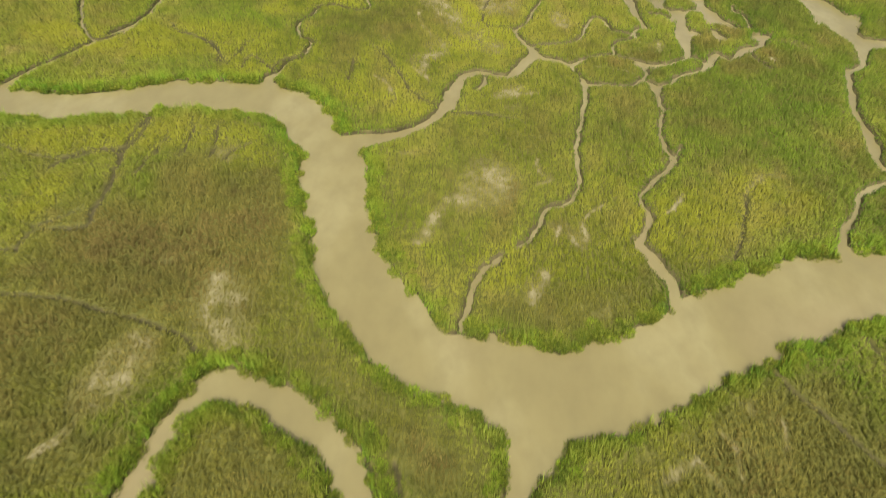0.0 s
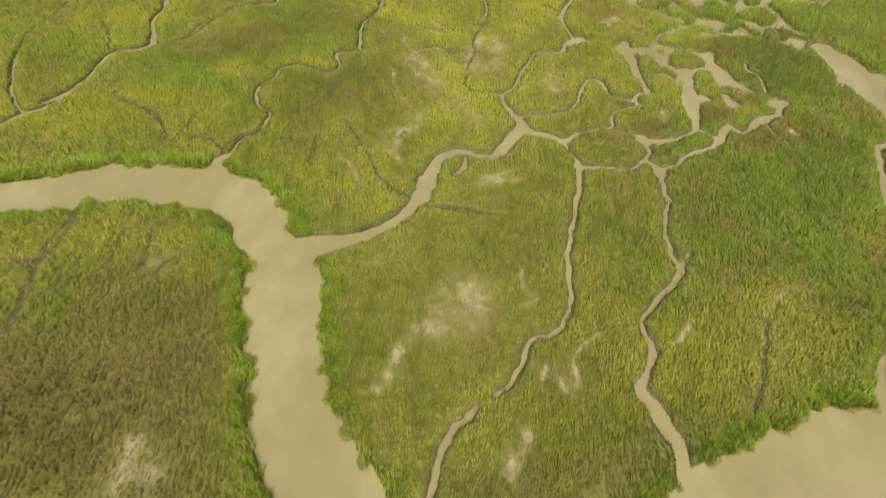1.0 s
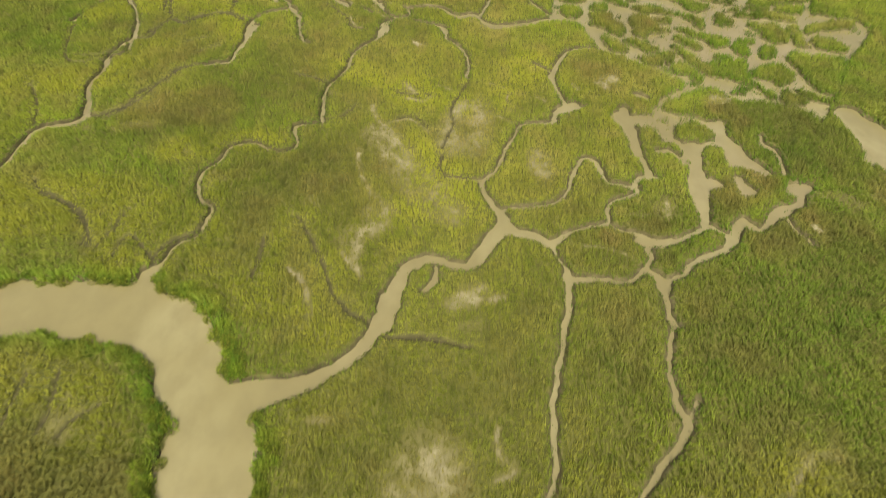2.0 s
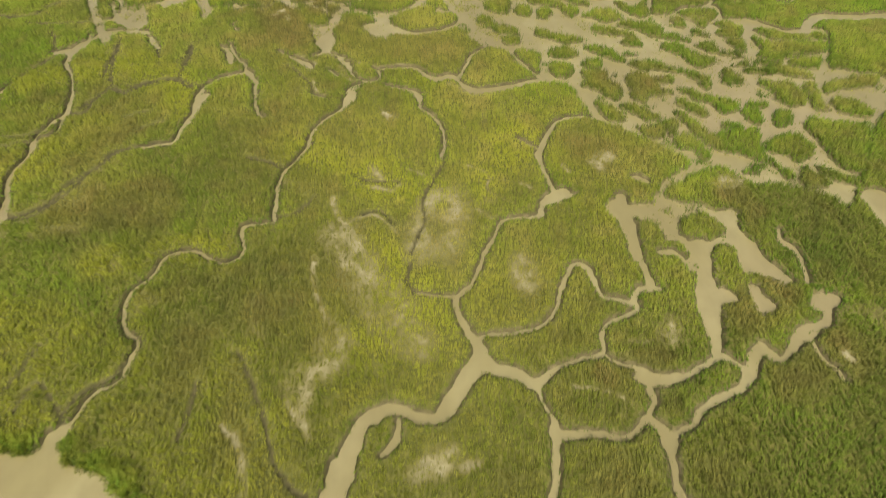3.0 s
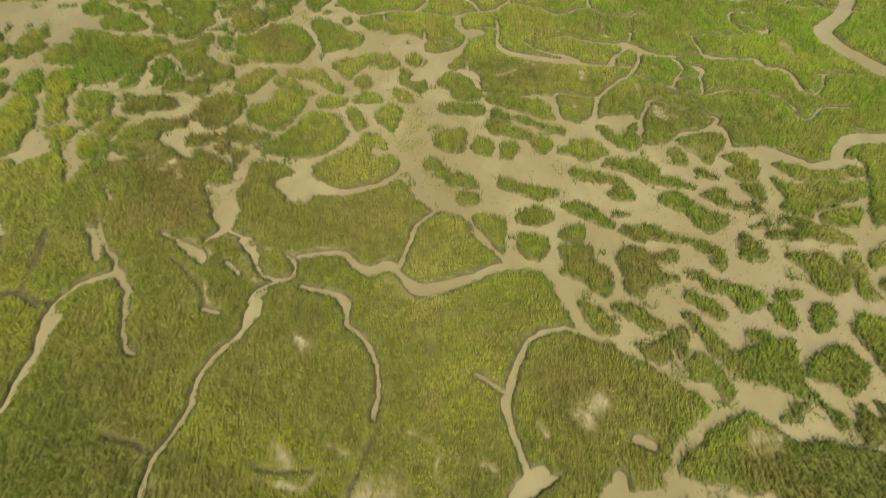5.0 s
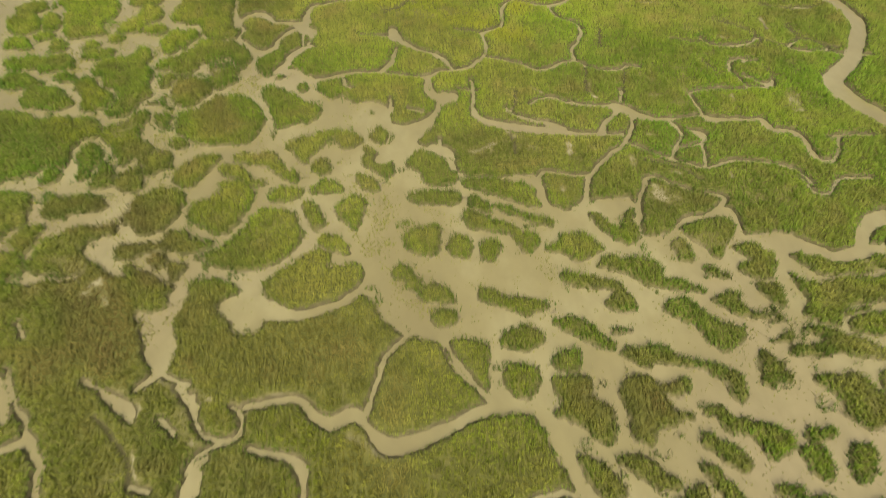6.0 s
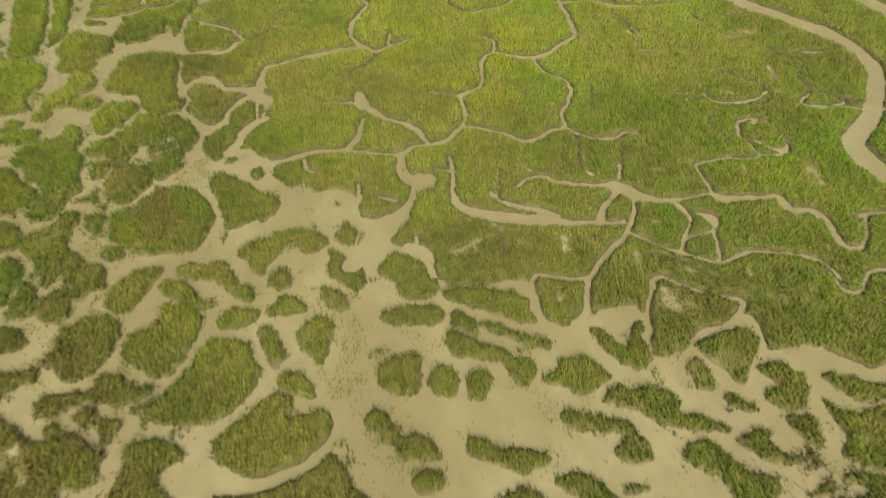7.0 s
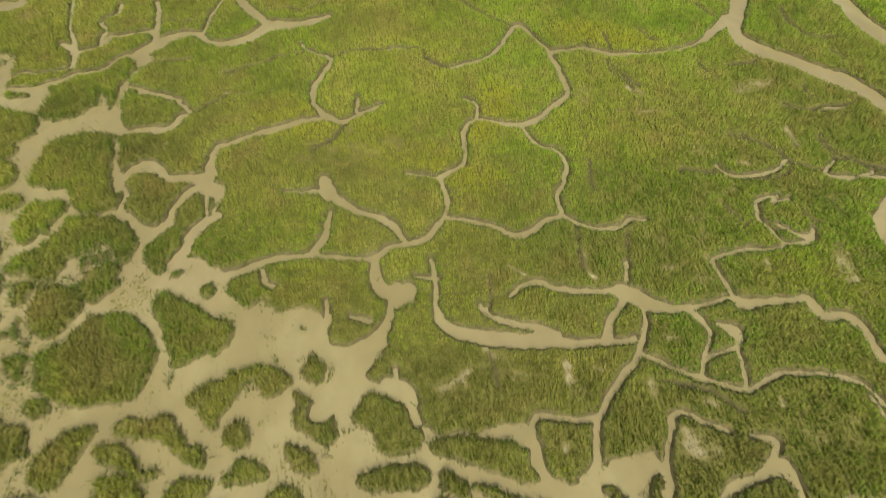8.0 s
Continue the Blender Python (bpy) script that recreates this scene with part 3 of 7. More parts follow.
islet([(74.2, 148.2), (76.4, 149.3), (76.6, 147.1), (76.0, 143.9), (76.6, 141.9), (74.5, 141.4), (73.6, 142.9), (74.1, 146.0)])
islet([(78.2, 148.7), (80.8, 149.8), (88.7, 152.0), (86.9, 148.6), (79.5, 147.0), (77.4, 146.0)])
islet([(77.2, 143.9), (80.1, 144.9), (83.3, 141.8), (82.3, 139.8), (78.1, 140.8)])
islet([(44.2, 121.4), (46.4, 123.5), (49.8, 125.7), (52.5, 126.8), (55.5, 125.6), (55.4, 124.1), (58.8, 123.3), (50.9, 119.8), (46.4, 119.9)])
islet([(-55.0, 258.1), (-48.7, 254.4), (-47.1, 248.3), (-47.1, 244.5), (-48.2, 243.1), (-50.1, 242.9)])
islet([(-46.3, 240.7), (-46.3, 242.9), (-44.2, 245.1), (-42.0, 246.2), (-40.1, 243.7), (-40.1, 242.3), (-42.2, 241.6), (-44.2, 239.8)])
islet([(-37.9, 238.5), (-38.7, 243.6), (-40.4, 251.5), (-41.3, 260.0), (-36.7, 259.5), (-33.4, 244.9), (-33.6, 241.2), (-33.6, 239.4), (-35.3, 238.2)])
islet([(-32.3, 241.1), (-32.3, 244.8), (-33.1, 250.8), (-35.0, 259.3), (-31.6, 259.0), (-30.6, 251.5), (-30.0, 244.6), (-31.3, 242.5)])
islet([(-30.6, 239.5), (-29.7, 241.2), (-29.6, 244.2), (-27.1, 244.7), (-23.7, 243.0), (-21.2, 241.8), (-21.3, 238.2), (-23.1, 236.9), (-25.4, 235.9), (-28.3, 235.7), (-28.9, 237.5)])
islet([(-21.2, 241.8), (-20.8, 244.6), (-18.4, 249.3), (-13.1, 249.7), (-12.9, 243.8), (-13.7, 242.5), (-16.1, 240.9), (-19.2, 240.7)])
islet([(-68.9, 203.7), (-64.6, 203.1), (-63.1, 200.7), (-65.0, 199.7), (-67.4, 200.3)])
islet([(-62.4, 203.1), (-60.6, 204.4), (-58.0, 203.8), (-56.3, 202.3), (-56.9, 200.3), (-59.3, 200.7)])
islet([(-62.5, 199.1), (-61.8, 200.7), (-59.2, 197.8), (-58.7, 194.9), (-60.8, 194.5), (-62.8, 196.8)])
islet([(-57.2, 195.8), (-58.2, 198.7), (-56.9, 200.3), (-54.5, 200.3), (-53.1, 197.2), (-54.0, 194.9), (-56.0, 195.3)])
islet([(-57.5, 192.7), (-57.1, 194.9), (-55.6, 193.0), (-56.1, 191.6)])
islet([(-63.1, 192.7), (-61.8, 194.5), (-59.7, 193.0), (-59.6, 190.3), (-61.3, 188.6)])
islet([(-59.3, 188.5), (-58.8, 190.9), (-57.1, 191.6), (-55.3, 190.3), (-55.6, 189.1), (-57.6, 188.0)])
islet([(-54.5, 186.3), (-54.6, 189.1), (-54.4, 190.7), (-52.9, 189.8), (-52.4, 187.3), (-53.4, 185.9)])
islet([(-51.9, 185.9), (-52.2, 188.5), (-51.1, 189.1), (-49.8, 186.8), (-50.1, 185.1)])
islet([(-52.9, 191.2), (-52.6, 193.0), (-51.5, 192.1), (-51.9, 190.3)])
islet([(-52.4, 196.8), (-53.3, 200.7), (-51.0, 201.7), (-48.7, 201.1), (-47.7, 199.7), (-49.1, 197.8), (-50.7, 196.4)])
islet([(-53.4, 201.7), (-52.8, 203.8), (-50.4, 204.8), (-50.6, 206.9), (-48.7, 202.8), (-51.0, 201.7)])
islet([(-48.8, 186.8), (-49.0, 189.4), (-48.0, 191.6), (-46.4, 192.7), (-44.7, 188.5), (-44.7, 186.3), (-47.0, 185.9)])
islet([(-50.2, 171.9), (-50.4, 174.8), (-49.9, 177.1), (-48.2, 178.6), (-48.9, 181.8), (-47.7, 185.1), (-45.6, 185.9), (-43.5, 183.4), (-43.2, 181.8), (-44.8, 181.0), (-42.8, 180.2), (-42.3, 177.8), (-42.9, 175.5), (-42.8, 172.5), (-44.9, 171.1), (-47.2, 170.0), (-49.1, 170.4)])
islet([(-53.8, 180.2), (-53.7, 181.8), (-52.1, 181.3), (-51.3, 182.9), (-49.2, 181.3), (-49.9, 179.4), (-51.7, 179.1)])
islet([(-55.5, 183.9), (-54.7, 185.6), (-52.8, 185.6), (-51.8, 184.3), (-52.7, 182.9), (-54.3, 182.9)])
islet([(-58.9, 183.0), (-59.8, 185.1), (-56.7, 185.1), (-56.1, 182.9)])
islet([(-41.2, 179.4), (-42.3, 183.4), (-42.3, 185.1), (-40.0, 185.4), (-38.9, 183.4), (-38.6, 180.9), (-37.7, 179.7), (-39.3, 178.6)])
islet([(-39.7, 175.5), (-39.4, 177.5), (-36.7, 177.8), (-35.0, 177.0), (-35.5, 175.5), (-37.5, 174.4)])
islet([(-56.7, 177.9), (-54.8, 177.5), (-51.7, 176.3), (-51.5, 174.5), (-53.1, 173.6), (-55.1, 174.1)])
islet([(-55.4, 172.6), (-51.7, 171.9), (-50.2, 169.7), (-49.7, 166.3), (-52.4, 165.7)])
islet([(-50.7, 163.7), (-45.9, 164.6), (-44.7, 163.7), (-46.7, 162.1), (-49.7, 161.4)])
islet([(-44.9, 168.7), (-44.2, 170.4), (-42.3, 170.0), (-42.1, 168.3), (-43.6, 167.6)])
islet([(4.1, 206.5), (4.6, 207.7), (5.7, 206.7), (5.2, 205.7)])
islet([(-49.6, 228.2), (-49.6, 231.3), (-48.3, 232.7), (-46.0, 232.5), (-44.0, 230.0), (-43.6, 227.4), (-45.1, 225.7), (-47.3, 225.9)])
islet([(-49.8, 233.8), (-48.1, 235.6), (-45.2, 236.3), (-44.2, 234.3), (-46.2, 232.8), (-48.7, 232.6)])
islet([(-43.9, 230.5), (-43.2, 232.1), (-41.0, 231.6), (-40.0, 228.9), (-40.6, 226.6), (-42.1, 226.4), (-43.2, 228.1)])
islet([(-42.9, 236.2), (-39.3, 237.7), (-33.9, 237.3), (-30.7, 234.7), (-30.8, 230.8), (-32.3, 228.3), (-31.3, 225.4), (-33.8, 224.3), (-36.7, 224.0), (-39.2, 226.5), (-40.2, 230.2), (-40.4, 233.1)])
islet([(-43.9, 225.1), (-41.7, 226.2), (-40.0, 225.3), (-40.6, 224.0), (-43.0, 223.8)])
islet([(-48.3, 223.7), (-46.2, 224.8), (-43.9, 223.4), (-43.2, 221.1), (-45.5, 221.0), (-47.8, 221.5)])
islet([(-40.1, 221.4), (-40.0, 223.4), (-38.4, 223.8), (-37.0, 221.7), (-37.5, 219.9), (-39.3, 220.0)])
islet([(-34.3, 220.4), (-33.8, 222.3), (-31.5, 222.3), (-31.6, 220.2), (-33.6, 219.6)])
islet([(-33.4, 218.9), (-30.2, 219.8), (-28.2, 219.1), (-29.2, 217.6), (-32.5, 217.2)])
islet([(-29.3, 226.3), (-28.6, 228.4), (-26.6, 230.1), (-26.6, 233.0), (-25.3, 234.2), (-22.3, 232.1), (-22.4, 228.3), (-24.3, 227.7), (-25.1, 225.4), (-27.4, 224.7), (-28.8, 224.8)])
islet([(-25.0, 226.0), (-22.9, 227.1), (-20.3, 225.6), (-21.3, 223.9), (-23.6, 224.1)])
islet([(-30.6, 222.4), (-29.7, 223.9), (-27.2, 223.7), (-28.7, 221.7)])
islet([(-29.0, 234.1), (-28.5, 236.9), (-23.6, 236.5), (-23.2, 234.5), (-26.2, 233.5)])
islet([(-20.7, 220.7), (-19.8, 223.8), (-18.1, 224.9), (-16.7, 223.6), (-16.8, 220.8), (-17.8, 218.5), (-19.5, 218.1)])
islet([(-20.3, 229.7), (-19.0, 234.4), (-16.7, 236.8), (-10.2, 236.3), (-9.1, 233.0), (-9.1, 228.8), (-8.2, 225.4), (-7.2, 223.2), (-8.4, 221.5), (-11.9, 221.4), (-13.6, 224.0), (-14.9, 226.5), (-17.3, 227.2), (-19.2, 227.3)])
islet([(-7.6, 225.4), (-6.5, 227.3), (-3.9, 227.5), (-0.6, 225.2), (3.0, 224.4), (2.1, 223.4), (0.1, 221.7), (-1.2, 218.9), (-2.5, 217.3), (-4.6, 218.7), (-6.6, 221.7)])
islet([(-0.1, 218.3), (0.7, 220.8), (2.6, 222.8), (5.2, 221.4), (5.3, 219.1), (3.4, 217.2), (1.5, 216.4)])
islet([(-3.2, 214.1), (-1.4, 216.4), (1.0, 216.2), (1.6, 214.9), (0.3, 212.6), (-1.2, 210.3), (-2.9, 212.0)])
islet([(-14.6, 219.4), (-13.3, 221.2), (-9.3, 220.6), (-6.2, 219.6), (-4.0, 215.8), (-4.6, 213.7), (-6.5, 213.9), (-8.7, 216.2), (-10.1, 215.3), (-13.8, 214.4), (-17.3, 216.3), (-15.8, 217.9)])
islet([(-46.4, 217.8), (-43.8, 218.7), (-40.8, 218.2), (-37.3, 219.2), (-34.7, 217.4), (-34.3, 215.2), (-37.3, 214.2), (-39.5, 213.8), (-41.3, 215.0), (-44.0, 214.7), (-45.6, 216.1)])
islet([(-45.2, 213.0), (-43.8, 214.1), (-40.2, 213.1), (-38.2, 210.9), (-40.1, 209.6), (-43.8, 209.9), (-45.4, 210.8)])
islet([(-36.9, 212.8), (-35.3, 213.8), (-33.5, 212.8), (-33.5, 211.3), (-35.6, 211.5)])
islet([(-40.5, 206.8), (-40.0, 209.3), (-37.5, 210.0), (-34.5, 209.2), (-31.9, 206.4), (-31.9, 204.7), (-34.4, 203.9), (-37.6, 204.4), (-39.6, 205.3)])
islet([(-30.8, 214.2), (-29.9, 216.5), (-27.8, 217.5), (-25.0, 217.7), (-24.5, 220.2), (-22.8, 220.1), (-21.5, 217.5), (-21.8, 215.1), (-20.6, 212.6), (-20.4, 209.6), (-19.6, 206.5), (-20.9, 205.2), (-21.7, 202.5), (-23.6, 201.3), (-26.0, 202.1), (-25.2, 204.4), (-24.8, 206.2), (-26.2, 208.5), (-28.1, 209.7), (-29.0, 211.7), (-30.4, 212.6)])
islet([(-32.9, 209.8), (-32.5, 211.9), (-30.2, 211.8), (-28.6, 209.4), (-26.7, 207.8), (-25.3, 205.8), (-26.0, 203.9), (-28.4, 203.0), (-30.2, 203.8), (-30.7, 206.7)])
islet([(-25.3, 197.4), (-24.5, 199.3), (-22.2, 200.6), (-21.1, 201.9), (-19.3, 202.6), (-18.5, 200.9), (-19.3, 199.3), (-19.1, 196.3), (-16.6, 194.2), (-17.8, 192.1), (-19.8, 191.4), (-20.4, 189.9), (-21.9, 191.6), (-22.9, 193.5), (-23.7, 195.0)])
islet([(-44.3, 203.6), (-40.5, 204.1), (-37.6, 202.9), (-35.0, 201.8), (-32.5, 202.1), (-30.2, 201.4), (-29.0, 201.8), (-26.3, 200.8), (-25.4, 199.4), (-26.0, 196.9), (-28.0, 196.4), (-28.9, 195.0), (-28.5, 192.1), (-29.4, 190.7), (-31.8, 190.6), (-33.0, 189.6), (-34.5, 189.1), (-35.9, 188.7), (-39.8, 190.7)])
islet([(-32.1, 188.6), (-31.7, 190.4), (-29.2, 190.2), (-29.2, 188.6), (-30.2, 187.3), (-31.5, 187.6)])
islet([(-26.6, 187.9), (-26.8, 190.2), (-27.9, 192.7), (-27.2, 194.8), (-25.6, 195.2), (-24.2, 193.8), (-23.9, 191.8), (-24.7, 190.1), (-25.0, 188.0)])
islet([(-24.5, 186.4), (-24.2, 189.4), (-23.4, 191.4), (-21.3, 189.2), (-21.2, 186.9), (-22.4, 185.6)])
islet([(-21.0, 186.3), (-20.4, 188.5), (-19.0, 189.6), (-17.7, 189.2), (-16.5, 186.5), (-17.6, 184.9), (-19.5, 184.9)])
islet([(-18.9, 191.4), (-17.1, 192.4), (-13.8, 190.3), (-13.2, 189.1), (-14.7, 188.7), (-16.4, 188.0), (-17.8, 189.7)])
islet([(-12.4, 186.8), (-12.3, 189.1), (-11.0, 190.7), (-9.0, 191.4), (-6.9, 191.6), (-6.5, 190.4), (-7.7, 188.1), (-9.1, 186.5), (-9.7, 185.2), (-10.9, 185.5)])
islet([(-14.4, 198.5), (-14.1, 201.2), (-12.0, 202.8), (-10.4, 204.1), (-8.8, 205.4), (-6.5, 205.5), (-3.7, 205.0), (-2.1, 203.0), (-0.7, 200.1), (-0.7, 197.4), (-1.8, 194.9), (-3.8, 193.8), (-6.8, 193.7), (-10.3, 194.6), (-12.7, 196.1)])
islet([(-11.1, 208.8), (-10.5, 211.5), (-8.7, 212.3), (-6.4, 211.4), (-6.0, 209.2), (-7.7, 207.8), (-10.0, 207.5)])
islet([(-20.2, 214.5), (-19.3, 215.8), (-17.9, 214.8), (-18.3, 212.9), (-19.8, 213.3)])
islet([(-17.5, 213.0), (-16.1, 214.0), (-13.6, 213.2), (-14.3, 211.7), (-16.7, 211.8)])
islet([(-4.7, 190.2), (-3.6, 191.6), (-0.6, 191.6), (1.9, 191.4), (2.9, 189.0), (5.2, 186.5), (4.8, 185.1), (2.3, 186.7), (0.0, 188.6), (-2.5, 189.4)])
islet([(-6.5, 188.4), (-5.0, 189.3), (-3.0, 188.7), (-1.4, 186.3), (0.7, 185.5), (-0.4, 184.5), (-2.5, 185.7), (-5.1, 187.1)])
islet([(-9.4, 179.5), (-8.8, 181.9), (-6.3, 183.5), (-5.9, 185.3), (-5.0, 185.9), (-2.7, 185.7), (-1.4, 184.5), (-0.4, 182.5), (-1.2, 180.4), (-2.1, 178.4), (-3.4, 176.5), (-4.8, 175.8), (-7.3, 177.3)])
islet([(1.0, 182.3), (1.7, 183.8), (3.7, 184.2), (5.7, 183.5), (6.2, 182.5), (4.3, 181.2), (1.9, 181.4)])
islet([(6.3, 180.3), (7.0, 181.2), (8.3, 180.6), (9.3, 178.0), (9.2, 176.4), (8.0, 175.7), (7.2, 177.6)])
islet([(-18.2, 180.7), (-17.5, 182.8), (-16.2, 184.0), (-13.7, 185.2), (-10.9, 184.3), (-10.2, 182.2), (-10.9, 179.6), (-12.4, 177.4), (-15.1, 176.8), (-16.5, 177.8), (-18.3, 179.7)])
islet([(-6.0, 171.9), (-4.6, 173.6), (-2.9, 174.9), (-1.5, 176.6), (-0.3, 179.1), (1.2, 180.2), (3.6, 180.0), (5.2, 178.8), (6.1, 176.7), (6.9, 175.5), (5.9, 173.3), (4.2, 171.2), (2.4, 169.9), (-0.8, 169.7), (-4.1, 170.5)])
islet([(-37.7, 185.8), (-35.2, 186.3), (-32.6, 185.5), (-31.7, 183.9), (-31.4, 181.3), (-32.8, 180.1), (-35.8, 180.1)])
islet([(-29.9, 181.7), (-29.7, 183.6), (-28.7, 185.6), (-27.3, 184.5), (-24.6, 184.9), (-22.1, 184.1), (-20.7, 182.5), (-22.2, 181.6), (-25.3, 181.5), (-26.5, 180.6), (-28.1, 180.6)])
islet([(-27.8, 176.0), (-26.5, 177.7), (-24.6, 179.0), (-21.5, 178.8), (-18.8, 179.0), (-18.9, 177.3), (-21.6, 176.0), (-21.9, 174.1), (-20.5, 172.6), (-21.0, 170.9), (-23.0, 170.3), (-26.0, 171.0), (-28.8, 172.1), (-29.4, 173.4), (-28.4, 174.2)])
islet([(-32.3, 177.4), (-31.4, 179.3), (-30.0, 179.7), (-28.0, 179.1), (-28.7, 177.8), (-29.2, 175.7), (-30.1, 174.6), (-31.5, 175.4)])
islet([(-18.0, 173.4), (-17.7, 175.0), (-15.2, 175.3), (-12.3, 175.5), (-11.4, 176.9), (-9.1, 176.7), (-7.4, 175.3), (-5.2, 174.7), (-6.0, 173.5), (-8.5, 173.0), (-11.6, 174.0), (-14.4, 173.1), (-16.1, 172.5)])
islet([(-13.4, 172.5), (-12.2, 173.2), (-10.9, 172.3), (-11.4, 171.1), (-12.7, 171.2)])
islet([(-10.7, 171.6), (-9.8, 171.9), (-8.2, 171.2), (-8.6, 169.4), (-9.7, 168.6), (-10.4, 170.1)])
islet([(-16.5, 171.1), (-15.4, 171.9), (-14.6, 171.0), (-15.4, 170.0)])
islet([(-34.2, 174.5), (-30.7, 174.8), (-29.2, 173.3), (-29.5, 171.1), (-32.9, 170.7)])
islet([(-17.2, 166.7), (-16.9, 168.2), (-14.2, 168.9), (-13.3, 169.7), (-10.9, 169.1), (-9.8, 166.9), (-9.5, 165.2), (-10.6, 164.5), (-14.0, 164.7)])
islet([(-7.3, 167.5), (-6.4, 168.7), (-3.8, 168.2), (-1.7, 167.8), (-1.1, 165.9), (-2.8, 165.5), (-3.6, 163.7), (-6.0, 163.7), (-6.7, 165.8)])
islet([(-16.8, 207.0), (-15.8, 209.2), (-12.8, 208.2), (-10.8, 206.6), (-11.4, 204.5), (-13.4, 203.2), (-15.3, 204.1)])
islet([(-19.0, 210.6), (-17.6, 211.8), (-16.3, 210.4), (-17.3, 209.0)])
islet([(-20.0, 216.1), (-17.3, 216.5), (-14.3, 215.4), (-13.0, 213.6), (-14.6, 212.5), (-17.5, 213.5), (-19.4, 214.7)])
islet([(-18.0, 222.1), (-17.2, 223.9), (-15.1, 224.6), (-14.1, 222.7), (-15.6, 220.8), (-16.0, 219.0), (-17.6, 220.2)])
islet([(-10.4, 212.3), (-9.1, 213.1), (-6.7, 212.9), (-5.8, 211.5), (-7.0, 209.6), (-8.2, 208.1), (-9.9, 208.8), (-10.5, 210.6)])
islet([(-16.1, 209.9), (-13.6, 210.7), (-10.7, 209.4), (-9.7, 206.8), (-11.5, 205.9), (-14.0, 205.2), (-15.9, 206.7)])
islet([(-18.9, 210.4), (-17.5, 211.8), (-16.3, 210.8), (-17.2, 208.5), (-18.5, 208.3)])
islet([(-18.0, 201.1), (-16.6, 201.9), (-14.9, 201.3), (-15.5, 199.3), (-16.5, 198.4)])
islet([(-14.7, 195.4), (-13.7, 196.2), (-12.1, 195.6), (-11.5, 193.9), (-12.8, 193.2), (-14.2, 194.0)])
islet([(-16.9, 192.9), (-15.0, 193.5), (-13.6, 192.3), (-13.5, 190.5), (-14.8, 189.5), (-16.7, 190.4)])
islet([(-6.4, 213.7), (-5.0, 214.0), (-4.5, 213.0), (-5.9, 212.5)])
islet([(4.2, 207.2), (5.2, 207.9), (6.3, 206.5), (4.9, 206.1)])
islet([(0.2, 210.0), (1.9, 210.3), (1.6, 209.3), (0.6, 209.3)])
islet([(-12.9, 187.1), (-11.3, 189.5), (-9.6, 189.8), (-7.6, 191.6), (-6.6, 190.8), (-8.3, 188.4), (-9.7, 186.3), (-11.0, 185.9)])
islet([(-43.5, 186.5), (-44.2, 189.4), (-43.1, 192.3), (-41.1, 192.3), (-39.1, 189.1), (-39.1, 185.9), (-41.3, 185.3)])
islet([(-47.0, 196.5), (-46.4, 199.4), (-44.0, 200.0), (-41.9, 196.8), (-41.7, 194.2), (-44.2, 194.2), (-46.2, 194.6)])
islet([(-44.7, 202.4), (-41.9, 203.9), (-39.4, 202.4), (-37.3, 198.8), (-36.4, 193.6), (-36.3, 190.0), (-37.2, 187.7), (-38.9, 191.8), (-40.9, 194.9), (-42.7, 199.4)])
islet([(-37.3, 182.6), (-36.7, 184.4), (-33.4, 184.7), (-31.6, 182.6), (-31.3, 179.8), (-33.2, 179.0), (-33.6, 177.2), (-35.9, 179.4)])
islet([(-48.8, 189.1), (-48.5, 191.2), (-46.0, 191.8), (-44.6, 189.1), (-44.7, 186.5), (-47.1, 186.5)])

# creeks
creek([(-13.2, 67.3, 4.9), (-10.1, 68.7, 3.3), (-5.7, 70.1, 2.1), (-2.5, 72.3, 1.6), (0.0, 75.2, 1.6), (1.2, 78.5, 1.8), (2.0, 81.5, 2.3)])
creek([(1.8, 77.4, 1.9), (2.3, 80.4, 2.0), (2.6, 82.5, 2.1), (3.3, 84.3, 2.2), (4.6, 86.5, 2.0), (6.3, 87.8, 1.6), (8.2, 87.5, 1.3), (10.0, 86.8, 1.3), (11.8, 86.9, 1.5), (13.4, 88.9, 1.9), (15.0, 91.6, 2.1), (16.6, 93.4, 2.4)])
creek([(7.6, 86.5, 0.7), (7.7, 84.6, 0.9), (6.9, 83.4, 0.9), (6.1, 82.6, 0.5)])
creek([(16.6, 93.8, 2.0), (16.4, 96.0, 1.5), (14.8, 98.7, 1.0), (13.8, 101.2, 0.8), (13.8, 102.4, 0.8), (11.3, 102.8, 0.6), (8.9, 103.2, 0.7)])
creek([(13.8, 102.4, 0.8), (15.9, 104.6, 0.7), (17.1, 107.8, 0.7), (18.3, 110.7, 0.8), (20.1, 114.8, 0.7), (20.7, 115.8, 0.8), (25.3, 116.5, 0.8), (26.3, 119.2, 1.0), (28.5, 120.9, 2.0), (29.8, 121.6, 1.7)])
creek([(28.5, 121.0, 0.5), (27.5, 123.8, 0.8), (26.9, 126.8, 1.0), (26.8, 130.0, 1.2), (27.8, 132.5, 1.0), (28.8, 135.0, 0.9), (30.1, 137.3, 0.8), (32.1, 138.1, 0.8), (35.2, 138.6, 0.9), (37.6, 137.8, 1.0)])
creek([(26.6, 130.8, 0.5), (24.9, 132.1, 0.5), (23.6, 133.0, 0.4)])
creek([(27.0, 119.1, 1.0), (29.1, 120.5, 1.7), (31.1, 120.9, 0.7)])
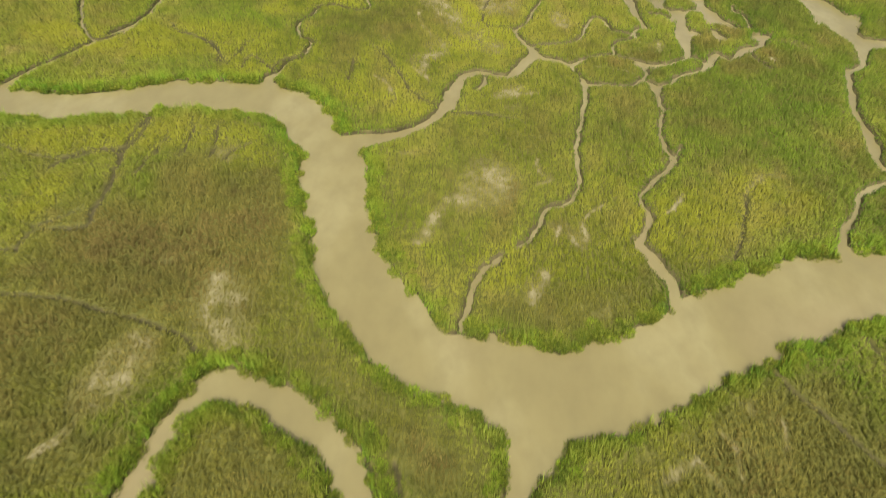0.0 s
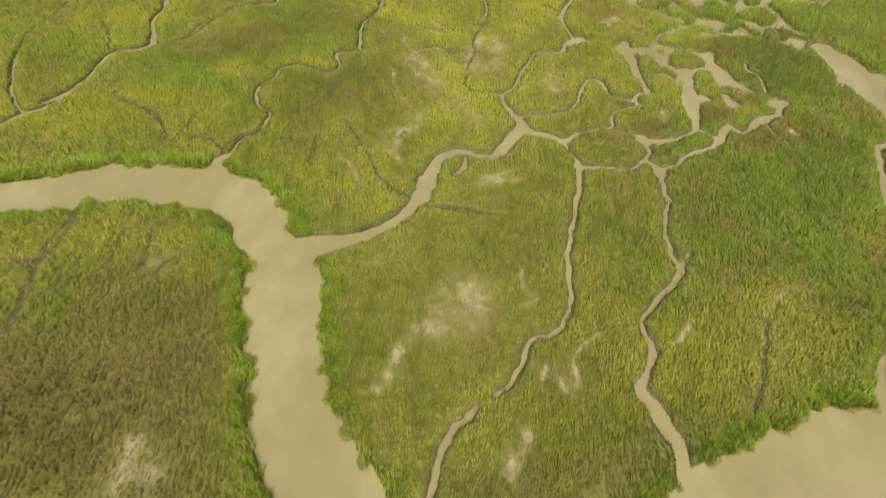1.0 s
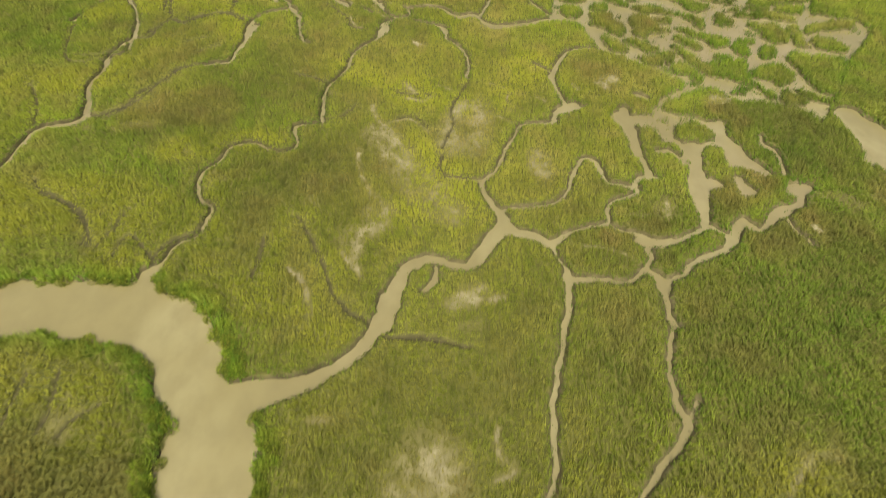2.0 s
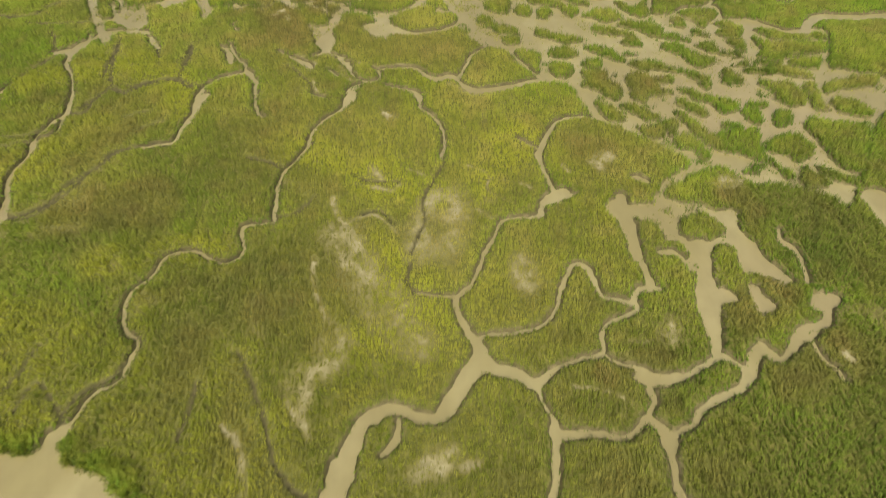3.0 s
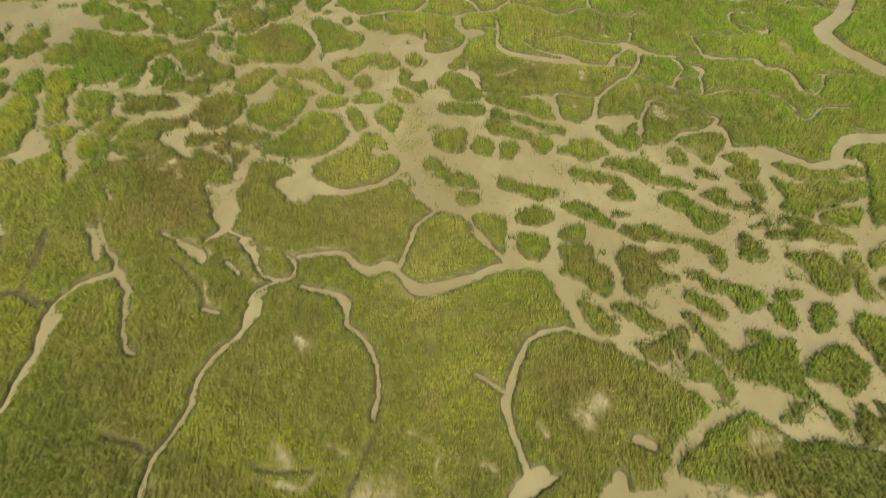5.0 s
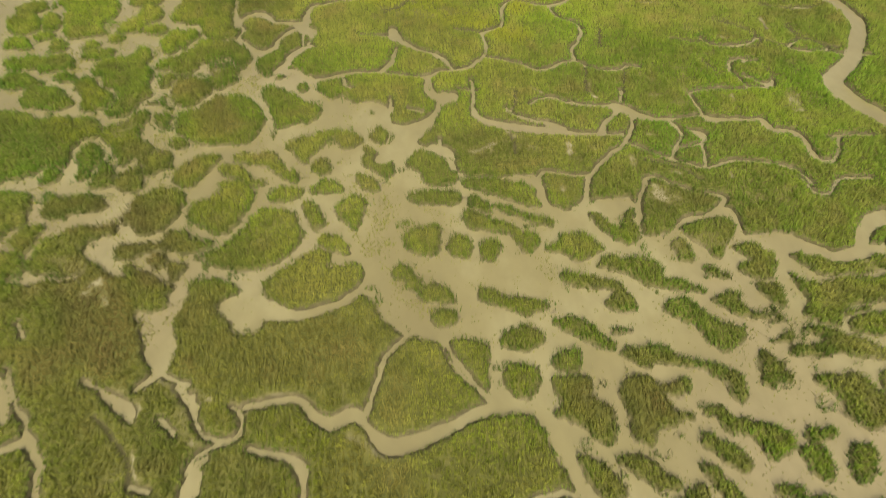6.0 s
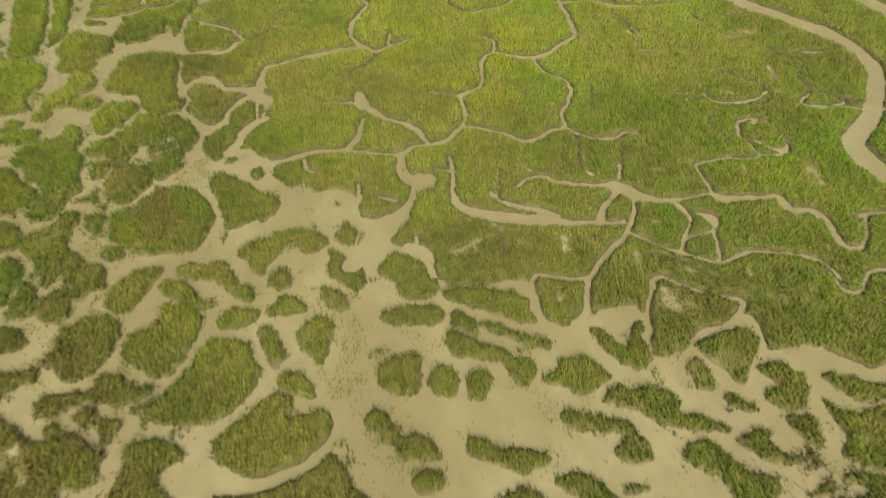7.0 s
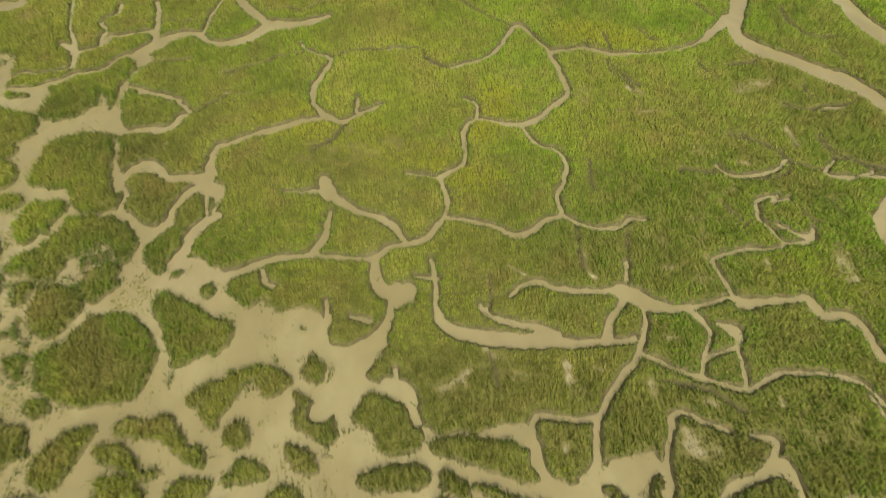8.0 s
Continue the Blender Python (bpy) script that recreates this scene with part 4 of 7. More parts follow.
creek([(16.6, 93.8, 2.5), (18.5, 92.7, 1.6), (21.0, 92.1, 1.4), (22.5, 91.0, 1.5), (25.0, 92.8, 0.7), (27.7, 94.0, 0.7), (30.8, 95.1, 0.8), (31.2, 97.4, 0.6), (32.1, 99.0, 0.7), (34.8, 100.3, 0.9), (36.1, 101.6, 1.0)])
creek([(36.1, 102.0, 1.1), (33.8, 102.8, 0.9), (32.1, 103.2, 0.9), (31.5, 105.8, 1.0), (30.7, 107.6, 1.1), (29.2, 108.1, 0.8), (27.9, 106.2, 0.7), (26.9, 103.5, 0.6), (25.8, 100.5, 0.6), (23.9, 98.5, 0.7), (20.1, 97.6, 0.6), (17.8, 97.2, 0.6), (16.6, 96.8, 0.9)])
creek([(35.8, 102.0, 0.9), (36.9, 104.2, 1.0), (38.3, 104.8, 1.1), (38.5, 106.4, 1.1), (38.3, 109.2, 1.1), (38.1, 111.9, 1.1), (38.0, 115.2, 1.2), (37.8, 118.4, 1.3), (37.8, 120.6, 1.8)])
creek([(38.1, 104.6, 1.1), (39.7, 104.5, 0.5)])
creek([(30.8, 95.1, 0.8), (32.6, 93.9, 0.7), (34.4, 93.3, 0.9), (35.3, 92.3, 1.8), (36.3, 91.6, 1.7), (38.9, 91.8, 1.1), (41.8, 93.1, 0.9), (43.9, 94.6, 0.9), (44.8, 97.3, 1.5), (45.1, 100.5, 2.5), (46.0, 103.9, 2.6), (46.3, 107.5, 1.6), (47.0, 110.3, 1.8), (46.8, 111.8, 2.1)])
creek([(44.3, 94.8, 1.1), (45.2, 94.6, 1.2), (46.5, 93.5, 1.0), (47.2, 92.7, 1.5)])
creek([(22.5, 91.0, 1.1), (23.3, 89.0, 0.7), (24.3, 86.7, 0.9), (24.4, 85.1, 1.4), (27.1, 85.2, 1.1), (29.8, 85.2, 1.0), (32.2, 85.2, 0.8), (34.1, 86.9, 0.9), (35.4, 88.8, 0.7), (35.6, 90.5, 1.0), (35.7, 91.8, 1.2)])
creek([(34.4, 87.1, 1.1), (35.4, 86.2, 1.4), (36.4, 85.0, 1.3), (36.2, 82.9, 0.7), (36.0, 81.1, 0.6), (36.2, 79.4, 0.6), (36.5, 78.3, 0.6)])
creek([(36.4, 85.2, 0.9), (38.8, 86.3, 0.8), (40.9, 88.2, 1.0), (43.1, 89.6, 1.1), (45.6, 90.7, 1.1), (47.2, 92.5, 1.5), (48.7, 95.0, 1.5), (49.7, 96.2, 1.3), (50.4, 95.5, 1.4), (51.5, 94.7, 1.0), (52.9, 95.9, 0.8), (54.4, 97.0, 1.0), (56.2, 97.5, 0.9), (57.9, 99.1, 0.6), (59.1, 99.5, 0.6), (60.3, 101.6, 0.6), (61.3, 103.3, 1.9)])
creek([(56.3, 96.7, 0.6), (56.7, 94.4, 0.7), (57.6, 93.3, 0.8), (58.0, 91.9, 0.6)])
creek([(24.4, 84.8, 1.2), (24.1, 82.7, 1.0), (23.8, 80.4, 0.9), (23.2, 78.2, 0.8)])
creek([(24.0, 81.0, 1.0), (22.3, 75.2, 0.8), (20.9, 69.2, 0.8), (20.3, 64.5, 0.8), (20.2, 61.6, 0.7), (19.4, 58.8, 0.7), (17.7, 56.1, 0.7), (15.2, 55.4, 0.8), (14.2, 54.2, 0.8), (13.6, 51.8, 0.7), (12.3, 49.5, 0.6), (10.6, 48.1, 0.6)])
creek([(8.6, 46.4, 0.8), (6.4, 44.5, 0.9), (5.0, 41.8, 1.0), (4.1, 38.4, 0.9), (3.4, 35.2, 0.8)])
creek([(35.7, 86.1, 1.4), (36.1, 82.5, 1.0), (35.8, 78.5, 0.7), (34.8, 74.8, 0.7), (34.1, 70.5, 0.8), (34.2, 68.0, 0.9), (34.8, 66.5, 1.1), (34.2, 65.3, 1.0), (32.0, 62.7, 0.9), (29.8, 60.1, 0.8), (28.4, 58.4, 0.8), (28.1, 56.5, 0.9), (28.7, 54.6, 1.0), (27.9, 52.2, 1.0), (26.7, 49.9, 1.1)])
creek([(34.8, 66.5, 0.6), (35.6, 67.4, 0.5), (36.5, 68.9, 0.3)])
creek([(26.3, 50.0, 1.1), (26.4, 48.6, 1.5), (27.2, 47.2, 1.6), (28.3, 44.4, 1.5), (29.0, 42.7, 1.5), (28.4, 39.7, 1.2)])
creek([(74.9, 120.8, 4.8), (76.8, 113.7, 6.5), (77.3, 107.0, 5.1), (78.5, 102.3, 3.6), (77.0, 97.8, 1.8), (75.1, 93.6, 1.3), (71.8, 91.9, 1.3), (69.6, 85.7, 1.3), (67.9, 80.7, 1.4), (67.4, 75.4, 1.5), (66.8, 71.2, 2.0), (65.6, 67.8, 1.4), (65.9, 65.2, 1.4)])
creek([(78.5, 102.3, 4.4), (83.4, 101.8, 3.9)])
creek([(65.5, 63.1, 0.7), (62.2, 61.4, 1.2), (59.4, 59.5, 1.0), (56.8, 55.5, 0.9), (54.4, 52.7, 1.1), (52.3, 48.6, 1.3)])
creek([(-27.9, 84.2, 2.2), (-26.6, 86.0, 0.7), (-25.6, 89.0, 0.6), (-23.7, 90.3, 0.6), (-22.9, 91.7, 0.6), (-23.0, 93.9, 0.5), (-22.9, 95.7, 0.7), (-24.6, 96.9, 0.8), (-25.9, 99.2, 0.6), (-26.2, 101.7, 0.6), (-25.7, 103.4, 0.5), (-24.2, 105.2, 0.5), (-23.5, 107.5, 0.5), (-22.4, 108.9, 0.5), (-19.9, 109.1, 0.5), (-17.5, 108.0, 0.5), (-15.6, 107.6, 0.6), (-14.0, 108.6, 0.5), (-14.0, 110.5, 0.4), (-14.7, 113.0, 0.5), (-14.0, 113.8, 0.6), (-10.7, 114.6, 0.8)])
creek([(-10.7, 114.6, 0.6), (-10.9, 117.2, 0.8), (-11.2, 120.5, 0.7), (-11.1, 123.4, 0.6), (-9.9, 126.5, 0.7), (-8.3, 129.7, 0.8), (-8.0, 133.7, 0.7), (-6.6, 136.5, 0.9), (-4.2, 139.4, 0.9), (-3.2, 142.5, 1.9), (-2.9, 144.0, 1.4)])
creek([(-68.1, 79.9, 1.8), (-66.5, 84.1, 1.3), (-64.1, 87.2, 1.1), (-61.8, 90.6, 1.1), (-59.8, 93.0, 1.5), (-57.6, 95.0, 1.1), (-55.0, 98.8, 1.1)])
creek([(-59.8, 93.0, 0.7), (-64.0, 98.1, 0.6), (-66.8, 104.2, 0.6), (-68.6, 109.7, 0.5)])
creek([(-58.3, 96.2, 1.1), (-55.4, 99.6, 1.1), (-54.5, 102.4, 1.0), (-54.0, 105.3, 1.0), (-52.8, 110.9, 1.3), (-48.0, 112.8, 1.3), (-47.4, 115.8, 1.0), (-48.9, 120.0, 0.8), (-49.4, 123.5, 0.8), (-48.8, 127.3, 0.8), (-49.2, 130.2, 0.9), (-47.4, 132.4, 0.9), (-47.6, 137.6, 0.9), (-48.2, 142.0, 0.9)])
creek([(-28.2, 132.7, 0.6), (-27.4, 139.1, 1.1), (-26.9, 142.5, 1.3)])
creek([(-47.9, 115.3, 0.6), (-48.6, 118.5, 0.6), (-49.9, 123.0, 0.7), (-49.0, 126.7, 0.8), (-49.8, 130.5, 0.8), (-48.4, 135.2, 1.0), (-47.8, 138.1, 0.6), (-48.9, 143.3, 0.5), (-51.2, 148.0, 0.7), (-53.0, 151.3, 1.0), (-52.7, 155.7, 2.0), (-51.4, 157.6, 1.4)])
creek([(-33.4, 129.4, 0.3), (-30.4, 130.2, 0.4), (-28.6, 130.9, 0.5), (-28.5, 134.2, 0.6), (-27.8, 138.6, 0.8), (-28.0, 142.3, 1.1), (-27.6, 144.7, 0.8), (-26.6, 146.2, 0.9), (-24.7, 147.8, 0.9), (-21.8, 148.5, 0.9)])
creek([(-21.9, 148.8, 0.8), (-19.8, 146.7, 0.6), (-18.8, 142.2, 0.4), (-17.7, 138.4, 0.3), (-16.0, 137.0, 0.3)])
creek([(-24.6, 151.5, 1.2), (-26.0, 154.9, 1.1), (-27.7, 156.7, 0.8)])
creek([(2.6, 146.1, 0.8), (5.8, 145.0, 1.1), (7.8, 143.8, 1.3), (8.3, 141.8, 0.8), (8.7, 139.9, 0.6), (11.0, 137.5, 0.5), (12.1, 134.4, 0.6), (12.3, 131.1, 0.4), (12.1, 127.9, 0.4)])
creek([(1.4, 150.7, 0.9), (4.6, 151.2, 1.1), (7.4, 151.2, 1.2), (9.1, 149.2, 1.1), (11.1, 148.1, 1.5), (13.5, 148.9, 1.7), (15.1, 147.3, 1.1), (17.4, 145.2, 2.0), (21.3, 145.6, 1.8), (25.4, 147.1, 1.2), (30.0, 149.2, 1.8)])
creek([(14.7, 148.7, 0.8), (15.9, 151.6, 0.8), (16.8, 155.1, 0.9), (19.4, 158.0, 0.9), (22.0, 159.3, 1.2)])
creek([(24.0, 157.8, 0.6), (25.9, 153.8, 0.7), (28.0, 150.4, 0.8), (29.1, 148.9, 0.8)])
creek([(37.7, 108.9, 1.0), (37.3, 112.4, 1.0), (36.8, 115.5, 1.1), (37.0, 118.1, 1.4)])
creek([(58.6, 114.8, 0.6), (58.1, 112.9, 0.8), (59.1, 111.7, 1.0), (59.7, 110.2, 0.8), (59.3, 107.9, 0.6)])
creek([(42.5, 113.8, 0.6), (44.2, 113.5, 0.7), (45.0, 112.9, 0.5)])
creek([(40.7, 124.7, 1.3), (42.1, 123.7, 1.0)])
creek([(52.0, 111.4, 3.1), (53.6, 109.0, 3.1), (55.2, 107.2, 2.3), (57.0, 106.1, 0.8)])
creek([(51.5, 104.9, 1.2), (52.0, 103.1, 1.9), (53.1, 102.3, 0.8), (51.4, 101.4, 0.6)])
creek([(46.5, 103.9, 2.3), (48.0, 103.1, 1.0)])
creek([(58.4, 112.1, 1.5), (59.6, 110.1, 1.1), (59.4, 107.8, 0.6), (59.1, 105.9, 0.4)])
creek([(40.9, 110.7, 0.8), (42.8, 110.7, 1.0), (43.9, 109.3, 0.8), (44.6, 107.5, 0.4)])
creek([(-7.6, 225.0, 0.7), (-6.4, 227.8, 0.9), (-3.5, 228.1, 0.9), (0.1, 225.8, 0.9), (4.0, 225.4, 1.1)])
creek([(4.5, 223.7, 0.9), (4.3, 217.6, 0.7), (2.7, 214.2, 1.0), (1.1, 210.9, 1.3)])
creek([(-0.8, 218.2, 0.6), (0.8, 221.3, 0.7), (3.6, 223.5, 0.7)])
creek([(42.6, 242.3, 1.0), (47.5, 243.4, 1.0), (50.8, 245.5, 0.9), (53.7, 249.4, 1.0), (55.9, 250.9, 1.2), (57.6, 247.3, 0.9), (59.1, 243.6, 1.1), (59.5, 238.3, 1.2), (59.6, 233.7, 1.1), (57.1, 231.5, 1.2), (53.7, 229.0, 1.2), (50.8, 228.0, 1.6), (47.1, 229.1, 1.0), (43.8, 230.1, 1.0), (41.9, 228.0, 0.9), (41.3, 224.1, 0.8), (40.0, 221.5, 0.9), (36.8, 219.9, 1.2)])
creek([(50.7, 227.7, 0.8), (51.3, 224.7, 0.8), (52.2, 223.1, 0.9), (54.7, 221.6, 0.8), (55.0, 219.5, 0.8), (54.0, 216.5, 0.8), (52.3, 213.7, 0.8), (51.9, 210.8, 0.9), (49.0, 209.8, 1.0), (46.7, 208.4, 1.2), (44.4, 208.5, 1.1), (42.8, 210.0, 0.8), (40.8, 211.3, 0.8), (36.4, 212.7, 0.8)])
creek([(36.8, 219.6, 0.8), (37.1, 216.8, 1.0), (36.7, 213.9, 0.9), (35.0, 211.8, 1.0), (32.8, 209.8, 1.2), (30.5, 209.6, 1.1), (28.2, 209.2, 1.0), (26.0, 208.0, 1.0), (21.6, 209.0, 0.9), (17.2, 209.8, 1.1), (12.2, 209.8, 1.2), (10.0, 208.9, 1.2), (6.5, 208.6, 1.4), (3.7, 208.3, 1.7)])
creek([(51.8, 210.6, 1.0), (54.2, 208.7, 0.8), (56.2, 207.5, 0.8), (58.9, 207.4, 0.7), (60.9, 208.3, 0.8), (62.8, 208.1, 0.7)])
creek([(59.1, 243.6, 1.1), (62.9, 243.4, 1.1), (65.9, 243.4, 1.2), (69.1, 241.2, 1.3), (74.7, 240.4, 1.0), (80.8, 240.7, 0.9), (85.3, 241.9, 1.1), (89.7, 244.9, 1.9), (92.6, 246.8, 2.9)])
creek([(43.8, 230.1, 0.5), (44.7, 232.4, 0.5), (44.5, 234.3, 0.5)])
creek([(32.2, 221.5, 0.6), (34.5, 220.7, 0.7), (36.6, 219.7, 0.8)])
creek([(98.5, 255.0, 3.0), (95.1, 248.8, 2.9), (91.9, 243.0, 2.7), (93.2, 239.1, 3.6), (97.4, 235.4, 3.3), (101.2, 231.3, 3.5), (104.4, 228.1, 3.5)])
creek([(104.1, 229.5, 3.2), (106.9, 224.2, 3.4), (107.6, 218.2, 3.1), (104.7, 212.3, 3.0), (100.6, 207.0, 2.9), (97.5, 204.3, 3.1), (94.9, 201.8, 3.3), (94.8, 198.5, 4.0), (96.0, 195.1, 4.1), (97.5, 193.1, 4.1), (100.9, 187.9, 4.0)])
creek([(101.3, 172.5, 2.8), (93.0, 171.5, 2.6), (87.2, 171.5, 3.0), (83.6, 169.6, 1.9), (81.3, 166.5, 1.8), (77.1, 165.6, 2.0), (74.5, 167.5, 1.8), (71.3, 167.5, 2.0)])
creek([(114.1, 250.7, 3.6), (114.9, 246.3, 3.7), (115.3, 241.4, 4.1), (116.8, 237.3, 4.4), (120.2, 230.9, 4.3)])
creek([(18.9, 252.3, 0.6), (19.8, 250.4, 0.7), (23.3, 247.9, 0.9), (21.7, 244.1, 1.1), (19.9, 240.4, 1.0), (20.7, 236.4, 1.0), (22.3, 234.1, 1.2), (23.9, 233.2, 1.1), (27.1, 234.4, 0.9), (30.3, 235.8, 0.8)])
creek([(26.4, 234.8, 0.4), (27.0, 237.9, 0.4)])
creek([(22.3, 234.0, 1.2), (18.5, 234.4, 1.2), (15.1, 233.4, 1.4), (10.9, 232.7, 1.2), (7.6, 231.3, 1.3), (5.6, 231.1, 1.3), (4.8, 228.6, 1.2), (4.7, 226.0, 1.6), (2.2, 225.9, 1.1), (-1.0, 226.4, 1.0), (-1.8, 227.6, 1.0), (-3.5, 229.3, 1.4), (-5.8, 228.8, 1.5), (-7.5, 226.5, 1.0), (-6.5, 224.3, 0.8), (-7.1, 222.4, 1.0)])
creek([(4.7, 226.0, 1.1), (5.0, 223.8, 0.9), (6.3, 221.9, 0.9)])
creek([(4.2, 224.8, 1.0), (1.6, 222.9, 1.0), (0.2, 220.6, 1.0), (-0.4, 218.3, 1.3), (-2.5, 216.3, 1.7)])
creek([(-7.4, 254.5, 2.3), (-4.8, 256.3, 2.9), (-3.0, 257.5, 2.2), (1.6, 257.9, 1.5), (3.5, 255.6, 1.2), (6.4, 254.4, 2.1), (10.1, 255.3, 2.3), (13.9, 258.0, 2.8), (18.7, 257.6, 2.2), (23.6, 258.9, 1.2)])
creek([(13.9, 258.0, 1.6), (11.1, 262.1, 1.8), (8.6, 266.6, 1.6)])
creek([(-5.2, 255.6, 1.3), (-5.3, 262.4, 1.1), (-5.7, 268.1, 1.0)])
creek([(2.5, 257.7, 0.8), (3.8, 262.5, 0.9), (5.6, 267.1, 0.9)])
creek([(-9.9, 241.0, 1.6), (-8.6, 236.6, 1.3), (-4.9, 236.3, 1.4), (-1.6, 236.2, 1.5), (-0.1, 238.1, 1.4), (1.1, 239.1, 0.8), (-2.1, 243.2, 0.9), (-6.5, 244.8, 1.2)])
creek([(-17.7, 252.1, 0.9), (-18.0, 257.0, 1.2), (-19.8, 263.3, 0.7), (-20.6, 271.5, 0.8)])
creek([(-18.4, 256.4, 1.2), (-14.4, 257.2, 1.1), (-14.0, 260.8, 0.8)])
creek([(20.6, 222.2, 1.6), (20.9, 220.1, 2.0), (23.0, 217.2, 1.4), (25.9, 215.2, 1.1), (28.7, 213.3, 1.2), (30.5, 209.7, 0.9)])
creek([(20.5, 220.1, 1.0), (17.8, 220.6, 0.8), (15.1, 220.9, 0.5)])
creek([(21.0, 216.3, 0.9), (20.3, 213.4, 1.1), (18.7, 210.2, 1.3)])
creek([(11.8, 208.6, 0.7), (12.1, 206.8, 0.8), (12.8, 205.9, 1.0)])
creek([(25.8, 207.7, 0.9), (25.5, 204.5, 1.0), (27.4, 202.4, 2.4), (29.5, 202.6, 2.4)])
creek([(33.4, 206.6, 0.6), (33.2, 203.2, 0.6), (32.9, 199.5, 0.7), (33.5, 196.7, 1.3), (37.2, 194.6, 1.8), (40.5, 193.8, 1.8), (44.4, 192.9, 1.8), (48.3, 191.9, 1.2), (52.4, 191.5, 1.0), (55.2, 191.2, 0.9)])
creek([(56.0, 190.6, 0.9), (55.1, 189.2, 0.9), (52.4, 187.2, 1.0), (50.3, 185.2, 1.0), (48.2, 182.9, 1.0), (45.1, 183.3, 0.8), (42.1, 184.3, 1.0), (41.0, 183.8, 0.8), (40.7, 182.3, 0.7), (40.6, 179.9, 1.0), (40.9, 177.5, 1.1)])
creek([(48.0, 182.6, 0.9), (47.0, 180.0, 1.1), (46.4, 178.3, 1.1), (44.7, 176.8, 1.3)])
creek([(42.2, 199.5, 0.6), (43.6, 200.5, 0.8), (45.9, 201.0, 1.0), (48.1, 199.8, 1.0), (51.2, 198.8, 1.0), (54.7, 198.2, 1.2), (56.6, 197.5, 2.4), (58.9, 195.5, 2.0), (62.1, 194.3, 1.1), (65.1, 194.4, 0.9), (69.7, 194.6, 0.8), (69.9, 193.6, 1.5), (72.9, 193.4, 1.1), (76.5, 193.1, 0.9), (78.7, 192.9, 1.4), (79.2, 190.4, 1.4), (82.3, 189.8, 1.2), (83.2, 188.1, 1.0), (83.3, 185.8, 1.0), (83.6, 183.6, 1.0)])
creek([(38.8, 198.5, 0.4), (39.5, 196.8, 0.8), (41.7, 195.7, 0.9), (44.9, 194.7, 1.1), (46.3, 193.2, 1.4)])
creek([(52.3, 192.1, 1.3), (53.4, 194.4, 1.1), (55.3, 195.7, 0.9), (56.2, 197.1, 1.4)])
creek([(58.0, 195.0, 0.8), (57.1, 192.6, 0.8), (56.0, 190.6, 0.9)])
creek([(55.9, 189.3, 0.8), (57.5, 188.1, 0.7), (59.0, 186.6, 0.7), (61.2, 185.3, 1.0), (62.9, 184.4, 0.7), (65.1, 183.2, 0.8), (66.4, 183.1, 0.6), (69.0, 184.0, 0.8), (71.3, 184.4, 0.7), (74.4, 183.6, 0.6), (77.4, 182.6, 0.7), (79.6, 181.5, 0.7), (80.5, 178.6, 0.7)])
creek([(61.2, 185.3, 0.7), (62.4, 187.3, 0.6), (64.3, 189.9, 0.6), (64.5, 191.3, 0.7), (63.8, 193.0, 1.2), (62.7, 194.0, 0.8)])
creek([(62.4, 187.3, 0.6), (65.2, 187.9, 0.6), (67.2, 188.5, 0.6), (67.6, 190.1, 1.9), (66.0, 191.5, 0.7)])
creek([(67.1, 188.3, 0.7), (66.4, 185.2, 0.7), (65.8, 183.2, 0.7)])
creek([(69.4, 194.0, 0.6), (69.4, 196.5, 0.6), (69.0, 199.1, 0.6), (69.6, 200.5, 0.6), (72.7, 201.1, 0.8), (77.9, 200.5, 0.7), (79.6, 201.3, 0.6), (78.8, 203.8, 0.8), (78.1, 205.8, 0.7), (79.0, 208.1, 0.7), (80.3, 208.7, 0.8), (82.5, 208.7, 0.6)])
creek([(80.2, 204.2, 0.5), (81.5, 202.8, 0.7), (83.3, 201.6, 0.9), (84.6, 202.8, 0.5)])
creek([(55.9, 180.5, 0.8), (55.9, 181.5, 0.8), (57.8, 182.0, 0.7), (59.3, 180.7, 0.6), (61.8, 179.0, 0.4)])
creek([(56.0, 181.2, 0.7), (54.8, 178.6, 0.7), (53.6, 176.4, 0.8), (53.4, 174.2, 0.8)])
creek([(58.4, 172.7, 0.7), (60.1, 173.8, 0.6), (63.3, 173.9, 0.6), (66.1, 174.9, 0.9), (66.8, 174.4, 0.8), (66.7, 172.4, 0.8), (66.5, 170.7, 0.7)])
creek([(65.3, 175.3, 0.8), (66.3, 177.2, 1.0), (64.1, 178.2, 0.5)])
creek([(45.6, 176.7, 1.4), (48.7, 176.7, 1.7), (52.3, 176.4, 1.0)])
creek([(87.5, 187.6, 0.9), (89.1, 188.2, 0.9), (94.6, 188.0, 0.9)])
creek([(89.5, 179.1, 0.9), (84.8, 179.3, 0.8), (82.2, 176.6, 0.7), (80.2, 176.8, 0.9), (79.3, 179.9, 0.7)])
creek([(89.1, 188.2, 0.6), (87.0, 184.3, 0.7), (85.1, 183.1, 1.0), (83.1, 184.2, 1.0), (83.1, 187.5, 1.0), (82.2, 189.3, 1.1)])
creek([(105.0, 208.0, 0.8), (95.6, 209.9, 0.9), (91.8, 210.9, 0.7), (91.7, 212.2, 0.6), (93.7, 213.5, 0.5)])
creek([(-13.3, 58.5, 6.5), (-12.9, 55.1, 6.3), (-11.8, 49.0, 6.4), (-10.4, 46.1, 6.4)])
creek([(2.3, 31.2, 6.3), (5.9, 29.9, 6.9), (10.0, 28.0, 6.8), (12.7, 26.1, 5.3)])
creek([(10.8, 23.6, 2.7), (9.4, 21.2, 2.7), (8.7, 17.9, 2.1)])
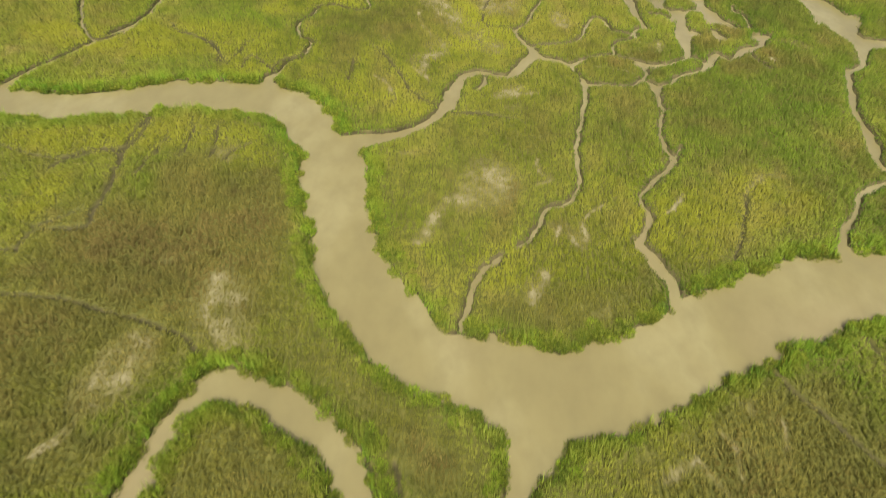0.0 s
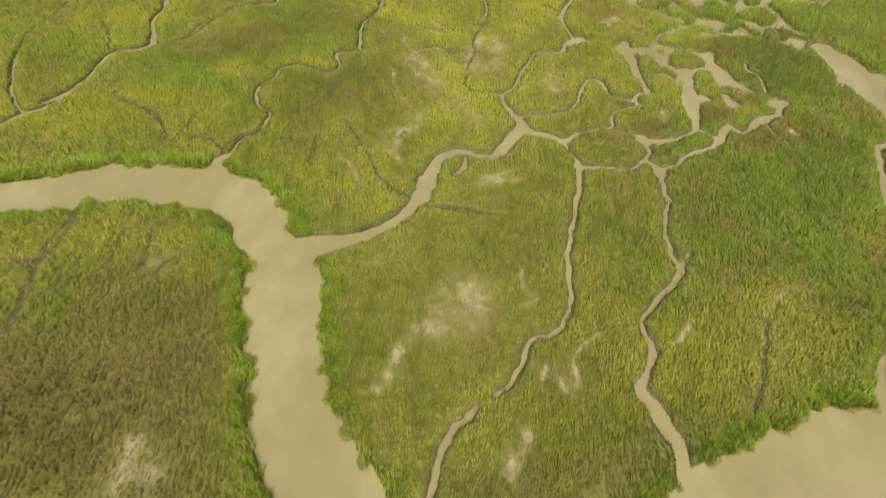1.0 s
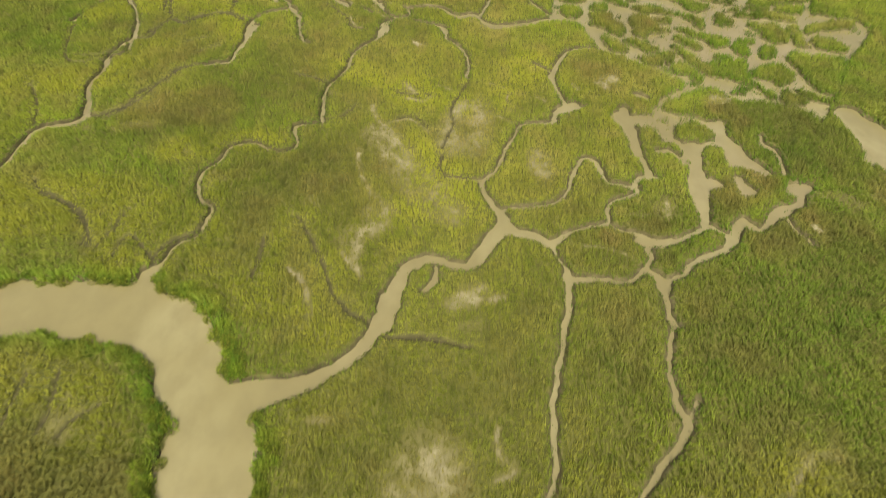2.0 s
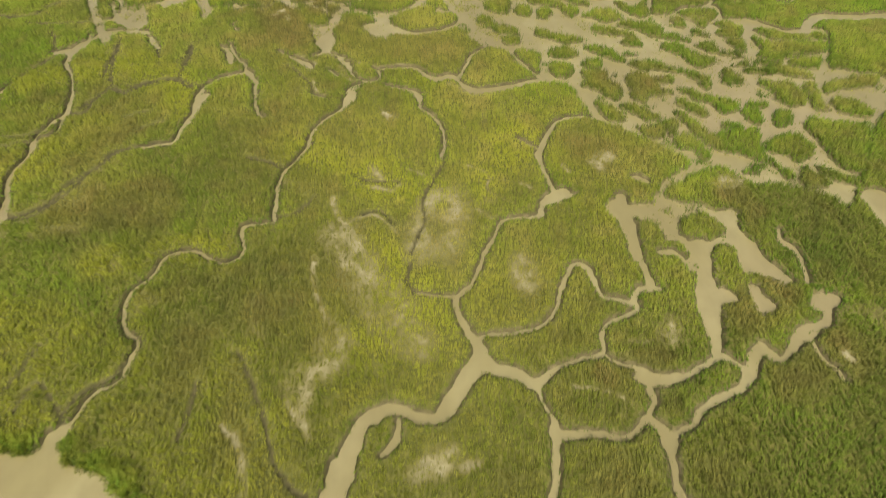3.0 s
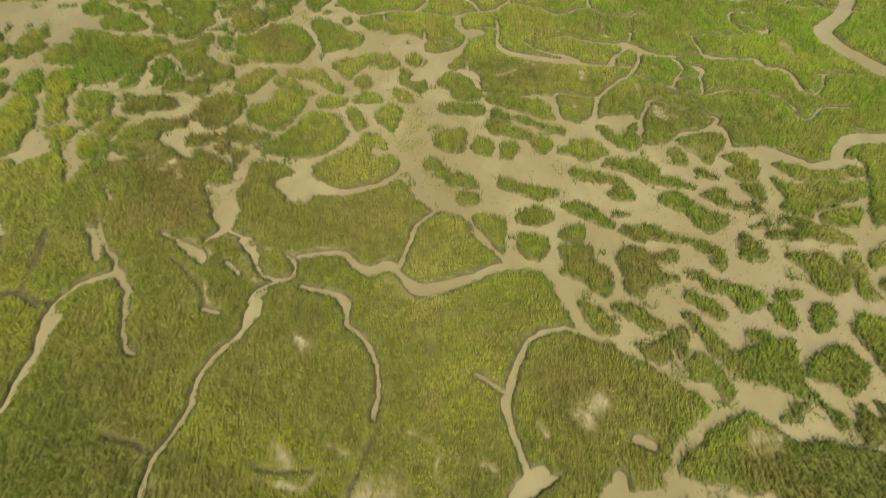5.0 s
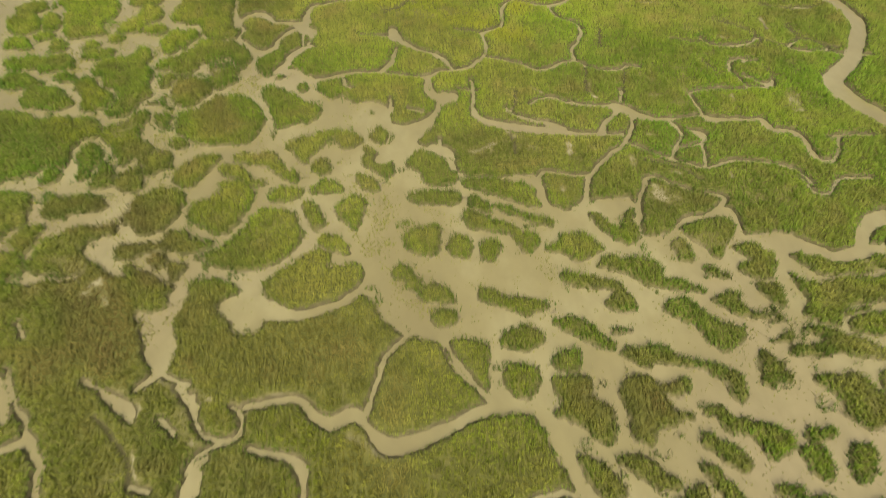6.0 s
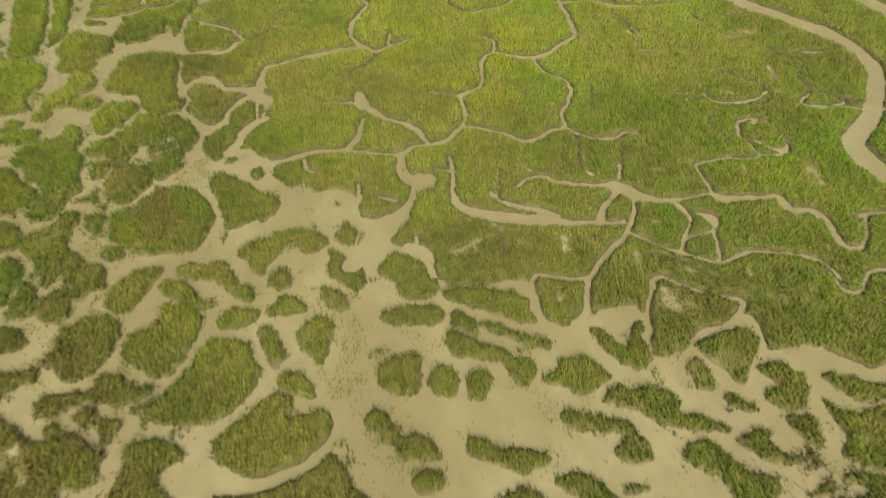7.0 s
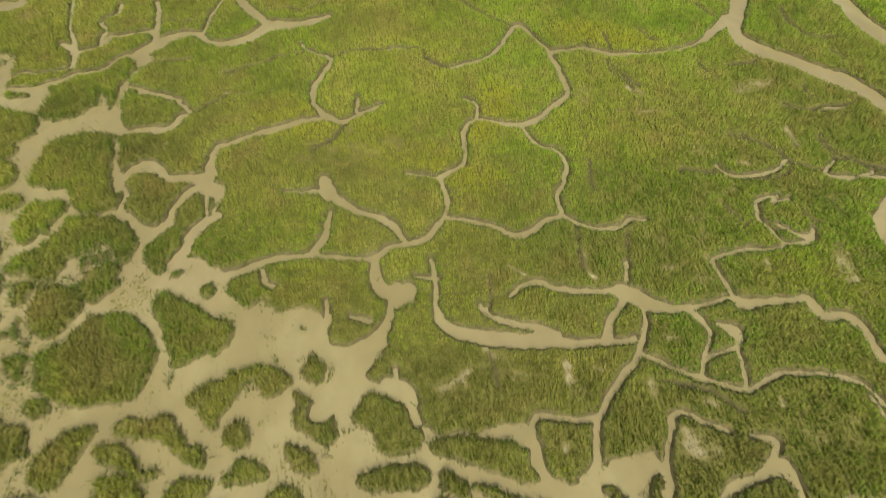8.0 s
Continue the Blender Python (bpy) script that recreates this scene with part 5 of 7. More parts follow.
creek([(-27.3, 164.2, 0.6), (-25.9, 162.0, 0.7)])
creek([(-17.2, 155.4, 0.5), (-14.5, 154.2, 0.7), (-13.0, 152.8, 1.4)])
creek([(-9.6, 162.1, 1.8), (-10.4, 158.9, 1.9), (-9.0, 155.9, 1.2), (-10.8, 154.2, 0.8)])
creek([(-9.0, 155.9, 0.8), (-5.5, 154.1, 0.6)])
creek([(-7.7, 150.2, 0.8), (-5.8, 148.3, 0.8)])
creek([(-9.6, 143.0, 0.5), (-7.6, 142.5, 0.5)])
creek([(-12.0, 268.4, 0.9), (-12.2, 266.0, 1.0), (-14.8, 264.0, 0.7), (-13.6, 261.5, 0.7), (-13.8, 259.3, 0.7), (-13.1, 257.7, 1.0), (-16.6, 256.5, 1.1), (-17.5, 255.5, 1.2)])
creek([(-12.8, 258.8, 0.9), (-11.1, 259.6, 0.9), (-6.9, 259.6, 0.9), (-5.4, 258.6, 1.0)])
creek([(-33.0, 271.9, 2.1), (-31.0, 271.2, 2.7), (-29.0, 271.5, 2.1)])
creek([(-0.4, 218.0, 1.4), (-2.5, 217.1, 1.3), (-4.5, 219.0, 0.9), (-5.8, 220.7, 0.7)])
creek([(5.9, 218.2, 1.6), (4.1, 217.1, 1.5), (2.7, 215.5, 1.7), (2.0, 213.7, 1.5), (1.1, 212.1, 1.5)])
creek([(76.2, 215.4, 0.6), (77.5, 213.5, 0.7), (80.6, 212.8, 0.5), (84.4, 213.4, 0.5), (86.8, 214.7, 0.5)])
creek([(91.5, 211.1, 0.9), (93.8, 209.7, 0.8), (96.7, 210.3, 0.8), (98.2, 210.5, 0.7)])
creek([(22.2, 200.2, 0.6), (24.5, 199.2, 0.9)])
creek([(30.9, 204.4, 0.5), (33.6, 203.5, 0.7)])
creek([(26.7, 192.4, 0.4), (26.7, 190.0, 0.9), (27.7, 187.8, 1.1), (28.5, 185.8, 1.1)])
creek([(43.1, 235.2, 0.5), (44.6, 233.6, 0.6)])
creek([(-55.9, 153.8, 1.5), (-53.2, 154.5, 2.3), (-51.6, 156.7, 1.4), (-52.3, 160.0, 0.5)])
creek([(-60.2, 141.7, 1.0), (-59.6, 144.5, 0.8)])
creek([(-51.8, 170.5, 0.8), (-50.2, 167.4, 0.9), (-48.0, 165.4, 3.1), (-44.7, 163.6, 3.7), (-45.2, 166.6, 1.3)])
creek([(-41.3, 159.3, 1.1), (-38.9, 156.2, 1.0)])
creek([(-41.1, 170.9, 2.6), (-39.2, 172.1, 2.6)])
creek([(-42.3, 160.8, 1.5), (-44.3, 160.7, 2.1), (-46.2, 161.6, 1.1)])
creek([(-26.9, 156.7, 0.7), (-25.4, 152.3, 0.9)])
creek([(-14.3, 153.6, 1.0), (-12.0, 151.9, 1.8), (-10.8, 150.2, 0.8)])
creek([(3.2, 162.5, 1.2), (9.5, 162.8, 1.5), (13.7, 164.9, 1.3), (15.4, 168.0, 1.1), (13.8, 172.1, 1.8)])
creek([(-6.3, 153.8, 0.9), (-4.1, 151.3, 1.1)])
creek([(-2.7, 142.0, 1.3), (-3.3, 144.0, 0.8), (-2.1, 145.6, 0.8)])
creek([(-29.9, 248.7, 1.1), (-26.6, 248.9, 1.2), (-23.5, 248.2, 1.4), (-21.1, 249.0, 1.4), (-19.1, 249.6, 1.3), (-16.7, 250.8, 1.2), (-13.2, 251.0, 1.2), (-11.6, 252.4, 1.1), (-10.4, 253.8, 1.2), (-7.8, 254.2, 1.5)])
creek([(-27.9, 251.1, 0.9), (-26.4, 252.2, 1.0), (-24.8, 252.6, 1.0), (-22.5, 251.9, 0.8), (-20.3, 252.1, 0.7), (-18.2, 252.6, 0.8), (-18.0, 254.9, 0.6)])
creek([(-20.5, 258.6, 1.3), (-19.0, 257.9, 1.6), (-18.2, 256.8, 0.9)])
creek([(-35.0, 272.2, 1.8), (-30.9, 270.7, 2.3), (-28.7, 271.5, 1.3), (-30.6, 274.0, 1.0)])
creek([(-8.8, 246.3, 1.1), (-7.0, 245.8, 0.9), (-5.2, 244.6, 0.8), (-2.1, 242.8, 0.7), (-0.3, 241.9, 0.6)])
creek([(-15.3, 263.8, 0.6), (-14.2, 262.4, 0.6), (-13.5, 261.0, 0.5), (-14.0, 259.3, 0.4)])
creek([(-13.8, 259.6, 0.6), (-12.0, 259.7, 1.0), (-11.0, 258.8, 0.8), (-7.4, 260.0, 0.8), (-6.0, 260.2, 0.9)])
creek([(-42.7, 160.4, 1.2), (-46.0, 161.0, 1.5), (-49.5, 160.3, 1.6), (-52.0, 155.8, 1.3), (-52.9, 152.7, 0.9), (-52.4, 151.0, 0.6)])
creek([(33.2, 248.7, 0.6), (34.2, 248.8, 0.7), (36.0, 248.2, 0.6)])
creek([(57.9, 201.5, 0.4), (57.1, 199.1, 0.4)])
creek([(81.3, 207.9, 0.6), (83.7, 207.9, 0.6)])
creek([(79.8, 201.1, 0.6), (83.1, 201.0, 0.7), (84.7, 202.5, 0.5)])
creek([(26.3, 208.3, 0.7), (26.3, 205.0, 0.8), (27.3, 202.3, 0.9), (26.8, 199.5, 0.9), (25.4, 197.3, 1.4), (23.2, 195.8, 1.7), (21.5, 195.3, 1.6), (19.4, 196.5, 1.0), (18.7, 199.1, 0.7)])
creek([(25.6, 190.8, 1.5), (27.6, 189.8, 1.4), (28.6, 188.3, 0.7)])
creek([(22.6, 193.9, 2.2), (20.8, 190.7, 2.3), (17.9, 188.9, 2.4)])
creek([(44.0, 94.3, 1.0), (44.6, 97.5, 1.6), (45.0, 100.5, 2.7), (45.3, 103.2, 2.6), (45.7, 107.4, 1.2), (46.7, 111.0, 1.7), (49.5, 111.7, 1.0), (51.8, 114.4, 1.8), (51.8, 117.1, 1.7)])
creek([(42.7, 112.8, 1.0), (44.8, 112.4, 1.2), (45.1, 110.5, 0.9), (46.6, 110.5, 1.2)])
creek([(41.2, 110.3, 0.7), (43.2, 110.0, 0.7), (44.0, 109.1, 0.6), (44.6, 107.7, 0.4)])
creek([(58.2, 114.3, 0.5), (57.9, 112.3, 1.0), (59.5, 110.7, 0.9), (59.5, 108.5, 0.6)])
creek([(49.0, 96.0, 1.1), (50.1, 95.3, 1.1), (50.7, 94.4, 0.9), (52.7, 95.4, 1.0), (54.8, 97.5, 1.6), (56.3, 98.9, 1.2), (58.7, 99.9, 0.8), (59.7, 101.4, 0.7)])
creek([(34.7, 92.0, 1.5), (36.9, 91.9, 1.5), (39.4, 92.2, 1.1)])
creek([(-4.6, 152.8, 0.4), (-3.7, 149.8, 0.4), (-2.4, 148.0, 0.5), (-0.2, 146.9, 0.5), (1.2, 147.9, 0.5), (1.1, 149.5, 0.4), (-0.1, 151.1, 0.5)])
creek([(-3.9, 144.1, 0.4), (-3.0, 145.9, 0.5), (-1.0, 146.7, 0.5), (0.1, 147.1, 0.4)])
creek([(-26.2, 157.8, 0.7), (-24.9, 154.5, 0.8), (-22.7, 151.7, 0.5), (-21.6, 149.6, 0.9), (-19.2, 146.7, 0.7), (-19.0, 144.7, 0.6), (-18.5, 142.7, 0.6)])
creek([(-21.6, 149.6, 0.6), (-22.9, 148.6, 0.4), (-24.5, 148.1, 0.3)])
creek([(19.6, 202.9, 0.7), (19.3, 200.6, 0.7), (18.5, 199.2, 1.1)])
creek([(33.2, 203.1, 0.6), (32.8, 199.9, 0.8), (33.2, 197.1, 1.5), (36.0, 195.5, 1.4), (40.6, 194.2, 1.2), (44.6, 193.5, 1.4), (47.8, 192.3, 0.9), (52.4, 191.4, 0.9), (55.2, 191.4, 0.9)])
creek([(38.2, 199.0, 0.6), (39.2, 197.2, 0.8), (41.1, 196.4, 0.6), (44.2, 194.8, 1.0)])
creek([(27.1, 200.5, 0.8), (26.8, 197.8, 0.8), (25.3, 196.6, 1.2)])
# islets that lie in a creek
LATE = [[(4.2, 82.8), (4.2, 85.2), (5.7, 86.3), (6.9, 85.7), (6.6, 84.2), (5.7, 82.7)], [(48.3, 111.2), (50.0, 112.2), (51.1, 110.9), (51.0, 108.5), (49.8, 106.5), (48.2, 105.7), (47.7, 107.5)]]
# thin grass in the shallows
sparse([(34.8, 168.4), (36.1, 167.9), (38.7, 166.8), (40.9, 169.0), (40.6, 166.6), (38.9, 164.5), (37.2, 164.3), (36.1, 166.0), (34.4, 167.3)])
sparse([(29.5, 160.5), (30.7, 160.0), (29.6, 159.1), (28.1, 159.6)])
sparse([(16.1, 180.3), (18.3, 179.1), (18.8, 174.7), (17.7, 173.9), (16.7, 174.5), (17.1, 177.5)])
sparse([(10.7, 199.5), (13.6, 202.1), (15.7, 200.4), (16.1, 199.2), (12.4, 198.7)])
sparse([(-47.4, 162.1), (-43.8, 162.2), (-39.1, 158.6), (-38.7, 155.7), (-43.8, 159.2)])
sparse([(-49.1, 167.0), (-46.2, 169.7), (-44.2, 165.6), (-46.7, 164.3)])
sparse([(-44.8, 165.0), (-43.0, 168.3), (-41.1, 169.0), (-40.9, 164.9), (-43.0, 163.6)])
sparse([(16.8, 179.3), (28.5, 177.1), (31.2, 170.0), (20.6, 168.0)])
sparse([(35.2, 172.9), (48.6, 168.2), (50.2, 161.8), (37.2, 164.7)])
sparse([(-22.2, 169.8), (-16.9, 171.1), (-13.2, 160.8), (-18.2, 159.7)])
sparse([(-17.8, 158.2), (-5.5, 154.3), (-5.7, 151.6), (-14.8, 153.7)])
sparse([(-23.0, 220.9), (-18.1, 217.2), (-15.0, 201.9), (-14.5, 194.1), (-17.3, 195.5), (-18.7, 205.0)], 0.75)
sparse([(-17.4, 210.8), (-10.3, 210.3), (-8.6, 204.2), (-13.2, 201.8), (-15.7, 203.4)], 0.75)
sparse([(-18.7, 202.2), (-15.3, 201.3), (-12.4, 186.8), (-15.8, 188.2)], 0.75)
sparse([(-16.3, 190.6), (-11.1, 189.0), (-11.3, 185.0), (-15.4, 185.3)], 0.75)
sparse([(-34.8, 180.5), (-26.3, 179.9), (-28.2, 173.7), (-32.6, 174.1)], 0.75)
sparse([(-17.9, 172.7), (-7.7, 172.8), (-7.8, 168.5), (-16.1, 169.6)], 0.75)
sparse([(-13.2, 164.3), (-8.7, 163.9), (-8.3, 159.5), (-11.6, 159.8)], 0.75)
sparse([(-22.3, 184.8), (-19.5, 184.5), (-17.3, 176.6), (-18.6, 175.8), (-21.7, 179.5)], 0.75)
sparse([(-42.6, 220.8), (-33.7, 220.1), (-31.1, 213.4), (-39.4, 213.3)], 0.75)
sparse([(-37.6, 188.8), (-31.9, 188.6), (-28.6, 185.3), (-36.6, 185.9)], 0.75)
sparse([(-8.5, 207.1), (-1.5, 211.1), (0.1, 203.6), (-2.6, 203.1)], 0.75)
sparse([(11.4, 184.8), (18.7, 183.1), (19.1, 171.7), (15.3, 170.1), (12.3, 176.2)], 0.75)
sparse([(17.5, 169.0), (23.3, 167.7), (24.9, 160.7), (20.0, 161.1)], 0.75)
# overgrown ditches
ditch([(-46.9, 114.5, 1.0), (-44.6, 115.1, 0.9), (-41.8, 117.8, 0.8), (-40.9, 121.4, 0.6), (-38.3, 124.3, 0.7), (-36.4, 128.2, 0.8), (-29.1, 129.7, 1.0), (-28.2, 132.7, 0.7)])
ditch([(-49.7, 130.2, 0.8), (-56.1, 129.3, 0.5), (-59.5, 140.0, 0.5)])
ditch([(-47.6, 136.7, 0.7), (-44.6, 136.8, 0.7), (-44.1, 140.4, 0.6), (-42.9, 143.5, 0.5), (-44.7, 149.9, 0.5), (-45.3, 156.0, 0.5)])
ditch([(-46.9, 114.8, 0.4), (-44.1, 115.4, 0.5), (-41.2, 117.6, 0.5), (-39.0, 122.1, 0.6), (-36.7, 127.0, 0.7), (-35.5, 128.3, 0.7), (-30.0, 129.5, 0.8)])
ditch([(-42.9, 143.5, 0.5), (-40.8, 142.8, 0.6), (-38.1, 144.4, 0.7), (-33.9, 146.2, 0.6), (-29.6, 143.9, 0.5)])
ditch([(-32.5, 156.1, 0.7), (-32.5, 152.7, 0.7), (-32.6, 150.5, 0.4), (-32.7, 146.3, 0.4), (-36.5, 144.4, 0.4), (-40.1, 142.5, 0.4)])
ditch([(54.6, 250.8, 0.9), (50.9, 254.6, 0.6), (48.5, 257.9, 0.6), (46.9, 260.2, 0.6)])
ditch([(91.8, 211.6, 0.6), (90.0, 212.5, 0.6), (87.7, 213.9, 0.5), (85.6, 212.4, 0.4), (82.6, 211.6, 0.5), (78.8, 212.5, 0.5), (75.9, 213.8, 0.5), (70.7, 215.8, 0.4)])
ditch([(-43.5, 73.0, 0.9), (-43.2, 68.2, 0.7), (-44.2, 64.2, 0.7), (-44.1, 59.3, 0.6), (-43.7, 55.4, 0.8), (-44.5, 52.6, 0.6), (-44.0, 49.6, 0.6), (-47.7, 48.9, 0.5), (-50.2, 48.3, 0.7), (-51.0, 45.5, 0.7), (-52.7, 44.9, 0.6)])
ditch([(-44.5, 64.8, 0.7), (-47.7, 63.8, 0.7), (-51.7, 61.9, 0.7), (-53.2, 60.1, 0.6)])
ditch([(-50.7, 38.1, 0.5), (-45.6, 38.3, 0.5), (-41.5, 37.6, 0.5), (-35.9, 36.2, 0.5), (-31.0, 34.8, 0.5), (-26.8, 33.1, 0.4), (-24.5, 30.3, 0.3)])
ditch([(36.7, 31.0, 0.6), (38.3, 28.8, 0.7), (39.9, 26.6, 0.7), (41.5, 24.8, 0.7), (42.1, 23.6, 0.7), (43.2, 22.1, 0.6), (44.5, 20.4, 0.6)])
ditch([(36.9, 43.9, 0.6), (39.1, 49.1, 0.5), (41.0, 53.2, 0.4), (43.1, 58.8, 0.4)])
ditch([(49.1, 37.3, 0.5), (49.9, 32.7, 0.5), (49.8, 29.8, 0.4)])
ditch([(-11.1, 94.2, 0.3), (-8.0, 89.1, 0.4), (-5.5, 83.7, 0.4), (-4.1, 80.7, 0.5), (-0.1, 77.5, 0.6)])
ditch([(2.1, 76.0, 0.5), (7.1, 76.0, 0.5), (11.3, 74.8, 0.4)])
ditch([(-46.8, 98.1, 0.5), (-41.3, 94.6, 0.5), (-37.7, 91.1, 0.4), (-36.7, 88.3, 0.3)])
ditch([(-27.5, 85.9, 0.5), (-31.9, 90.2, 0.4), (-33.1, 86.8, 0.4)])
ditch([(-3.1, 19.8, 0.3), (-2.6, 16.5, 0.3)])
ditch([(65.9, 245.1, 0.4), (65.8, 242.6, 0.5)])
ditch([(69.5, 246.8, 0.5), (69.4, 242.0, 0.7)])
ditch([(88.4, 251.6, 0.6), (90.2, 247.2, 0.9)])
ditch([(75.9, 246.5, 0.5), (77.9, 242.4, 0.7)])
ditch([(68.6, 238.2, 0.7), (69.9, 235.2, 0.8), (71.0, 233.0, 0.7)])
ditch([(87.4, 235.3, 0.6), (92.5, 235.6, 0.8)])
ditch([(91.2, 225.1, 0.7), (94.4, 223.9, 0.7), (98.2, 223.9, 0.7), (101.8, 223.6, 0.6)])
ditch([(96.4, 228.7, 0.6), (96.6, 225.5, 0.6)])
ditch([(103.0, 248.3, 0.7), (102.5, 244.4, 0.8), (103.5, 241.1, 0.9), (105.6, 239.2, 0.9), (108.8, 239.4, 0.7)])
ditch([(105.5, 236.2, 0.9), (106.7, 233.9, 0.7)])
ditch([(94.2, 218.5, 0.5), (94.6, 215.0, 0.8), (97.1, 212.4, 0.8), (100.4, 210.7, 0.8)])
ditch([(6.5, 247.3, 0.7), (11.0, 247.9, 0.7), (14.6, 249.4, 0.7)])
ditch([(38.4, 245.4, 0.8), (41.7, 242.5, 0.8)])
ditch([(-70.8, 164.5, 1.0), (-65.9, 165.3, 1.3), (-63.8, 167.9, 1.1), (-60.1, 172.3, 1.1)])
ditch([(-55.6, 153.0, 0.6), (-59.0, 160.1, 0.6)])
ditch([(-59.0, 145.3, 0.9), (-56.9, 150.3, 1.0), (-55.7, 152.1, 1.0)])
ditch([(-64.3, 162.8, 1.0), (-56.6, 163.1, 1.0), (-50.8, 164.3, 1.0)])
ditch([(-38.9, 156.2, 0.7), (-37.6, 152.7, 0.6)])
ditch([(-32.2, 155.6, 0.9), (-32.7, 150.3, 0.8)])
ditch([(-46.1, 156.9, 0.6), (-44.8, 151.6, 0.6), (-43.8, 145.8, 0.6)])
ditch([(-16.8, 127.5, 0.7), (-13.2, 126.4, 0.7), (-11.4, 125.2, 0.6)])
ditch([(-14.8, 151.0, 0.6), (-10.4, 146.2, 0.5), (-9.8, 143.0, 0.6)])
ditch([(-47.5, 137.4, 0.7), (-44.9, 137.0, 0.9), (-44.1, 141.5, 0.8), (-42.0, 143.5, 0.8), (-39.9, 142.1, 0.8), (-38.3, 144.8, 0.8), (-33.1, 146.5, 0.8), (-29.4, 144.6, 0.6)])
ditch([(-71.2, 165.5, 1.0), (-64.8, 165.4, 1.1), (-63.0, 170.0, 1.1), (-58.7, 171.3, 1.1)])
ditch([(-55.2, 131.0, 0.7), (-51.8, 131.1, 0.7), (-49.3, 133.1, 0.7), (-48.1, 136.7, 0.6)])
ditch([(12.0, 127.1, 0.4), (11.4, 124.1, 0.4), (9.7, 120.6, 0.5), (9.5, 117.3, 0.4), (9.6, 114.8, 0.4), (8.9, 112.4, 0.4), (8.2, 109.5, 0.4)])
ditch([(8.2, 107.6, 0.4), (7.9, 104.9, 0.5), (8.9, 103.2, 0.5)])
ditch([(23.8, 248.1, 0.7), (27.6, 248.9, 0.7), (33.2, 248.4, 0.7)])
ditch([(36.0, 248.2, 0.7), (37.9, 247.8, 0.7), (38.8, 246.8, 0.5), (38.8, 244.9, 0.5), (40.8, 242.6, 0.6)])
ditch([(-6.7, 251.9, 0.6), (-2.6, 251.6, 0.6), (1.0, 251.7, 0.6)])
ditch([(14.6, 249.4, 0.6), (18.8, 250.1, 0.7)])
ditch([(2.0, 239.0, 0.6), (4.1, 240.1, 0.6), (6.6, 241.7, 0.6)])
ditch([(-5.2, 261.2, 0.6), (-3.4, 262.4, 0.6), (-1.4, 261.5, 0.6), (1.4, 261.3, 0.6)])
ditch([(13.0, 262.2, 0.6), (16.9, 262.2, 0.6), (19.9, 261.4, 0.6), (24.0, 264.0, 0.6)])
ditch([(19.0, 228.8, 0.5), (21.5, 229.1, 0.4), (23.3, 230.6, 0.4), (24.7, 232.5, 0.4)])
ditch([(80.4, 220.9, 0.5), (83.7, 219.1, 0.6), (85.9, 216.5, 0.6), (86.4, 214.7, 0.5)])
ditch([(74.4, 208.4, 0.5), (75.3, 206.8, 0.5), (76.0, 204.7, 0.5)])
ditch([(84.3, 205.7, 0.5), (85.3, 203.6, 0.5)])
ditch([(89.5, 206.8, 0.5), (89.8, 204.3, 0.5)])
ditch([(58.6, 219.5, 0.3), (57.7, 215.9, 0.4), (57.8, 213.8, 0.3)])
ditch([(53.4, 208.6, 0.4), (52.7, 205.0, 0.4), (52.4, 201.6, 0.4)])
ditch([(59.8, 206.6, 0.4), (58.0, 201.5, 0.4)])
ditch([(24.7, 233.1, 0.6), (22.4, 229.8, 0.7), (19.3, 227.9, 0.6)])
ditch([(74.3, 208.9, 0.6), (75.0, 206.7, 0.6)])
ditch([(40.0, 202.9, 0.4), (39.4, 198.5, 0.3)])
ditch([(59.0, 204.2, 0.4), (57.6, 199.8, 0.4)])
ditch([(57.0, 185.7, 0.7), (61.6, 183.6, 0.7), (64.3, 180.6, 0.7)])
ditch([(37.9, 192.6, 0.4), (38.0, 188.4, 0.4)])
ditch([(-22.5, 152.4, 0.5), (-21.1, 148.2, 0.5), (-19.2, 145.9, 0.5)])
ditch([(-25.2, 147.3, 0.7), (-22.1, 148.2, 0.7)])
ditch([(-61.6, 94.7, 0.5), (-64.3, 99.0, 0.5), (-66.8, 105.4, 0.6), (-68.5, 110.5, 0.6), (-69.7, 115.1, 0.6), (-69.5, 118.0, 0.6), (-68.3, 121.1, 0.5), (-67.6, 125.4, 0.5), (-67.4, 128.7, 0.5)])
ditch([(-47.1, 114.2, 0.5), (-44.2, 114.4, 0.5), (-41.8, 116.4, 0.5), (-41.3, 120.0, 0.4), (-39.3, 122.2, 0.4), (-37.3, 126.6, 0.4), (-33.5, 128.6, 0.4), (-28.5, 130.6, 0.4)])
ditch([(-53.7, 111.5, 0.4), (-55.7, 117.0, 0.3), (-58.9, 121.8, 0.3)])
ditch([(-22.8, 95.5, 0.7), (-23.3, 92.3, 0.7), (-25.0, 90.4, 0.6), (-26.8, 89.2, 0.6), (-27.9, 86.6, 0.6), (-27.7, 83.7, 0.6)])
ditch([(-48.4, 100.0, 0.5), (-46.4, 97.1, 0.4), (-42.4, 95.8, 0.4), (-39.6, 93.8, 0.4), (-37.7, 91.1, 0.4), (-37.5, 88.4, 0.3)])
ditch([(-33.8, 94.8, 0.3), (-34.5, 91.2, 0.3), (-36.0, 87.8, 0.3)])
ditch([(-14.8, 90.3, 0.3), (-14.7, 86.3, 0.3), (-15.0, 83.8, 0.3)])
ditch([(-10.5, 115.4, 0.4), (-8.0, 116.1, 0.4), (-5.7, 119.6, 0.4)])
ditch([(0.3, 123.0, 0.4), (5.6, 122.4, 0.4)])
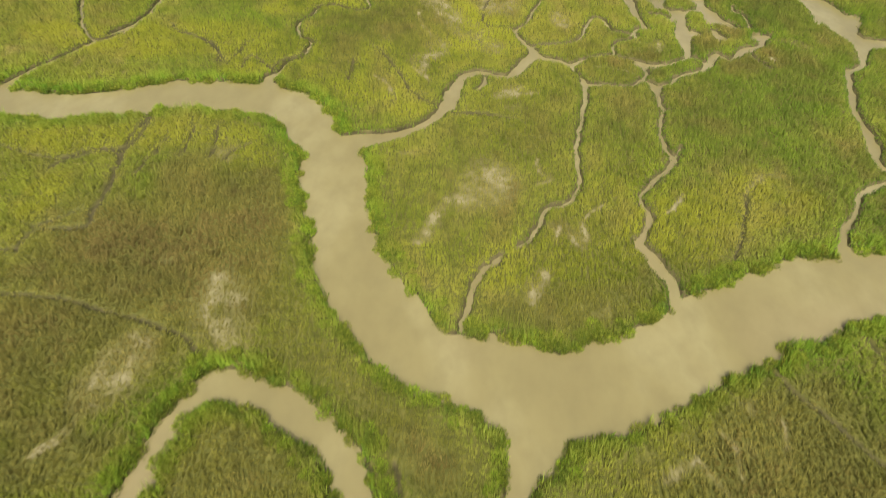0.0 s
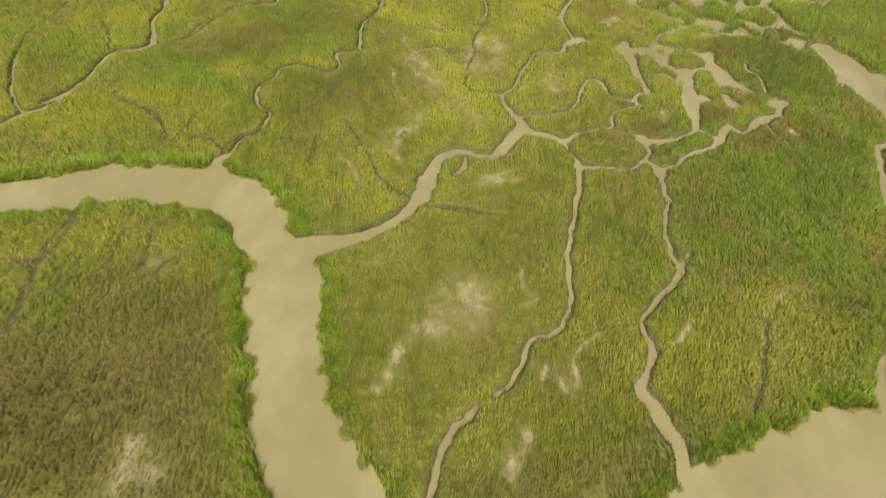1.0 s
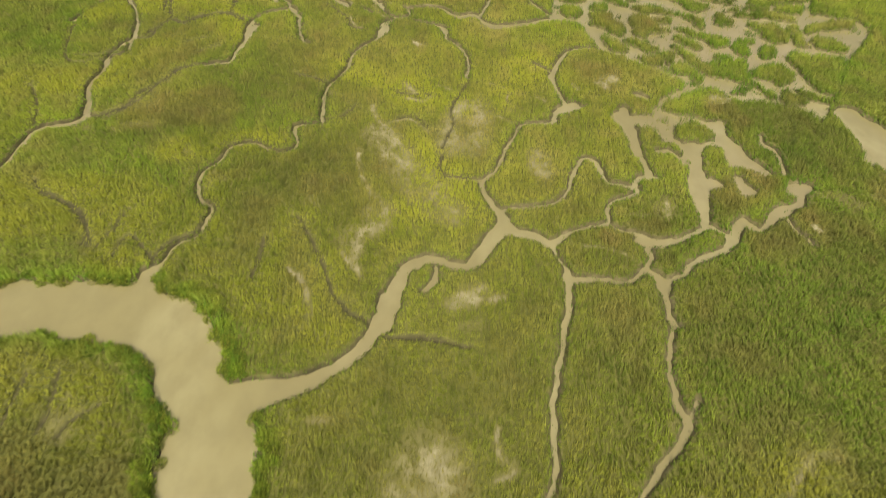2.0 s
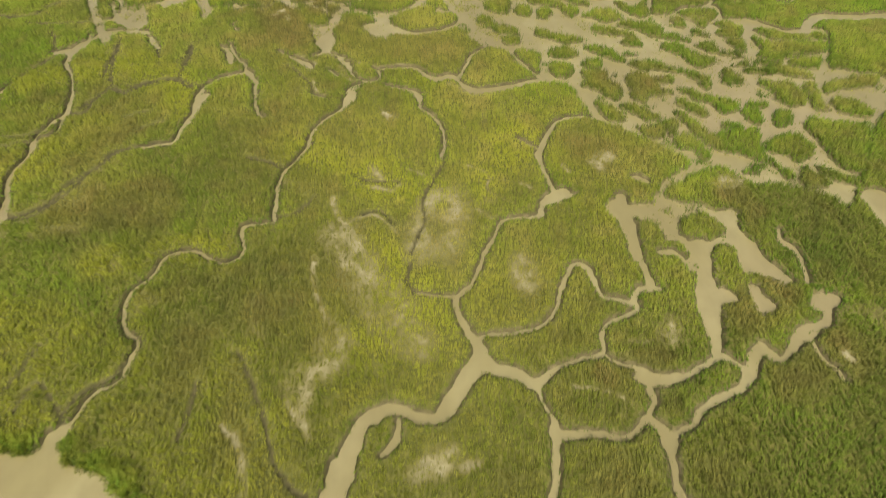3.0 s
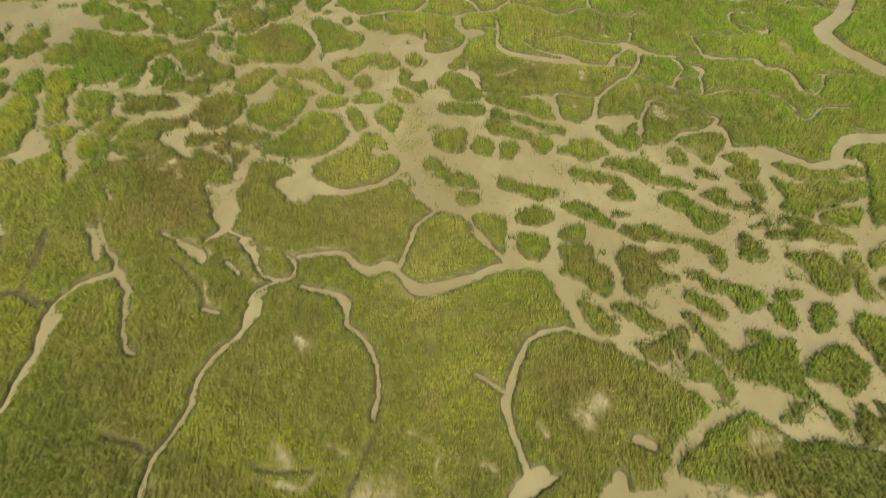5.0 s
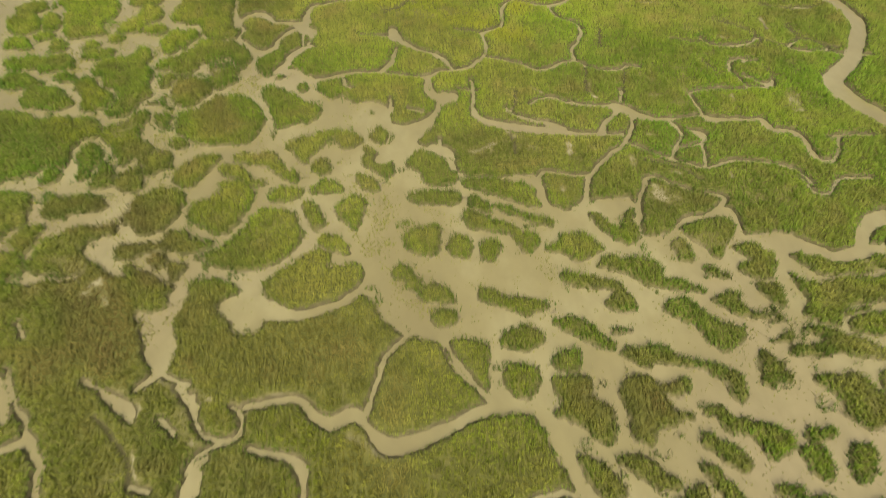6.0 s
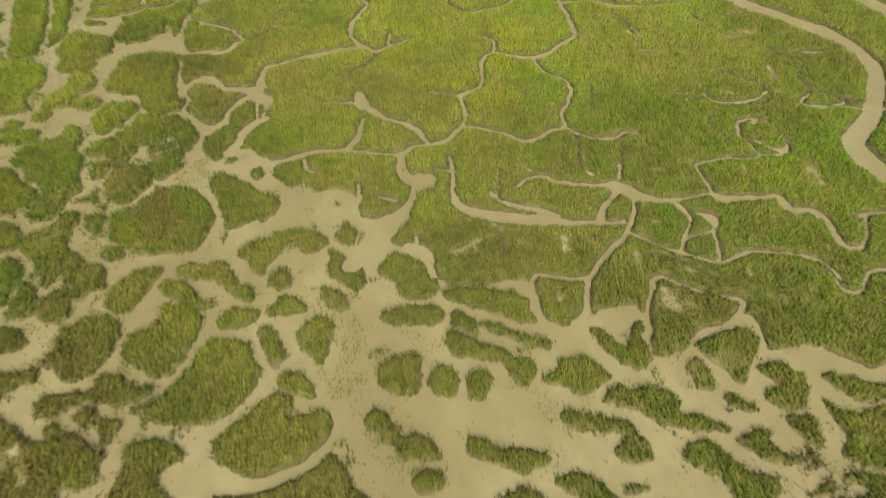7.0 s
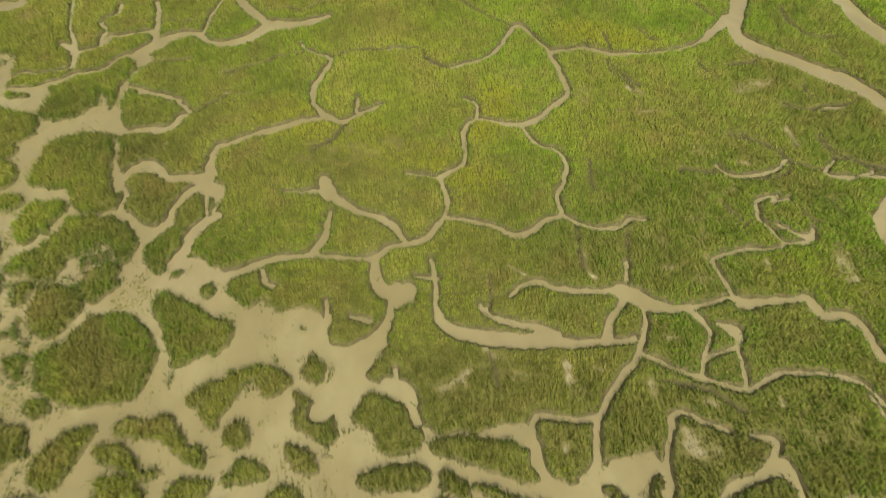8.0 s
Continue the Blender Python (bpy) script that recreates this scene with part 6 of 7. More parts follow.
ditch([(1.1, 116.1, 0.4), (3.6, 116.9, 0.4), (5.6, 114.6, 0.4)])
ditch([(2.7, 75.9, 0.3), (5.8, 75.7, 0.3), (8.8, 75.4, 0.3), (11.9, 74.9, 0.3)])
ditch([(-43.9, 72.6, 0.8), (-44.4, 68.4, 0.7), (-44.8, 63.8, 0.7), (-44.2, 59.0, 0.7), (-43.9, 55.0, 0.6), (-43.9, 51.3, 0.6), (-43.8, 49.3, 0.6), (-46.0, 48.7, 0.4), (-49.5, 48.6, 0.4), (-50.7, 46.6, 0.4), (-50.3, 44.3, 0.4)])
ditch([(-45.1, 63.5, 0.6), (-47.9, 64.6, 0.6), (-50.6, 63.5, 0.6), (-53.2, 62.1, 0.6), (-56.5, 62.6, 0.5), (-61.1, 64.0, 0.4)])
ditch([(-46.1, 52.3, 0.4), (-47.6, 50.7, 0.4), (-50.5, 49.2, 0.4)])
ditch([(-36.2, 70.2, 0.4), (-36.1, 66.8, 0.4), (-36.2, 63.6, 0.4)])
ditch([(-32.9, 70.3, 0.5), (-32.3, 66.4, 0.5), (-32.2, 63.2, 0.4)])
ditch([(-27.0, 66.6, 0.3), (-29.5, 64.8, 0.4), (-30.1, 62.7, 0.3)])
ditch([(-39.1, 67.3, 0.4), (-40.5, 62.8, 0.5), (-41.2, 59.1, 0.5)])
ditch([(-46.2, 158.5, 0.7), (-45.7, 153.7, 0.7), (-45.4, 149.8, 0.6), (-45.1, 146.2, 0.4)])
ditch([(-32.9, 157.2, 0.6), (-33.2, 153.8, 0.6), (-33.6, 151.2, 0.5)])
ditch([(-45.8, 137.7, 0.5), (-44.7, 140.4, 0.6), (-43.4, 142.1, 0.5), (-42.8, 144.4, 0.5), (-38.7, 144.4, 0.4), (-37.5, 145.6, 0.4), (-34.5, 146.2, 0.4), (-32.2, 146.8, 0.3)])
ditch([(-31.4, 145.6, 0.4), (-28.7, 144.8, 0.5), (-27.6, 145.0, 0.5)])
ditch([(-38.1, 135.7, 0.3), (-36.4, 137.2, 0.3), (-34.7, 137.7, 0.3)])
ditch([(-31.5, 135.2, 0.3), (-34.1, 134.1, 0.3), (-35.0, 132.7, 0.3)])
ditch([(-39.1, 157.1, 0.5), (-38.0, 155.4, 0.4)])
ditch([(68.1, 240.0, 0.4), (67.7, 237.3, 0.4), (69.5, 234.3, 0.5), (70.0, 231.6, 0.5)])
ditch([(86.7, 235.1, 0.3), (91.6, 235.1, 0.3)])
ditch([(91.9, 225.9, 0.4), (93.5, 224.4, 0.3), (95.8, 223.4, 0.3), (99.7, 222.7, 0.5)])
ditch([(70.5, 215.5, 0.3), (74.2, 214.1, 0.3), (76.2, 214.8, 0.5), (77.5, 213.8, 0.4), (81.2, 212.4, 0.3), (83.9, 212.7, 0.4), (86.1, 214.5, 0.5), (88.6, 213.3, 0.4), (91.3, 211.8, 0.4), (92.0, 210.8, 0.5), (94.5, 209.8, 0.4), (96.5, 210.2, 0.4), (99.6, 209.7, 0.4)])
ditch([(86.1, 214.5, 0.4), (86.7, 216.6, 0.4), (84.2, 218.8, 0.3), (82.5, 220.8, 0.3)])
ditch([(93.6, 217.7, 0.3), (93.7, 215.4, 0.4), (93.7, 213.8, 0.5), (91.9, 211.7, 0.5)])
ditch([(93.8, 214.0, 0.4), (95.4, 212.9, 0.4), (97.9, 211.1, 0.4), (100.0, 210.5, 0.4)])
ditch([(87.8, 222.3, 0.3), (89.2, 219.7, 0.3), (89.5, 216.7, 0.4)])
ditch([(82.7, 237.1, 0.4), (83.3, 234.0, 0.5)])
# bare pale mud, and the drift of colour in the grass
bare([(-2.4, 112.2, 4.5), (1.1, 107.5, 5.1), (5.1, 102.3, 4.9), (8.7, 97.4, 4.0), (10.1, 95.5, 2.0)])
bare([(-2.4, 89.3, 1.5), (-2.9, 86.7, 1.4), (-1.7, 84.2, 0.8)])
bare([(-4.1, 108.3, 0.9), (-3.9, 104.7, 0.7), (-2.3, 100.4, 0.8), (0.2, 96.5, 2.0), (0.5, 93.5, 2.3), (-1.9, 92.1, 1.1), (-3.0, 89.3, 1.2)])
bare([(-10.9, 85.9, 0.6), (-8.8, 83.5, 0.9), (-7.5, 81.2, 0.8), (-7.2, 78.4, 0.8)])
bare([(9.6, 80.5, 2.0), (12.8, 81.4, 2.1), (16.2, 81.7, 1.2)])
bare([(14.4, 119.2, 3.1), (13.8, 114.1, 4.2), (12.2, 110.1, 3.4)])
bare([(16.9, 117.5, 1.0), (18.7, 115.7, 0.7)])
bare([(2.6, 138.6, 1.5), (4.1, 137.2, 1.9)])
bare([(-2.1, 48.1, 1.4), (-0.3, 51.4, 1.9), (1.4, 55.7, 1.8)])
bare([(7.2, 62.6, 5.0), (7.9, 59.1, 7.3), (3.8, 55.7, 3.5)])
bare([(14.5, 65.0, 0.8), (14.4, 62.1, 1.0), (15.9, 60.9, 1.0), (14.0, 59.3, 0.6)])
bare([(15.6, 49.0, 0.8), (16.7, 52.5, 0.6), (18.0, 48.0, 1.1), (19.5, 49.7, 1.3), (19.3, 52.5, 0.7), (22.6, 55.7, 0.6)])
bare([(31.0, 54.7, 0.7), (32.4, 55.6, 1.1), (34.1, 58.6, 0.6)])
bare([(42.8, 58.8, 0.5), (44.8, 60.9, 0.8), (46.8, 63.1, 0.5)])
bare([(-25.1, 41.1, 3.3), (-23.5, 37.0, 7.0), (-21.3, 33.3, 3.7)])
bare([(-34.4, 27.4, 3.4), (-32.5, 30.1, 5.3), (-30.8, 32.3, 3.0)])
bare([(11.5, 38.7, 0.9), (12.2, 41.2, 2.4), (13.3, 43.4, 1.8)])
bare([(-1.0, 49.9, 1.7), (-0.0, 53.0, 1.5)])
bare([(-37.1, 19.5, 0.7), (-35.2, 21.2, 1.1), (-34.4, 23.3, 0.5)])
bare([(-4.8, 65.3, 1.3), (-3.2, 65.4, 1.3)])
bare([(9.2, 80.8, 1.5), (13.0, 83.0, 2.3)])
bare([(35.5, 127.5, 3.4), (37.1, 129.0, 2.8)])
bare([(53.4, 123.4, 3.3), (55.7, 124.1, 2.4)])
bare([(86.8, 198.3, 0.9), (85.0, 195.9, 2.6), (85.6, 194.1, 1.0)])
bare([(57.5, 178.2, 3.6), (59.1, 177.3, 2.4)])
bare([(35.1, 190.6, 1.3), (31.5, 189.1, 1.6)])
bare([(26.0, 21.1, 0.6), (27.1, 18.9, 0.7), (28.2, 17.2, 0.5)])
bare([(22.7, 18.8, 1.3), (25.9, 20.5, 0.7)])
bare([(28.9, 23.5, 0.5), (30.1, 21.8, 0.8), (29.8, 19.0, 0.7)])
bare([(36.0, 24.9, 0.6), (35.2, 21.9, 0.8)])
bare([(69.1, 233.0, 1.2), (70.4, 231.2, 1.8)])
bare([(86.8, 229.7, 3.2), (91.8, 230.2, 1.8)])
bare([(65.6, 228.2, 0.5), (73.4, 226.9, 0.7)])
bare([(78.4, 215.5, 0.8), (80.8, 214.9, 0.8)])
bare([(89.8, 220.5, 1.2), (89.4, 217.0, 1.0)])
bare([(97.8, 223.3, 0.9), (100.6, 223.2, 0.9)])
bare([(53.3, 204.9, 0.6), (52.6, 201.5, 0.6), (53.1, 200.2, 0.6)])
bare([(58.2, 201.9, 0.9), (57.3, 199.4, 0.7)])
bare([(42.5, 203.7, 0.4), (44.7, 202.0, 0.6)])
bare([(39.9, 202.0, 0.6), (39.9, 200.4, 0.6)])
bare([(34.0, 190.1, 1.0), (34.4, 189.0, 0.9)])
bare([(49.4, 188.7, 0.6), (50.1, 188.1, 0.5)])
bare([(39.9, 189.7, 0.5), (42.6, 188.6, 0.5)])
bare([(37.6, 193.0, 0.8), (38.3, 191.8, 0.9)])
bare([(59.2, 190.7, 0.9), (60.6, 190.5, 0.8)])
bare([(55.2, 185.7, 1.0), (55.2, 184.3, 0.9)])
bare([(60.4, 182.6, 1.0), (61.8, 181.9, 0.8)])
bare([(69.0, 181.9, 0.6), (69.0, 180.6, 1.0)])
bare([(62.8, 199.8, 1.1), (65.3, 200.2, 0.7)])
bare([(75.9, 198.8, 1.0), (75.5, 197.2, 0.7)])
bare([(6.6, 242.2, 0.5), (10.9, 241.2, 0.5)])
bare([(86.1, 199.3, 1.5), (85.5, 196.7, 2.6), (84.7, 194.7, 1.4)])
bare([(75.2, 210.3, 0.8), (77.0, 210.5, 0.6)])
bare([(-3.3, 118.9, 0.9), (-2.5, 116.3, 1.1), (-1.3, 114.4, 1.2), (0.6, 115.3, 0.8), (2.6, 116.0, 0.8), (4.5, 114.8, 0.7), (6.2, 112.8, 0.6)])
bare([(-1.6, 114.4, 0.8), (-1.1, 112.7, 1.2), (0.1, 110.3, 2.3)])
bare([(-0.3, 121.9, 0.5), (3.0, 121.2, 0.9), (4.9, 120.7, 0.8), (6.1, 122.1, 0.6)])
bare([(1.9, 125.0, 1.6), (3.4, 122.8, 1.3)])
bare([(11.2, 120.6, 3.2), (10.1, 116.7, 4.3), (9.7, 112.4, 4.7), (9.3, 109.6, 4.6)])
bare([(7.1, 125.3, 0.5), (9.5, 124.0, 0.5)])
bare([(15.7, 126.5, 0.4), (17.7, 125.5, 0.4), (19.0, 124.0, 0.4), (18.6, 121.2, 0.4), (20.7, 119.7, 0.3), (21.9, 118.7, 0.3)])
bare([(19.0, 124.0, 0.3), (21.2, 123.2, 0.3)])
bare([(23.5, 122.5, 1.0), (24.7, 121.7, 1.0)])
bare([(29.9, 126.8, 0.9), (30.7, 125.3, 0.9)])
bare([(-8.7, 155.2, 1.0), (-6.5, 153.5, 1.4), (-3.9, 152.4, 1.3), (-2.1, 151.9, 0.6)])
bare([(-0.0, 151.5, 1.0), (1.9, 150.6, 1.6), (4.6, 151.6, 1.3), (7.5, 151.1, 1.0)])
bare([(-5.4, 150.4, 1.6), (-4.4, 147.8, 1.3), (-2.8, 147.0, 0.8)])
bare([(-10.3, 152.2, 1.0), (-10.3, 150.0, 0.7)])
bare([(-9.9, 147.3, 0.4), (-9.0, 143.7, 0.6), (-7.5, 143.1, 0.5)])
bare([(-13.1, 153.7, 1.8), (-11.6, 152.3, 1.3)])
bare([(-20.1, 167.6, 1.7), (-18.8, 169.2, 1.6), (-17.0, 166.1, 1.1)])
bare([(-27.5, 190.1, 1.7), (-28.3, 188.8, 1.5)])
bare([(13.2, 146.3, 1.2), (17.4, 144.4, 1.6), (21.7, 145.6, 1.1)])
bare([(-9.4, 155.1, 0.9), (-10.0, 153.8, 0.6)])
bare([(-33.9, 26.5, 5.2), (-31.9, 29.9, 5.3), (-32.3, 32.7, 2.4)])
bare([(-37.1, 19.9, 0.4), (-35.7, 21.6, 0.4), (-34.5, 23.1, 0.4)])
bare([(-3.8, 92.1, 1.2), (-4.4, 88.7, 0.8), (-2.9, 85.5, 0.7)])
bare([(-9.4, 84.6, 0.7), (-8.1, 82.2, 0.8), (-7.2, 78.7, 0.6)])
bare([(-25.0, 40.8, 4.0), (-21.9, 36.0, 4.4)])
bare([(46.6, 189.8, 0.9), (46.3, 187.4, 1.4)])
bare([(34.1, 190.7, 0.9), (34.2, 189.5, 0.9)])
bare([(49.3, 188.7, 0.5), (50.2, 188.1, 0.5)])
bare([(55.2, 185.5, 1.3), (55.4, 184.7, 1.0)])
bare([(39.7, 188.9, 0.4), (41.7, 187.9, 0.4)])
bare([(57.0, 179.7, 1.5), (57.5, 177.6, 1.6)])
bare([(43.6, 180.8, 1.1), (43.5, 179.9, 0.8)])
bare([(38.0, 192.0, 0.9), (38.8, 192.5, 0.5)])
bare([(-0.3, 113.2, 3.5), (2.9, 104.9, 6.2), (7.1, 98.5, 6.1), (9.3, 95.5, 4.8)])
bare([(14.0, 119.8, 4.6), (13.1, 113.3, 5.1), (12.7, 109.5, 4.2)])
bare([(22.4, 108.1, 3.0), (22.8, 104.8, 3.9)])
bare([(-0.1, 95.7, 4.2), (-0.5, 92.6, 3.8)])
bare([(-3.6, 89.8, 3.7), (-2.7, 91.6, 2.3)])
bare([(39.8, 99.5, 1.9), (39.3, 97.5, 3.1)])
bare([(34.3, 96.6, 0.4), (36.3, 96.4, 0.5), (38.7, 97.3, 0.4)])
bare([(27.0, 90.4, 0.6), (29.8, 90.2, 0.5), (32.2, 89.3, 0.5)])
bare([(59.1, 95.3, 1.4), (59.6, 94.4, 1.2)])
# these olive and brown strokes: browner grass, plus painted shade among its clumps
olive([(55.1, 91.7, 6.4), (48.9, 90.5, 6.9)])
olive([(46.8, 98.5, 5.6), (44.3, 94.7, 3.6)])
olive([(40.3, 95.3, 3.6), (34.2, 94.6, 3.0)])
olive([(40.6, 90.0, 3.4), (36.5, 89.4, 3.4)])
olive([(60.6, 109.6, 8.2), (68.1, 113.9, 8.6)])
brown([(59.4, 96.0, 4.8), (52.2, 91.7, 5.2)])
brown([(48.7, 100.5, 4.4), (54.5, 104.1, 3.9)])
brown([(31.3, 92.2, 2.9), (37.6, 94.0, 2.4)])
brown([(53.4, 122.1, 3.8), (55.2, 118.3, 2.9)])
bare([(7.8, 63.1, 3.8), (6.0, 58.8, 6.6), (3.7, 56.2, 4.7)])
brown([(-32.2, 57.0, 8.8), (-24.7, 52.3, 8.4), (-28.8, 48.8, 8.1)])
yellow([(-40.0, 66.7, 4.5), (-31.4, 67.8, 3.9), (-25.2, 62.7, 3.7)])
yellow([(-35.7, 96.4, 8.5), (-32.3, 87.4, 7.8)])
yellow([(-30.9, 106.5, 4.3), (-25.8, 108.5, 3.6), (-17.4, 109.6, 3.7)])
yellow([(-18.2, 99.1, 6.0), (-20.3, 88.8, 6.7), (-13.3, 81.0, 6.2)])
brown([(-18.0, 96.0, 5.9), (-17.5, 87.6, 5.4)])
brown([(-38.5, 115.1, 5.4), (-28.6, 117.5, 7.0)])
brown([(-9.9, 89.0, 4.3), (-9.7, 82.7, 4.0)])
yellow([(-53.0, 95.2, 5.6), (-46.8, 98.1, 5.7), (-35.3, 96.1, 7.3), (-28.0, 90.4, 5.5), (-34.7, 86.7, 4.5)])
yellow([(-22.1, 99.4, 5.0), (-20.7, 89.6, 5.4), (-17.5, 85.3, 4.5)])
yellow([(-11.3, 90.1, 9.4), (-5.2, 77.8, 6.4)])
yellow([(11.0, 94.7, 5.8), (7.7, 101.0, 6.9), (4.0, 109.4, 5.5)])
yellow([(-59.1, 66.0, 4.7), (-47.1, 66.6, 4.8), (-39.9, 69.7, 4.1), (-29.7, 68.9, 4.1), (-26.6, 62.6, 3.9)])
yellow([(-51.0, 56.7, 3.7), (-52.0, 52.3, 3.6)])
yellow([(37.4, 55.2, 5.4), (33.1, 47.9, 4.4)])
yellow([(44.0, 54.4, 3.9), (50.8, 58.0, 4.8)])
yellow([(-31.8, 94.5, 7.6), (-20.4, 85.2, 7.0)])
yellow([(44.1, 227.0, 4.2), (48.4, 234.9, 5.3)])
yellow([(63.3, 247.8, 5.7), (76.5, 242.6, 4.7)])
yellow([(-69.8, 95.7, 5.8), (-51.4, 91.3, 5.7), (-35.6, 94.2, 5.8)])
yellow([(-21.6, 93.3, 5.9), (-7.3, 85.3, 6.6), (8.4, 101.2, 6.3)])
yellow([(-61.0, 121.8, 5.7), (-48.3, 124.5, 5.8), (-41.8, 132.8, 6.1)])
yellow([(-11.2, 130.9, 6.2), (12.5, 119.6, 5.9), (23.5, 133.4, 6.4)])
yellow([(-55.9, 144.6, 5.5), (-48.8, 148.1, 5.7), (-39.0, 150.1, 5.7), (-28.9, 138.0, 4.5)])
yellow([(-29.0, 207.6, 5.2), (-31.4, 198.4, 4.8), (-22.2, 196.4, 4.0)])
yellow([(43.1, 218.2, 4.8), (14.3, 236.3, 6.3)])
yellow([(-47.5, 185.9, 2.9), (-46.0, 180.2, 3.8), (-47.6, 173.3, 3.6)])
yellow([(-42.8, 189.4, 4.0), (-33.7, 171.1, 3.6), (-34.4, 168.9, 3.6)])
yellow([(-33.2, 194.9, 4.1)])
olive([(-43.1, 106.6, 5.2), (-36.1, 110.1, 5.3), (-29.1, 118.6, 4.7)])
olive([(-12.6, 98.6, 5.9), (-16.9, 103.8, 4.3)])
olive([(-38.4, 52.9, 8.7), (-30.9, 47.2, 8.3), (-38.2, 42.3, 5.9)])
olive([(47.7, 78.8, 11.2), (40.7, 69.8, 10.5), (49.4, 70.3, 9.7)])
olive([(51.3, 77.3, 13.4), (44.7, 68.4, 8.2)])
olive([(-25.7, 122.7, 11.3), (-26.2, 117.4, 7.2)])
olive([(-17.0, 99.4, 7.4), (-16.7, 93.3, 5.1)])
olive([(55.7, 203.6, 4.4)])
brown([(-43.1, 32.6, 5.4), (-37.3, 24.7, 5.5), (-36.6, 18.4, 4.6), (-30.0, 20.2, 3.2)])
brown([(-2.1, 21.5, 2.7), (1.2, 18.3, 2.7)])
brown([(-19.1, 19.4, 4.8)])
brown([(-4.8, 47.3, 3.5), (-1.8, 42.0, 3.4)])
brown([(-23.3, 58.0, 4.6), (-20.3, 50.6, 3.6)])
brown([(7.9, 48.8, 2.2), (10.9, 59.2, 1.2)])
brown([(39.6, 24.4, 9.4), (29.1, 18.4, 6.5)])
brown([(36.7, 130.7, 3.5), (32.5, 130.7, 2.8)])
brown([(54.1, 123.3, 4.0)])
brown([(-10.9, 205.7, 4.3), (-7.4, 198.1, 4.9)])
brown([(46.0, 148.6, 7.1), (39.8, 148.1, 5.2)])
olive([(20.6, 168.0, 10.8), (33.1, 160.8, 14.2), (48.5, 156.4, 16.5), (61.2, 155.0, 12.7)])
olive([(28.6, 152.2, 9.6), (40.1, 149.2, 11.8)])
olive([(13.7, 156.3, 12.2), (1.6, 156.3, 9.6), (-10.7, 158.9, 9.7)])
olive([(25.5, 183.1, 12.0), (13.7, 190.2, 7.5), (39.3, 188.5, 5.7), (49.5, 178.9, 9.6), (62.0, 178.0, 9.7)])
olive([(39.4, 112.4, 7.2), (53.2, 117.1, 7.6), (62.0, 118.3, 11.6)])
brown([(-40.2, 47.8, 8.3), (-29.6, 42.7, 8.0)])
brown([(-15.5, 207.4, 2.6), (-13.5, 208.5, 2.6), (-11.0, 206.3, 2.6)])
olive([(52.3, 84.9, 14.6), (41.8, 80.1, 11.5)])
olive([(57.7, 93.7, 13.2)])
brown([(-16.0, 208.4, 2.7), (-13.1, 207.1, 2.7)])
olive([(-20.5, 133.4, 16.6), (-9.9, 125.9, 15.7)])
olive([(-21.5, 164.7, 16.5), (-13.6, 153.6, 16.5), (-3.1, 146.3, 15.6)])
brown([(-19.6, 167.8, 5.5), (-14.9, 159.4, 5.5)])
olive([(-16.7, 184.0, 12.8)])
olive([(54.3, 94.9, 14.6)])
olive([(-30.7, 207.8, 18.9), (-23.1, 190.2, 16.9)])
olive([(-14.8, 175.2, 16.4), (-5.6, 167.6, 12.0)])
brown([(-20.0, 181.5, 5.0), (-10.2, 170.7, 5.0)])

olive([(-25.0, 60.0, 12.0), (-33.0, 50.0, 20.0), (-42.0, 42.0, 14.0)])
brown([(-27.0, 40.0, 12.0), (-40.0, 31.0, 14.0), (-46.0, 24.0, 10.0)])
brown([(-18.0, 17.0, 10.0), (-14.0, 14.0, 8.0)])
yellow([(28.0, 50.0, 7.0), (36.0, 54.0, 8.0), (45.0, 60.0, 7.0)])
yellow([(8.0, 44.0, 6.0), (22.0, 46.0, 6.0)])

olive([(2.0, 205.0, 18.0), (-8.0, 225.0, 18.0), (-16.0, 240.0, 14.0)])

# the turf's edge is ragged, more so along the river
LAND += 0.15 * np.clip(LAND + 1.2, 0.3, 1) * value_noise(PX, PY, 1.3, 20) + 0.16 * value_noise(PX, PY, 0.8, 21) + 0.10 * value_noise(PX, PY, 0.45, 22)
FLAT = np.clip((RIVER - 3) / 2, 0, 1) * np.clip((THREAD - 0.5) / 0.6, 0, 1)   # 1 on the open tidal flat
LAND += FLAT * (-0.04 + 0.16 * value_noise(PX, PY, 1.5, 25))
SPOT = 0.8 * value_noise(PX, PY, 1.7, 26) + 0.22 * value_noise(PX, PY, 7, 27)      # scattered tussocks on the flat
WET = (FLAT > 0.9) & (LAND < -0.4)
LAND = np.where(WET, np.maximum(LAND, np.minimum((SPOT - np.quantile(SPOT[WET], 0.975)) * 1.2, 0.35)), LAND)
LAND += 0.18 * np.clip(1.5 - np.abs(RIVER), 0, 1) * value_noise(PX, PY, 1.7, 23)

LAND = np.minimum(LAND, THREAD + 0.07 * value_noise(PX, PY, 0.9, 24))
for late in LATE:
    islet(late)

# the stretch flown over
FOOT = smooth([(-44, 4), (48, 4), (102, 121), (114, 180), (120, 205), (134, 250), (128, 264), (-30, 286), (-64, 250), (-82, 200), (-92, 130), (-92, 105)], True, 1)


def inside_foot(x, y, shrink=0.0):
    hit = np.zeros(np.shape(x), bool)
    middle = FOOT.mean(0)
    corners = middle + (FOOT - middle) * (1 - shrink)
    for a, b in zip(corners, np.roll(corners, -1, 0)):
        if a[1] != b[1]:
            hit ^= ((a[1] > y) != (b[1] > y)) & (x < (b[0] - a[0]) * (y - a[1]) / (b[1] - a[1]) + a[0])
    return hit


SEEN = inside_foot(PX, PY)
